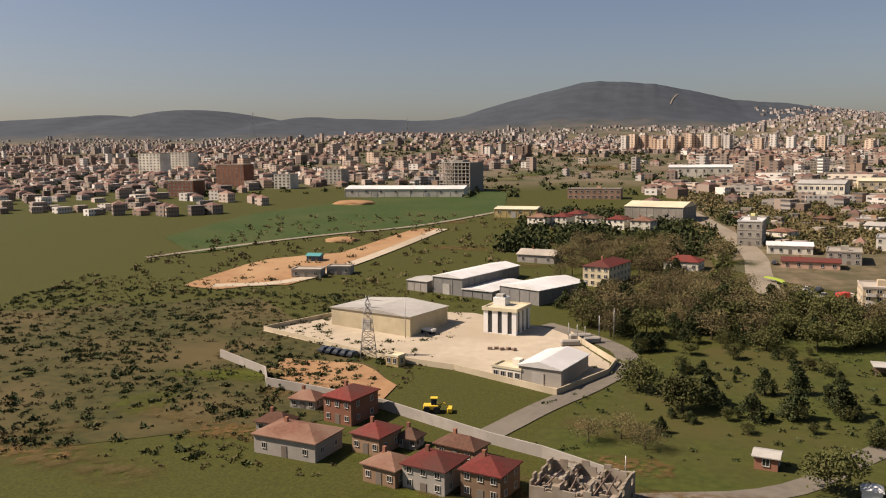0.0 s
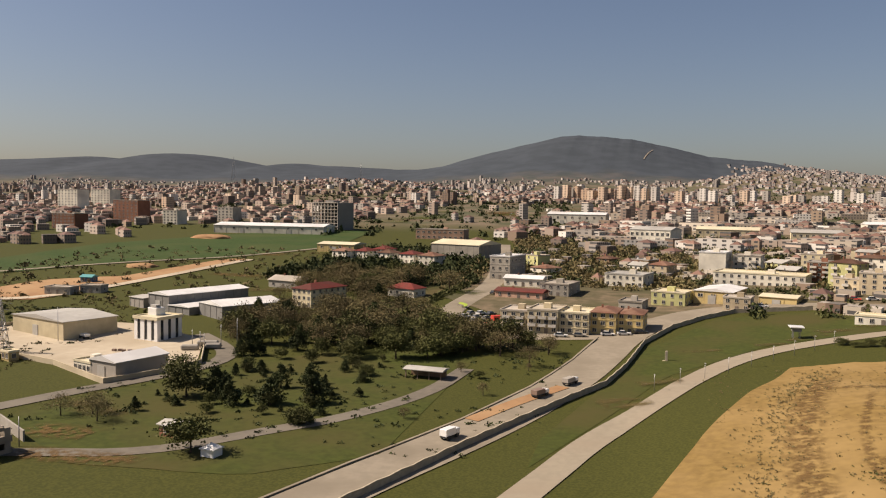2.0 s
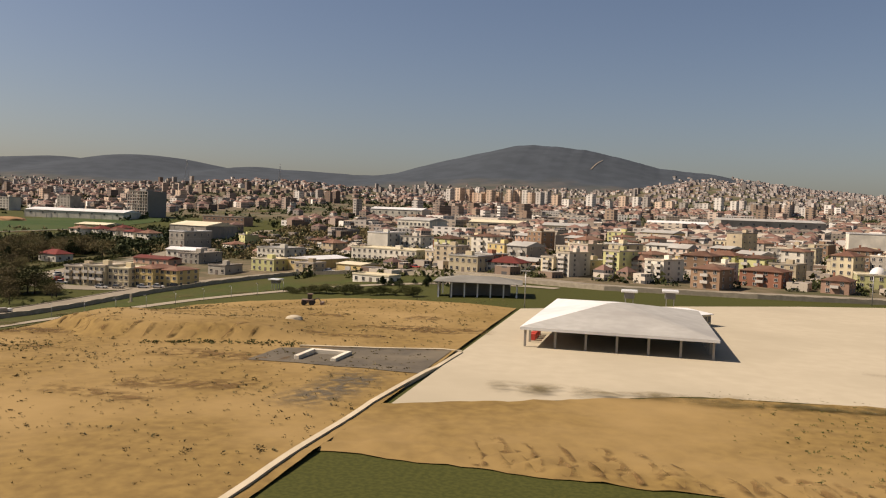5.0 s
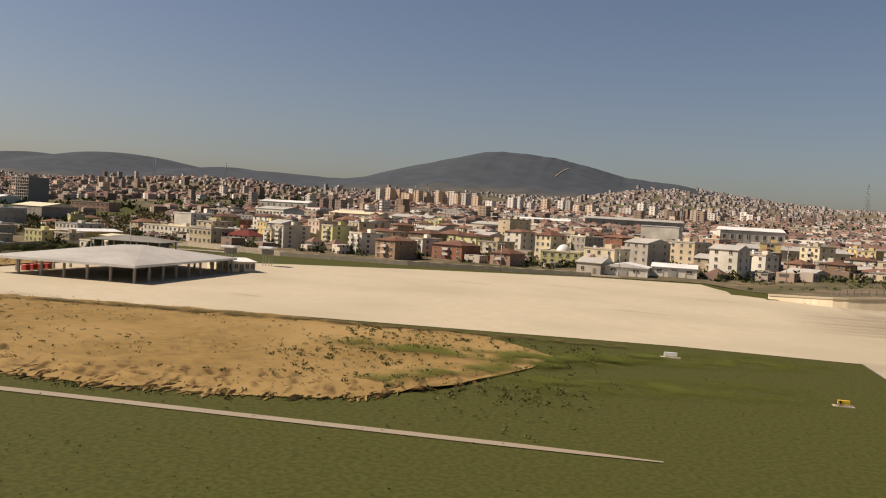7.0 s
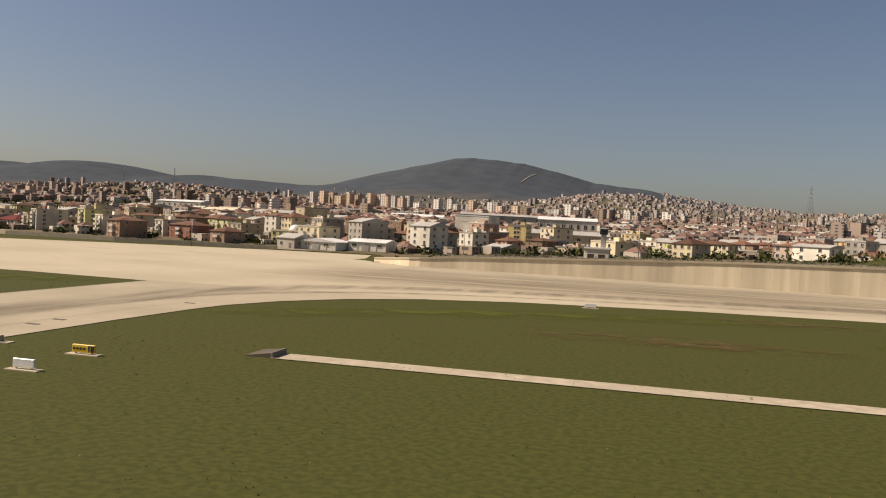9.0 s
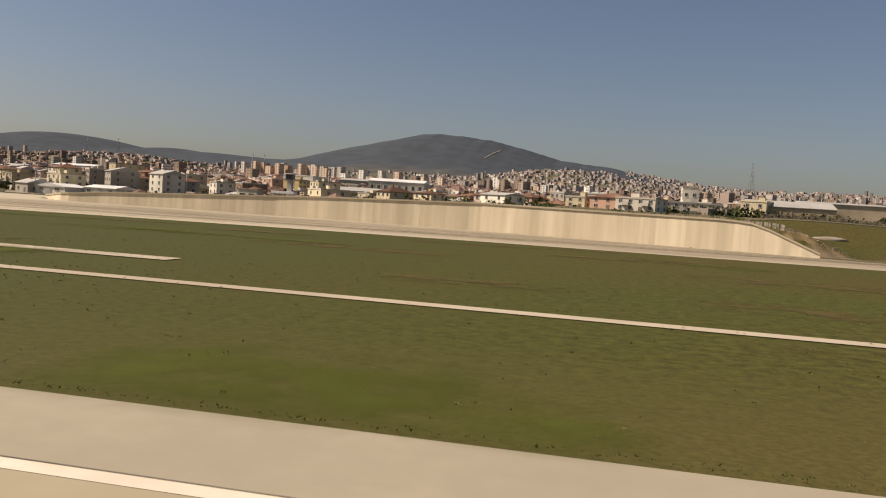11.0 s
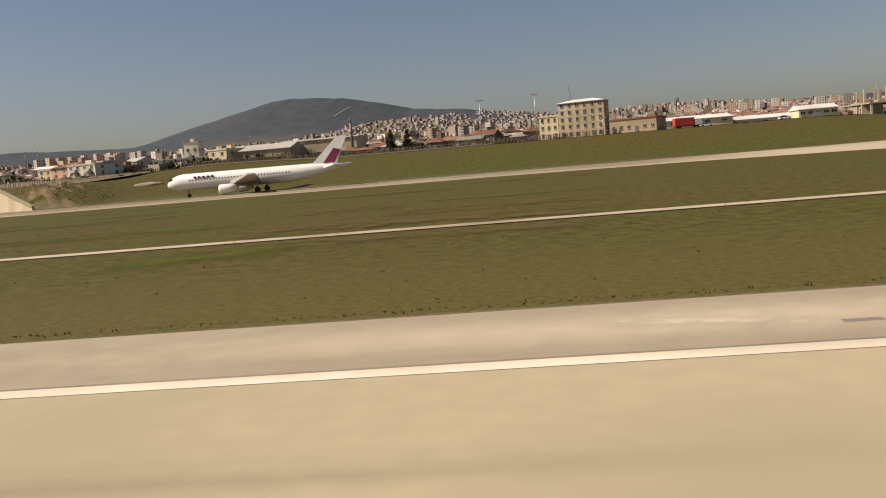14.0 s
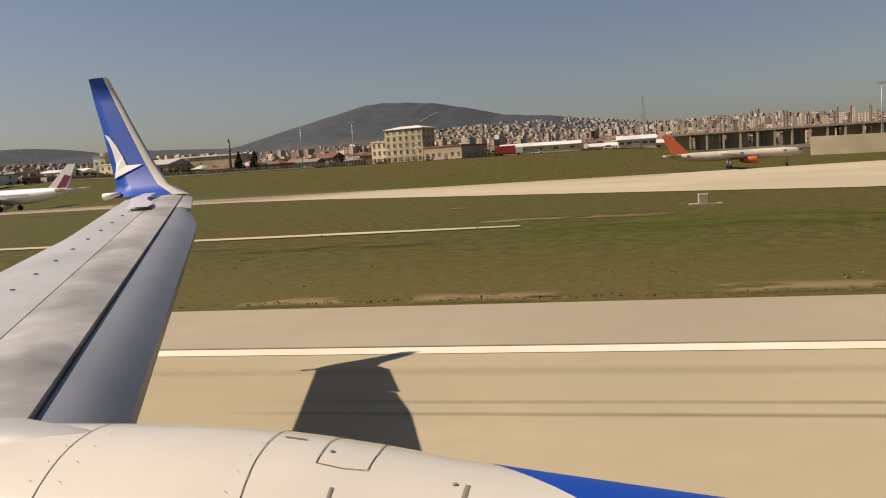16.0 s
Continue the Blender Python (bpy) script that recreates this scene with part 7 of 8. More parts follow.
def sign(x, y, w, h, label, face, letter=None, flip=False):
    root = thing("airfield_sign", pose(x, y, 0), label, "sign", "airfield signs")
    box("panel", (0, w, -0.08, 0.08, 0.15, 0.15 + h), M[face], root, bevel=0.02)
    for i in (0.15, 0.85):
        box("leg", (w * i - 0.04, w * i + 0.04, -0.04, 0.04, -0.1, 0.15), M["steel"], root)
    box("footing", (-0.3, w + 0.3, -0.3, 0.3, -0.1, 0.06), M["apron"], root)
    if letter:
        k = w * 0.72 if flip else 0.02
        box("dark_panel", (k, k + w * 0.26, -0.1, -0.08, 0.18, 0.12 + h), M["black"], root)
        cu = bpy.data.curves.new("letter", "FONT")
        cu.body = letter
        cu.size = h * 0.9
        cu.extrude = 0.005
        cu.materials.append(M["sign_yellow"])
        t = new("letter", cu)
        t.parent = root
        t.matrix_local = pose(k + w * 0.07, -0.11, 0.22, 90, 0, 0)
        for i in range(4):
            q = (0.05 if flip else 0.34) + i * 0.15
            box("bar", (w * q, w * (q + 0.09), -0.1, -0.08, 0.3, h), M["black"], root)


sign(278.9, 39.7, 1.4, 0.42, "yellow taxiway sign with a black panel in the grass", "sign_yellow", "J")
sign(311.7, 40.1, 1.4, 0.42, "yellow taxiway sign with a black panel in the grass", "sign_yellow", "J", True)
sign(280.0, 63.2, 0.8, 0.3, "small yellow taxiway sign in the grass", "sign_yellow", "J")
sign(279.6, 34.4, 1.1, 0.4, "blank white back of a sign in the grass", "white")
sign(312.2, 35.0, 1.2, 0.42, "blank white back of a sign in the grass", "white")
sign(336.7, 91.8, 1.2, 0.4, "low white marker board at the taxiway edge", "white")
sign(268.6, 79.0, 1.2, 0.35, "low white marker board at the apron edge", "white")
for x, y, h in ((598.2, 44.4, 0.55), (80.2, 162.7, 1.9), (286.6, 40.6, 0.5), (305.7, 41.5, 0.4)):
    root = thing("marker_box", pose(x, y, height(x, y)), "small pale grey equipment box on a concrete footing", "equipment box", "marker boxes")
    box("body", (-0.25, 0.25, -0.2, 0.2, 0.05, h), M["perimeter"], root, bevel=0.03)
    box("footing", (-0.7, 0.9, -0.3, 0.3, -0.1, 0.06), M["apron"], root)


def headwall():
    root = thing("channel_headwall", pose(319.0, 45.2, 0), "dark concrete inlet at the end of the channel", "culvert")
    V = [(0.9, -0.8, -0.1), (2.5, -0.8, -0.1), (2.5, 0.9, -0.1), (0.9, 1.6, -0.1), (0.9, -0.8, 0.06), (2.5, -0.8, 0.30), (2.5, 0.9, 0.34), (0.9, 1.6, 0.08)]
    raw("apron_slab", V, box_data(0, 1, 0, 1, 0, 1)[1], M["tar"], root)
    box("lip", (2.5, 2.65, -0.9, 1.0, -0.1, 0.36), M["fence"], root, bevel=0.03)


headwall()


def drain_cover(x, y, z=0.0):
    root = thing("drain_cover", pose(x, y, z), "dark-rimmed rectangular drain cover set in the shoulder", "drain cover", "drain covers")
    w, d = 0.47, 0.2
    for b in ((-w, w, -d, -d + 0.03), (-w, w, d - 0.03, d), (-w, -w + 0.03, -d + 0.03, d - 0.03), (w - 0.03, w, -d + 0.03, d - 0.03)):
        box("rim", (*b, 0.0, 0.024), M["fence"], root)
    for i in range(4):
        y_ = -d * 0.5 + i * d * 0.26
        box("bar", (-w * (0.62 - 0.05 * (i % 2)), w * (0.58 + 0.06 * (i % 2)), y_, y_ + 0.05, 0.0, 0.03), M["fence"], root)


for x, y in ((430.15, 12.3), (472.6, 12.45), (478.3, 12.4), (487.4, 12.2), (511, 12.4), (530, 12.3), (541.5, 12.4), (548.1, 12.1), (555.3, 12.5), (601, 12.4)):
    drain_cover(x, y)

# tyre marks, joints and painted lines on the concrete
stain("dusty_shoulder", [(512, 12.95), (540, 12.95), (578, 12.95)], 4.3, M["stain_dust"], "pale dust spread over the runway shoulder", 0.029, cols=8, ends=0.15)
drape("slab_crack", [(486.98, 7.5), (487.28, 11.05)], [(486.98, 7.62), (487.28, 11.17)], M["rubber"], "thin diagonal crack across the runway", 0.03, 0.2, 1, category="crack")
for x0, x1 in ((476, 517), (575.5, 590)):
    stain("pale_band", [(x0, 7.1), (x1, 7.05)], 0.75, M["stain_band"], "paler band of worn paint along the runway", 0.027, cols=6, ends=0.1)
drape("tyre_line", [(475, 7.38), (500, 7.36)], [(475, 7.43), (500, 7.40)], M["tyre"], "dark tyre line along the runway", 0.03, 3, 1, category="marking")
drape("tyre_line", [(484, 6.84), (500, 6.84)], [(484, 6.91), (500, 6.89)], M["tyre"], "dark tyre line along the runway", 0.03, 3, 1, category="marking")
for y in (7.9, 8.35):
    stain("tyre_smear", [(590, y), (596, y + 0.03), (604, y)], 0.14, M["stain_line"], "thin dark tyre smear along the runway", 0.034, cols=4)
for a_, b_, w_ in (((508.7, 14.1), (510.4, 10.9), 0.55), ((507.8, 12.3), (508.6, 11.0), 0.5), ((507.2, 12.0), (507.5, 11.2), 0.3), ((541.9, 12.9), (544.0, 11.6), 0.9), ((526.0, 13.4), (529.5, 12.4), 0.9)):
    stain("paint_smear", [a_, b_], w_, M["stain_chalk"], "pale smear of old paint across the shoulder", 0.036, cols=6)
drape("shoulder_seam", [(184, 11.19), (1000, 11.19)], [(184, 11.235), (1000, 11.235)], M["fence"], "dark seam beside the edge stripe", 0.03, 8, 1, wobble=0.03, category="joint")
for y in (34.0, 34.5, 40.8, 41.3):
    for i in range(1 if y in (34.0, 41.3) else 9):
        x0, x1 = (293.3, 301.2) if y in (34.0, 41.3) else (293.3 + i * 0.9, 293.8 + i * 0.9)
        drape("hold_line", [(x0, y), (x1, y + 0.15 * (x1 - 293) / 8)], [(x0, y + 0.12), (x1, y + 0.12 + 0.15 * (x1 - 293) / 8)], M["yellow_line"], "faded yellow holding line on the taxiway", 0.078, 1.2, 1, category="marking")
V, F = ribbon([(300.6, 15.2), (301.0, 29.7), (301.3, 44.7), (301.7, 61), (302.8, 68)], 0.05, 0.076)
tagged(raw("taxiway_seam", V, F, M["fence"]), "dark seam along the taxiway shoulder", "joint", kind="structure")
V, F = ribbon([(286.52, 41), (286.65, 55), (286.95, 86.5)], 0.06, 0.076)
tagged(raw("taxiway_edge", V, F, M["fence"]), "dark worn edge of the taxiway concrete", "joint", kind="structure")
for x, y in ((302.1, 51.5), (302.3, 48.6), (302.5, 41.7), (304.2, 41.6), (302.0, 33.4), (301.8, 30.6), (303.2, 67.4), (287.0, 41.1)):
    drain_cover(x, y, 0.045)


# ---- parked and taxiing aircraft ----
def lathe(name, stations, material, parent, label="", seg=20, cut=None):
    """Rings (x, radius, z) joined into a skin."""
    V, F = [], []
    for x, r, z in stations:
        V += [(x, r * math.cos(2 * math.pi * i / seg), z + r * math.sin(2 * math.pi * i / seg)) for i in range(seg)]
    for j in range(len(stations) - 1):
        F += [(j * seg + i, j * seg + (i + 1) % seg, (j + 1) * seg + (i + 1) % seg, (j + 1) * seg + i) for i in range(seg)]
    F += [tuple(range(seg))[::-1], tuple((len(stations) - 1) * seg + i for i in range(seg))]
    return raw(name, V, F, material, parent, label, True)


def plate(name, outline, thick, material, parent, label="", axis="z"):
    """A tapered flying surface from (x, y, z, half-thickness) corners."""
    V = [(x, y, z + t) if axis == "z" else (x, y + t, z) for x, y, z, t in outline] + [(x, y, z - t) if axis == "z" else (x, y - t, z) for x, y, z, t in outline]
    n = len(outline)
    F = [tuple(range(n)), tuple(range(2 * n - 1, n - 1, -1))] + [(i, i + n, (i + 1) % n + n, (i + 1) % n) for i in range(n)]
    return raw(name, V, F, material, parent, label)


def airliner(x, y, z, ang, length, label, tail, engine, title=None, skin="white", stand=0.0):
    """Nose at the origin, tail towards +x."""
    L = length
    root = thing("airliner", pose(x, y, z, 0, 0, ang), label, "aircraft")
    R = L * (0.036 if stand else 0.0445)
    zc = L * 0.082 + stand
    lathe("fuselage", [(0, 0.02 * R, zc - 0.25 * R), (0.006 * L, 0.3 * R, zc - 0.22 * R), (0.025 * L, 0.62 * R, zc - 0.12 * R), (0.055 * L, 0.88 * R, zc - 0.04 * R), (0.09 * L, R, zc), (0.4 * L, R, zc), (0.68 * L, R, zc), (0.8 * L, 0.82 * R, zc + 0.16 * R), (0.92 * L, 0.42 * R, zc + 0.42 * R), (1.0 * L, 0.1 * R, zc + 0.6 * R)], M[skin], root)
    plate("tail_fin", [(0.80 * L, 0, zc + 0.8 * R, 0.012 * L), (0.93 * L, 0, zc + 0.75 * R, 0.01 * L), (1.0 * L, 0, zc + 0.175 * L, 0.004 * L), (0.945 * L, 0, zc + 0.175 * L, 0.004 * L)], 0, tail, root, axis="y")
    for s in (-1, 1):
        plate("tailplane", [(0.86 * L, s * 0.3 * R, zc + 0.45 * R, 0.008 * L), (0.94 * L, s * 0.3 * R, zc + 0.45 * R, 0.006 * L), (0.985 * L, s * 0.14 * L, zc + 0.7 * R, 0.003 * L), (0.945 * L, s * 0.14 * L, zc + 0.7 * R, 0.003 * L)], 0, M[skin], root)
        plate("wing", [(0.36 * L, s * 0.8 * R, zc - 0.5 * R, 0.012 * L), (0.53 * L, s * 0.8 * R, zc - 0.55 * R, 0.008 * L), (0.615 * L, s * 0.40 * L, zc + 0.35 * R, 0.003 * L), (0.575 * L, s * 0.40 * L, zc + 0.35 * R, 0.003 * L)], 0, M["greyroof"], root)
        o_ = lathe("engine", [(0.335 * L, 0.024 * L, zc - 1.15 * R), (0.345 * L, 0.027 * L, zc - 1.15 * R), (0.39 * L, 0.026 * L, zc - 1.12 * R), (0.43 * L, 0.015 * L, zc - 1.05 * R)], engine, root, seg=14)
        o_.location.y = s * 0.13 * L
        for px in (0.52,):
            tube("main_strut", [(px * L, s * 0.085 * L, zc - 0.7 * R), (px * L, s * 0.085 * L, 0.02 * L)], [0.008 * L, 0.006 * L], M["steel"], root, seg=6)
            bm = bmesh.new()
            bmesh.ops.create_cone(bm, cap_ends=True, segments=14, radius1=0.014 * L, radius2=0.014 * L, depth=0.02 * L, matrix=Matrix.Translation((px * L, s * 0.085 * L, 0.014 * L)) @ Matrix.Rotation(math.pi / 2, 4, "X"))
            part("main_wheel", bm, M["black"], root)
    tube("nose_strut", [(0.115 * L, 0, zc - 0.8 * R), (0.115 * L, 0, 0.015 * L)], [0.006 * L, 0.005 * L], M["steel"], root, seg=6)
    bm = bmesh.new()
    bmesh.ops.create_cone(bm, cap_ends=True, segments=12, radius1=0.009 * L, radius2=0.009 * L, depth=0.012 * L, matrix=Matrix.Translation((0.115 * L, 0, 0.009 * L)) @ Matrix.Rotation(math.pi / 2, 4, "X"))
    part("nose_wheel", bm, M["black"], root)
    box("cockpit_window", (0.022 * L, 0.045 * L, -0.62 * R, 0.62 * R, zc + 0.28 * R, zc + 0.5 * R), M["glass"], root)
    me = bpy.data.meshes.new("cabin_window")
    v, f = box_data(-0.0022 * L, 0.0022 * L, -R * 1.012, R * 1.012, zc + 0.12 * R, zc + 0.3 * R)
    me.from_pydata(v, [], f)
    me.materials.append(M["glass"])
    if stand:
        for px in (0.12, 0.42, 0.80):
            box("cabin_door", (px * L, px * L + 0.022 * L, R * 0.80, R * 0.98, zc - 0.1 * R, zc + 0.5 * R), M["door"], root)
    for i in range(0 if stand else 34):
        o_ = new("cabin_window", me)
        o_.parent = root
        o_.location.x = (0.14 + i * 0.0165) * L
    if title:
        plate("fin_emblem", [(0.865 * L, 0, zc + 0.9 * R, 0.0135 * L), (0.925 * L, 0, zc + 0.9 * R, 0.0135 * L), (0.962 * L, 0, zc + 0.105 * L, 0.0095 * L), (0.925 * L, 0, zc + 0.115 * L, 0.0095 * L)], 0, title, root, axis="y")
        for i in range(5):
            cx = (0.165 + i * 0.024) * L
            box("title_bar", (cx, cx + 0.013 * L, -R * 1.0, -R * 0.86, zc + 0.38 * R, zc + 0.62 * R), title, root)
    return root


airliner(468.8, 130.6, 0.06, 0, 30.0, "white airliner with a maroon emblem on its pale tail, taxiing", M["white"], M["white"], M["maroon"])
airliner(620.2, 135.0, 0.06, 180, 20.6, "old grimy cream airliner with an orange tail, parked", M["faded_orange"], M["faded_orange"], skin="aged_white", stand=0.42)


def construction():
    x0, y0 = 604, 196
    root = thing("concrete_frame_building", pose(x0, y0, height(625, 200) + 0.9, 0, 0, -3), "unfinished concrete building with open decks and bare columns", "building")
    W = 66
    box("deck", (0, W, 0, 26, 3.45, 3.8), M["greyconc"], root)
    box("ground_slab", (0, W, 0, 26, -1.9, 0.0), M["greyconc"], root)
    for i in range(11):
        box("back_wall", (i * 6.0, i * 6.0 + 4.6, 5, 5.4, 0.0, 3.45), M["wallconc"], root)
    me = bpy.data.meshes.new("column")
    v, f = box_data(-0.2, 0.2, -0.2, 0.2, 0.0, 3.45)
    me.from_pydata(v, [], f)
    me.materials.append(M["wallconc"])
    for i in range(19):
        for j in range(2):
            o_ = new("column", me)
            o_.parent = root
            o_.location = (0.5 + i * 3.55, 0.3 + j * 9, 0)
        if i % 2:
            box("infill_wall", (1.6 + i * 3.55, 2.5 + i * 3.55, 3.5, 3.8, 0, 3.45), M["greywall"], root)
    r = random.Random(4)
    for i in range(130):
        x, y, h = 0.6 + i * 0.5 + r.uniform(-0.2, 0.2), r.choice((0.6, 6.6, 12.6, 20)), r.uniform(2.4, 4.2)
        w_ = r.choice((0.08, 0.1, 0.12, 0.16, 0.16, 0.42))
        if r.random() < 0.25 + 0.35 * (i > 70):
            continue
        box("upper_column", (x - w_, x + w_, y - 0.16, y + 0.16, 3.8, 3.8 + h * (0.7 if w_ > 0.4 else 1)), M[r.choice(("greyconc", "wallconc", "wallconc", "rust"))], root)


construction()
for (x, y, w, d, h, lab) in ((560, 226, 22, 12, 2.4, "long white hall with a pale curved roof"), (584, 232, 26, 12, 2.8, "white hall with a pale sheet roof"), (592, 206, 9, 6, 2.6, "white site office with a row of windows")):
    shed("white_hall", lab, x, y, w, d, h, 2, "cream", "metalroof", 1.0, "gable_x", 1, 5, "hall", False, "white halls")
wall_run("wall_plinth", [(626.5, 162), (640, 159), (760, 157)], 3.3, 0.5, M["wallconc"], "plain concrete wall beside the apron")


# ---- the aircraft wing on the runway ----
def wing_thing():
    size, eye = 0.9, Vector((594.59, -0.34, 2.55))
    root = thing("airliner_wing", Matrix.Translation(eye) @ Matrix.Scale(size, 4) @ Matrix.Translation(-eye), "grey swept aircraft wing with a blue winglet and white engine", "aircraft wing")
    grey = mat("wing_grey", (0.38, 0.38, 0.375), (0.35, 0.35, 0.345), 0.4, 5.0, 0.9, (0.30, 0.30, 0.297), 0, 0.1)
    alu = mat("worn_aluminium", (0.42, 0.405, 0.375), (0.35, 0.335, 0.31), 0.42, 9.0, 1.6, (0.19, 0.18, 0.17), 0, 0.15)
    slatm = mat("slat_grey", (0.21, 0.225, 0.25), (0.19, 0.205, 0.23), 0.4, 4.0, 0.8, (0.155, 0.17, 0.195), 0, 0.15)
    white = plain("nacelle_white", (0.56, 0.525, 0.45), 0.26, 0, 0.4)
    blue = plain("livery_blue", (0.004, 0.052, 0.33), 0.5)
    blue.node_tree.nodes["Principled BSDF"].inputs["Specular IOR Level"].default_value = 0.25
    top = lambda y: 2.44 - 0.105 * (10.5 - y)
    # chordwise lines x(y): trailing edge, panel line, slat gap, leading edge
    te = lambda y: lerp_table(y, (1.2, 3.4, 7.5, 10.5), (590.0, 589.9, 588.65, 587.42))
    l1 = lambda y: 587.96 + (10.6 - y) * 0.445
    l2 = lambda y: 588.36 + (10.5 - y) * 0.470
    le = lambda y: lerp_table(y, (1.2, 2.5, 8.4, 9.4, 10.5), (593.35, 592.5, 589.7, 589.08, 588.5))

    def skin(name, xa, xb, za, zb, material, rows=30, cols=5, bulge=0.0, y0=1.2, y1=10.5, thick=0.14, label=""):
        V, F = [], []
        for j in range(rows + 1):
            y = y0 + (y1 - y0) * j / rows
            k = 1 - 0.65 * (y - 1.2) / 9.3
            for i in range(cols + 1):
                s = i / cols
                V.append((xa(y) + (xb(y) - xa(y)) * s, y, top(y) + (za + (zb - za) * s) * k + bulge * k * math.sin(math.pi * s)))
        n = len(V)
        V += [(x, y, z - thick * (1 - 0.6 * (y - 1.2) / 9.3)) for x, y, z in V]
        V += V[:]
        q = cols + 1
        for j in range(rows):
            for i in range(cols):
                F.append((j * q + i, (j + 1) * q + i, (j + 1) * q + i + 1, j * q + i + 1)[::-1])
                F.append((n + j * q + i, n + (j + 1) * q + i, n + (j + 1) * q + i + 1, n + j * q + i + 1))
        for j in range(rows):
            for i in (0, cols):
                f = tuple(2 * n + w for w in (j * q + i, (j + 1) * q + i, n + (j + 1) * q + i, n + j * q + i))
                F.append(f if i == 0 else f[::-1])
        for i in range(cols):
            F.append(tuple(2 * n + w for w in (i, i + 1, n + i + 1, n + i))[::-1])
            F.append(tuple(2 * n + w for w in (rows * q + i, rows * q + i + 1, n + rows * q + i + 1, n + rows * q + i)))
        return raw(name, V, F, material, root, label, True)

    skin("wing_box", te, lambda y: l1(y) - 0.012, -0.10, 0.02, grey, bulge=0.04)
    skin("leading_band", l1, lambda y: l2(y) - 0.015, 0.02, -0.02, alu, bulge=0.035, cols=6, label="stained bare-metal leading band")
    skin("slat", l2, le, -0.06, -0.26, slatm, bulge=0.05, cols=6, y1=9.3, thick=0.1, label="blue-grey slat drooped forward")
    skin("tip_edge", l2, le, -0.05, -0.12, alu, bulge=0.02, cols=3, y0=9.32, y1=10.5, thick=0.08)
    # white paint patch at the tip
    V, F = [], []
    for j in range(7):
        y = 8.9 + 1.5 * j / 6
        for s_ in (0.0, 0.25, 0.5, 0.75, 1.0):
            x = l1(y) - 0.30 + 0.06 * math.sin(j * 1.3) + (0.36 - 0.03 * j) * s_
            V.append((x, y, top(y) + 0.06))
    F = [(j * 5 + i, j * 5 + i + 1, j * 5 + i + 6, j * 5 + i + 5) for j in range(6) for i in range(4)]
    raw("tip_paint", V, F, white, root, "white paint patch by the winglet")
    # small vortex tabs in a row
    me = bpy.data.meshes.new("vortex_tab")
    v, f = box_data(-0.018, 0.018, -0.003, 0.003, 0, 0.012)
    me.from_pydata(v, [], f)
    me.materials.append(M["greywall"])
    for i in range(12):
        y = 3.3 + i * 0.52
        o_ = new("vortex_tab", me)
        o_.parent = root
        x = l1(y) - 0.42 * (1 - 0.05 * i)
        o_.matrix_local = pose(x, y, top(y) + 0.03 * (1 - 0.65 * (y - 1.2) / 9.3), 0, 0, 20)
    # winglet: sections from root to tip: trailing x, leading x, y, z
    sec = [(587.22, 588.45, 10.5, 2.44), (587.2, 588.06, 10.66, 2.6), (587.06, 587.77, 10.8, 2.92), (586.87, 587.41, 10.95, 3.45), (586.69, 587.13, 11.08, 3.87), (586.54, 586.86, 11.2, 4.27)]
    V, F = [], []
    for a, b, y, z in sec:
        for s, t in ((0, 0.024), (0.3, 0.034), (0.80, 0.036), (0.93, 0.030), (1, 0.0), (0.93, -0.030), (0.80, -0.036), (0.3, -0.035)):
            V.append((a + (b - a) * s, y - t, z + t * 0.3))
    for j in range(5):
        F += [(j * 8 + i, j * 8 + (i + 1) % 8, j * 8 + 8 + (i + 1) % 8, j * 8 + 8 + i) for i in range(8)]
    F += [tuple(range(8)), tuple(40 + i for i in range(7, -1, -1))]
    wl = raw("winglet", V, F, [blue, white], root, "blue winglet with a white leading edge", True)
    for p in wl.data.polygons[:40]:
        if p.index % 8 in (2, 3, 4, 5):
            p.material_index = 1

    def on_winglet(s, k, off=0.05):
        """A point on the winglet's inner face: s along the chord, k up its height."""
        j = min(4, int(k * 5))
        u = k * 5 - j
        A, B = sec[j], sec[j + 1]
        a, b, y, z = (A[i] + (B[i] - A[i]) * u for i in range(4))
        return (a + (b - a) * s, y - off, z + 0.01)

    crescent = [(0.05, 0.476), (0.17, 0.46), (0.28, 0.41), (0.35, 0.345), (0.37, 0.29), (0.74, 0.29), (0.38, 0.235), (0.03, 0.175), (0.09, 0.24), (0.14, 0.30), (0.15, 0.37), (0.12, 0.43)]
    V = [on_winglet(s_, k + 0.10) for s_, k in crescent] + [on_winglet(s_, k + 0.10, 0.035) for s_, k in crescent]
    n = len(crescent)
    F = [(i, (i + 1) % n, n + (i + 1) % n, n + i) for i in range(n)] + [(0, 1, 11), (1, 2, 10, 11), (2, 3, 9, 10), (3, 4, 8, 9), (4, 5, 6), (4, 6, 7, 8)]
    raw("emblem", V, F, M["white"], wl, "white curved emblem")
    tube("tip_light", [(587.1, 10.45, 2.47), (587.35, 10.5, 2.5)], [0.05, 0.03], M["white"], root)
    # engine: a skin of revolution, white to a curved paint line and blue ahead of it
    cy, cz = 2.2, 0.95
    rx, rr = (588.9, 589.5, 590.5, 591.5, 592.3, 593.0, 593.5, 594.0, 594.5, 595.0, 595.5), (0.45, 0.66, 0.72, 0.735, 0.745, 0.748, 0.715, 0.63, 0.57, 0.51, 0.455)

    def smooth_r(x):
        return sum(lerp_table(x + d, rx, rr) for d in (-0.24, -0.12, 0, 0.12, 0.24)) / 5

    def on_engine(x, a, off=0.0):
        r = smooth_r(x) + off
        return (x, cy + r * math.cos(a), cz + r * math.sin(a))

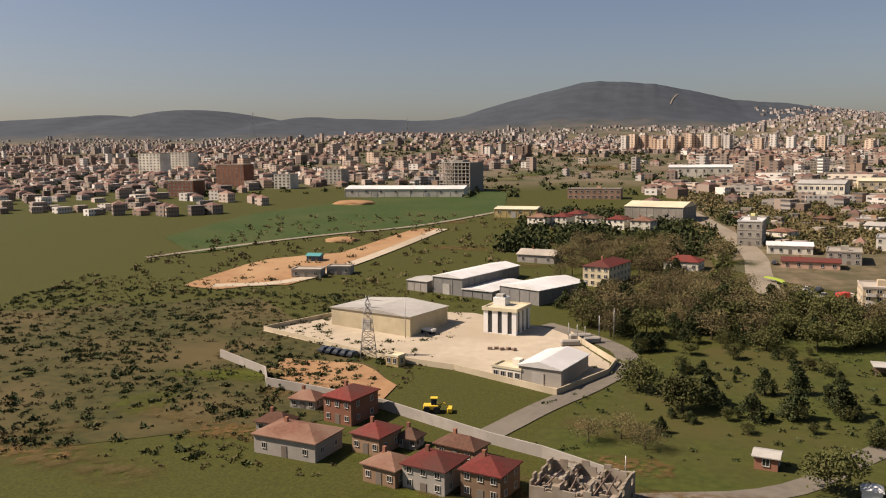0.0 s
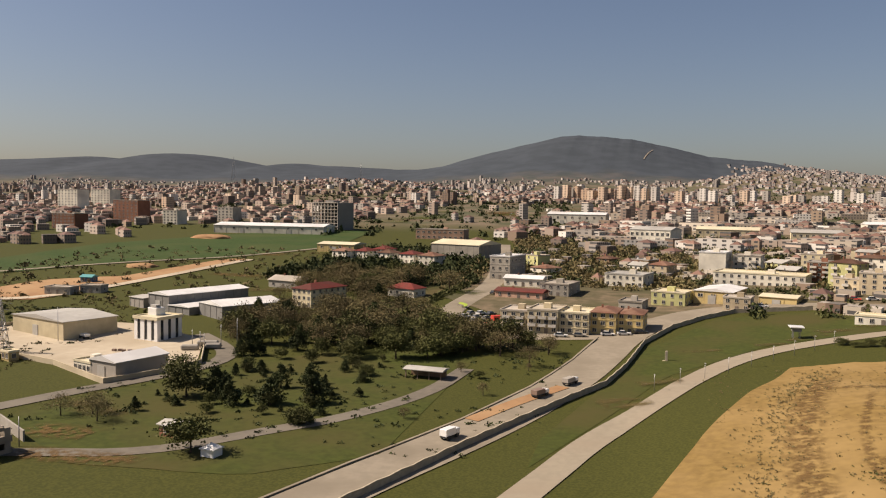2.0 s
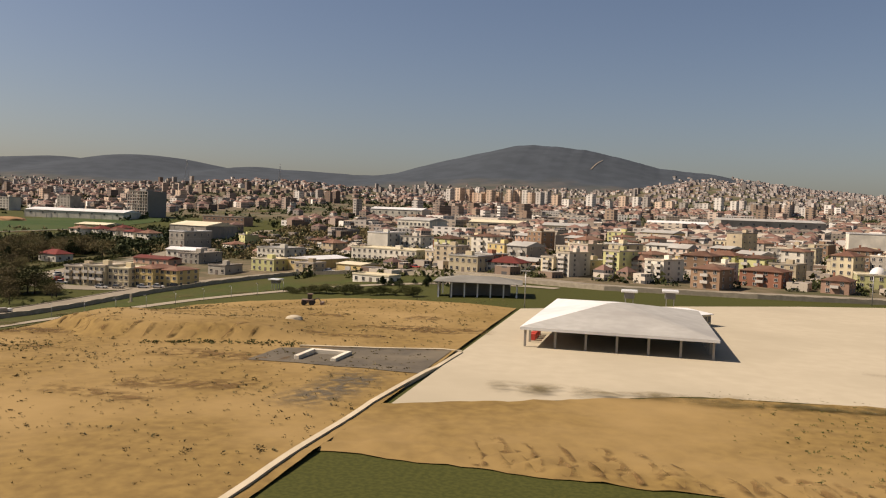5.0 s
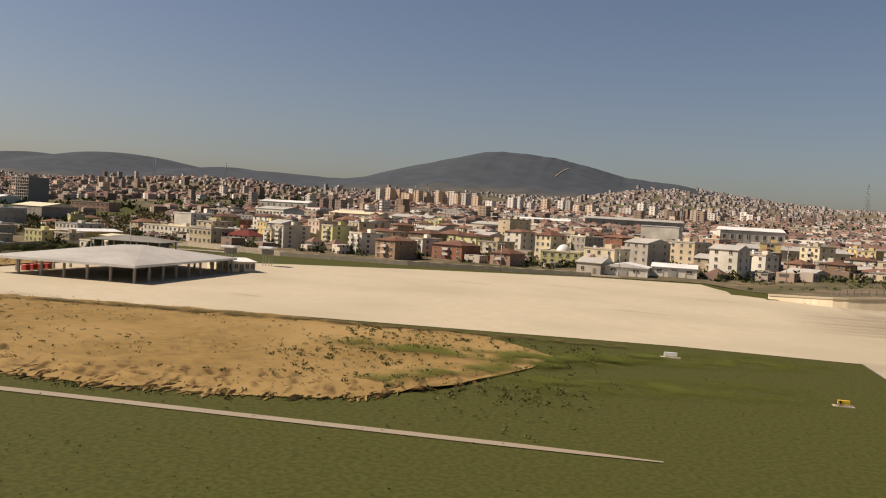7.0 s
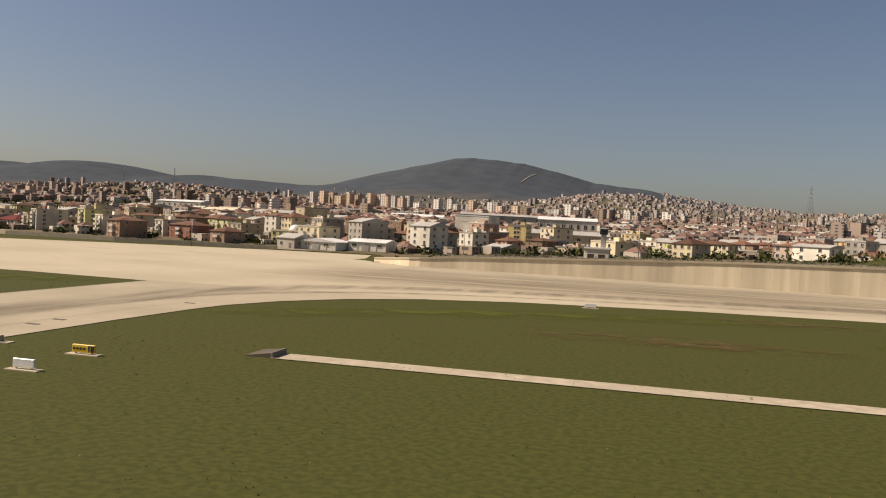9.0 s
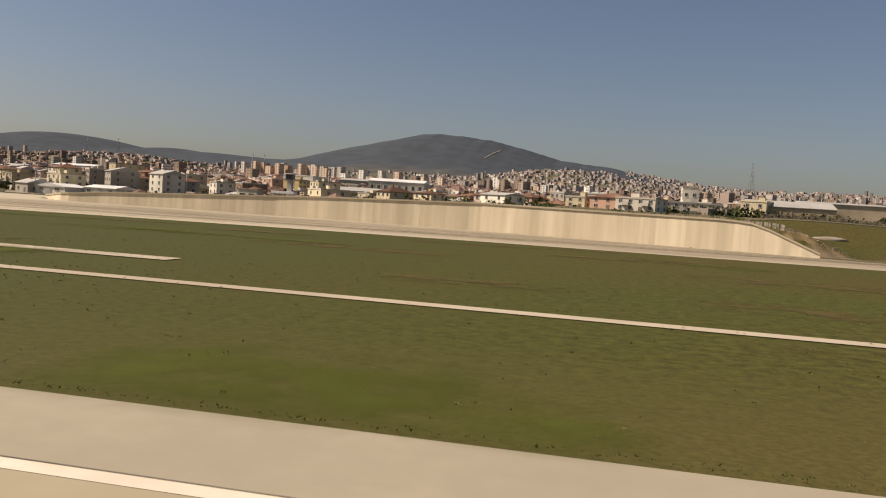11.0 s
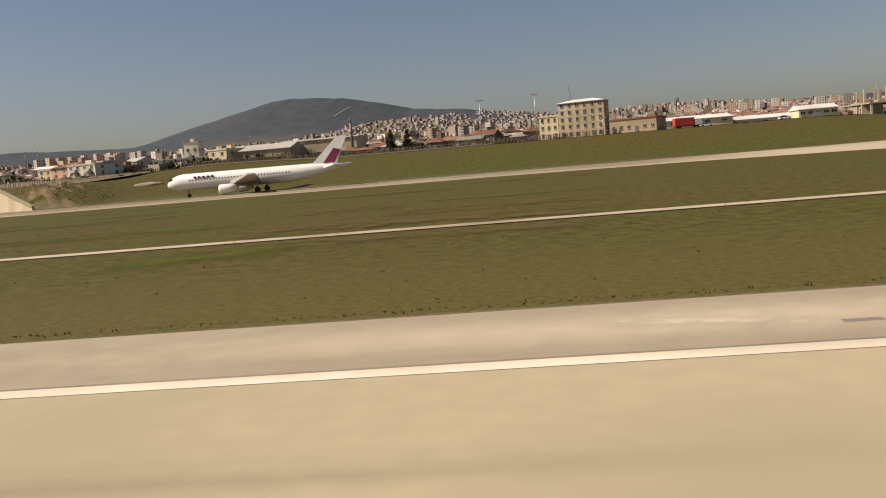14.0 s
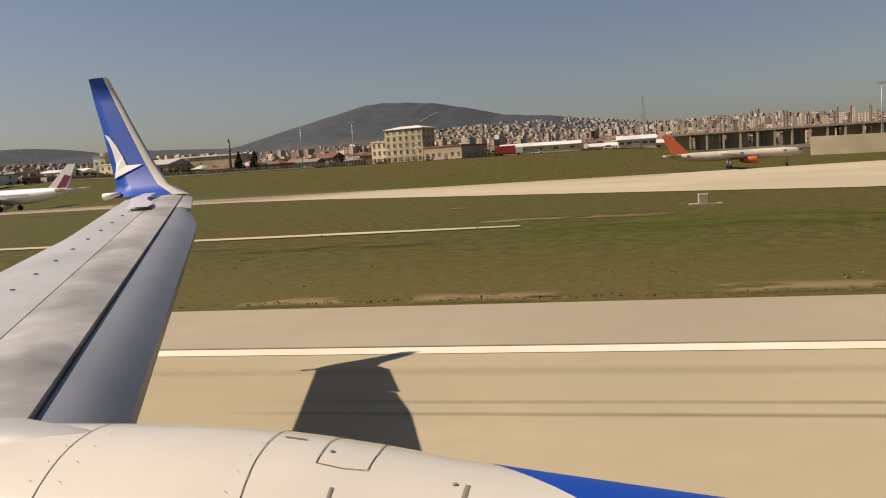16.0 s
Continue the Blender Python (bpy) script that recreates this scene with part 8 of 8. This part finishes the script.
    line = lambda a: 593.95 + 0.55 * math.exp(-((a - 1.95) / 0.6) ** 2)

    def cowl(name, x0, x1, material, label, n=26, seg=72):
        V, F = [], []
        for j in range(n + 1):
            for i in range(seg):
                a = 2 * math.pi * i / seg
                p, q = x0(a), x1(a)
                V.append(on_engine(p + (q - p) * j / n, a))
        for j in range(n):
            F += [(j * seg + i, j * seg + (i + 1) % seg, (j + 1) * seg + (i + 1) % seg, (j + 1) * seg + i) for i in range(seg)]
        return raw(name, V, F, material, root, label, True)

    cowl("fan_cowl", lambda a: 588.9, line, white, "glossy white fan cowl")
    cowl("inlet_cowl", line, lambda a: 595.5, blue, "deep blue engine inlet")
    e = lathe("inlet_lip", [(595.48, 0.455, 0), (595.56, 0.44, 0), (595.6, 0.41, 0), (595.56, 0.38, 0), (595.3, 0.36, 0), (594.6, 0.35, 0)], M["steel"], root, "bare metal inlet lip", 48)
    e.location = (0, cy, cz)

    def seam(path, w=0.0035, name="panel_seam"):
        """A thin dark gap line over the cowl along (x, angle) points."""
        V, F = [], []
        pts = []
        for (ax, aa), (bx, ba) in zip(path, path[1:]):
            pts += [(ax + (bx - ax) * i / 10, aa + (ba - aa) * i / 10) for i in range(10)]
        pts.append(path[-1])
        for i, (x, a) in enumerate(pts):
            p, q = pts[max(i - 1, 0)], pts[min(i + 1, len(pts) - 1)]
            dx, da = q[0] - p[0], (q[1] - p[1]) * 0.73
            k = math.hypot(dx, da) or 1
            nx, na = -da / k * w / 2, dx / k * w / 2 / 0.73
            V += [on_engine(x - nx, a - na, 0.0015), on_engine(x, a, 0.0025), on_engine(x + nx, a + na, 0.0015)]
        for i in range(len(pts) - 1):
            F += [(i * 3 + j, i * 3 + j + 1, i * 3 + j + 4, i * 3 + j + 3) for j in range(2)]
        raw(name, V, F, M["fence"], root)

    for x in (592.69, 593.38):
        seam([(x - 0.06, 0.6), (x - 0.04, 1.3), (x, 1.8), (x + 0.05, 2.3), (x + 0.08, 3.2)])
    seam([(593.55, 1.2), (593.55, 1.45), (593.57, 1.716), (593.66, 1.73), (593.74, 1.714), (593.735, 1.5), (593.71, 1.2)], 0.004, "hatch_seam")
    for p, q, w in (((593.39, 1.46), (593.47, 1.464), 0.018), ((594.06, 1.70), (594.06, 1.82), 0.016), ((593.66, 1.88), (593.665, 1.97), 0.012)):
        seam([p, q], w, "latch")
    me = bpy.data.meshes.new("fastener")
    me.from_pydata([(0, 0, 0.004)] + [(0.009 * math.cos(i * math.pi / 4), 0.009 * math.sin(i * math.pi / 4), 0.002) for i in range(8)], [], [(0, 1 + i, 1 + (i + 1) % 8) for i in range(8)])
    me.materials.append(M["fence"])
    dots = [(593.59, 1.58), (593.54, 1.24), (594.02, 1.71)] + [(x0 + 0.035 * k, a) for x0, k in ((592.70, -1), (592.74, 1), (593.38, -1)) for a in [1.2 + 0.13 * i for i in range(8)]]
    for i, (x, a) in enumerate(dots):
        o_ = new("fastener", me)
        o_.parent = root
        k = 1.0 if i < 3 else 0.28
        o_.matrix_local = Matrix.Translation(on_engine(x, a, 0.001)) @ Matrix.Rotation(a - math.pi / 2, 4, "X") @ Matrix.Diagonal((k, k, 1, 1))
    V, F = [], []
    fs = [(590.4, 0.30, 1.50), (591.2, 0.30, 1.66), (591.9, 0.27, 1.73), (592.35, 0.2, 1.735), (592.65, 0.1, 1.70), (592.8, 0.02, 1.66)]
    for x, w, z in fs:
        V += [(x, cy + 0.02 + w * math.cos(t), 1.45 + (z - 1.45) * max(0.0, math.sin(t)) ** 0.7) for t in [math.pi * i / 12 for i in range(13)]]
    for j in range(len(fs) - 1):
        F += [(j * 13 + i, (j + 1) * 13 + i, (j + 1) * 13 + i + 1, j * 13 + i + 1) for i in range(12)]
    raw("pylon_fairing", V, F, grey, root, "pale grey pylon fairing", True)
    tube("gear_strut", [(590.3, 1.7, 1.4), (590.3, 1.7, 0.1)], [0.11, 0.08], M["steel"], root)
    for dx in (-0.25, 0.25):
        bm = bmesh.new()
        bmesh.ops.create_cone(bm, cap_ends=True, segments=20, radius1=0.39, radius2=0.39, depth=0.26, matrix=Matrix.Translation((590.3, 1.7 + dx, 0.12)) @ Matrix.Rotation(math.pi / 2, 4, "X"))
        part("wheel", bm, M["black"], root)


wing_thing()


# lime-green awning and parked clutter at the bend of the street
def awning():
    root = thing("awning", pose(27.5, 214.5, height(28, 212) + 0.15, 0, 0, -70), "long lime-green awning on posts beside the street", "awning")
    V, F = [], []
    for i in range(9):
        x = i * 1.1
        y = 1.0 * math.sin(i / 8 * math.pi)
        V += [(x, y, 0.8), (x, y + 0.1, 1.1), (x, y + 0.8, 1.2), (x, y + 0.8, 1.1)]
    for i in range(8):
        F += [(i * 4 + j, i * 4 + 4 + j, i * 4 + 5 + j, i * 4 + 1 + j) for j in range(3)]
    raw("cloth", V, F, M["limecloth"], root)
    for i in range(0, 9, 2):
        y = 1.0 * math.sin(i / 8 * math.pi)
        box("post", (i * 1.1 - 0.04, i * 1.1 + 0.04, y, y + 0.08, -0.3, 0.9), M["steel"], root)


awning()
r9 = random.Random(19)
for i in range(9):
    c = r9.choice(("greyconc", "greyconc", "darkcar", "darkcar", "red", "white"))
    vehicle("car", f"{'dark' if c == 'darkcar' else 'red' if c == 'red' else 'white' if c == 'white' else 'grey'} car parked among the works", "car", 33 + (i % 6) * 2.6 + r9.uniform(-0.4, 0.4), 199 + (i // 6) * 5.2 + r9.uniform(-0.6, 0.6), 70 + r9.uniform(-12, 12), c, group="parked cars")


# clutter on the compound yard
vehicle("lorry", "white flat lorry beside the warehouse", "lorry", -41.6, 154.5, 150, "white", 1.2, 3.4, 1.1, "truck")
for i, (x, y, w) in enumerate(((-12.1, 154.8, 2.2), (-9.8, 153.0, 1.6), (-13.6, 150.4, 1.8))):
    o = box("storage_tank", (-w, w, -0.6, 0.6, 0, 1.1), M["greyconc"], bevel=0.25)
    o.matrix_world = pose(x, y, height(x, y) + 0.16, 0, 0, 20)
    tagged(o, "low grey storage tank on the compound yard", "tank", "storage tanks")
for i in range(5):
    o = box("pallet_stack", (-0.4, 0.4, -0.3, 0.3, 0, 0.45), M["rust"], bevel=0.02)
    o.matrix_world = pose(-27.5 + i * 1.1, 145.2 + 0.4 * (i % 2), height(-26, 145) + 0.17, 0, 0, 15 * i)
    tagged(o, "weathered stack of pallets on the yard", "pallets", "pallet stacks")
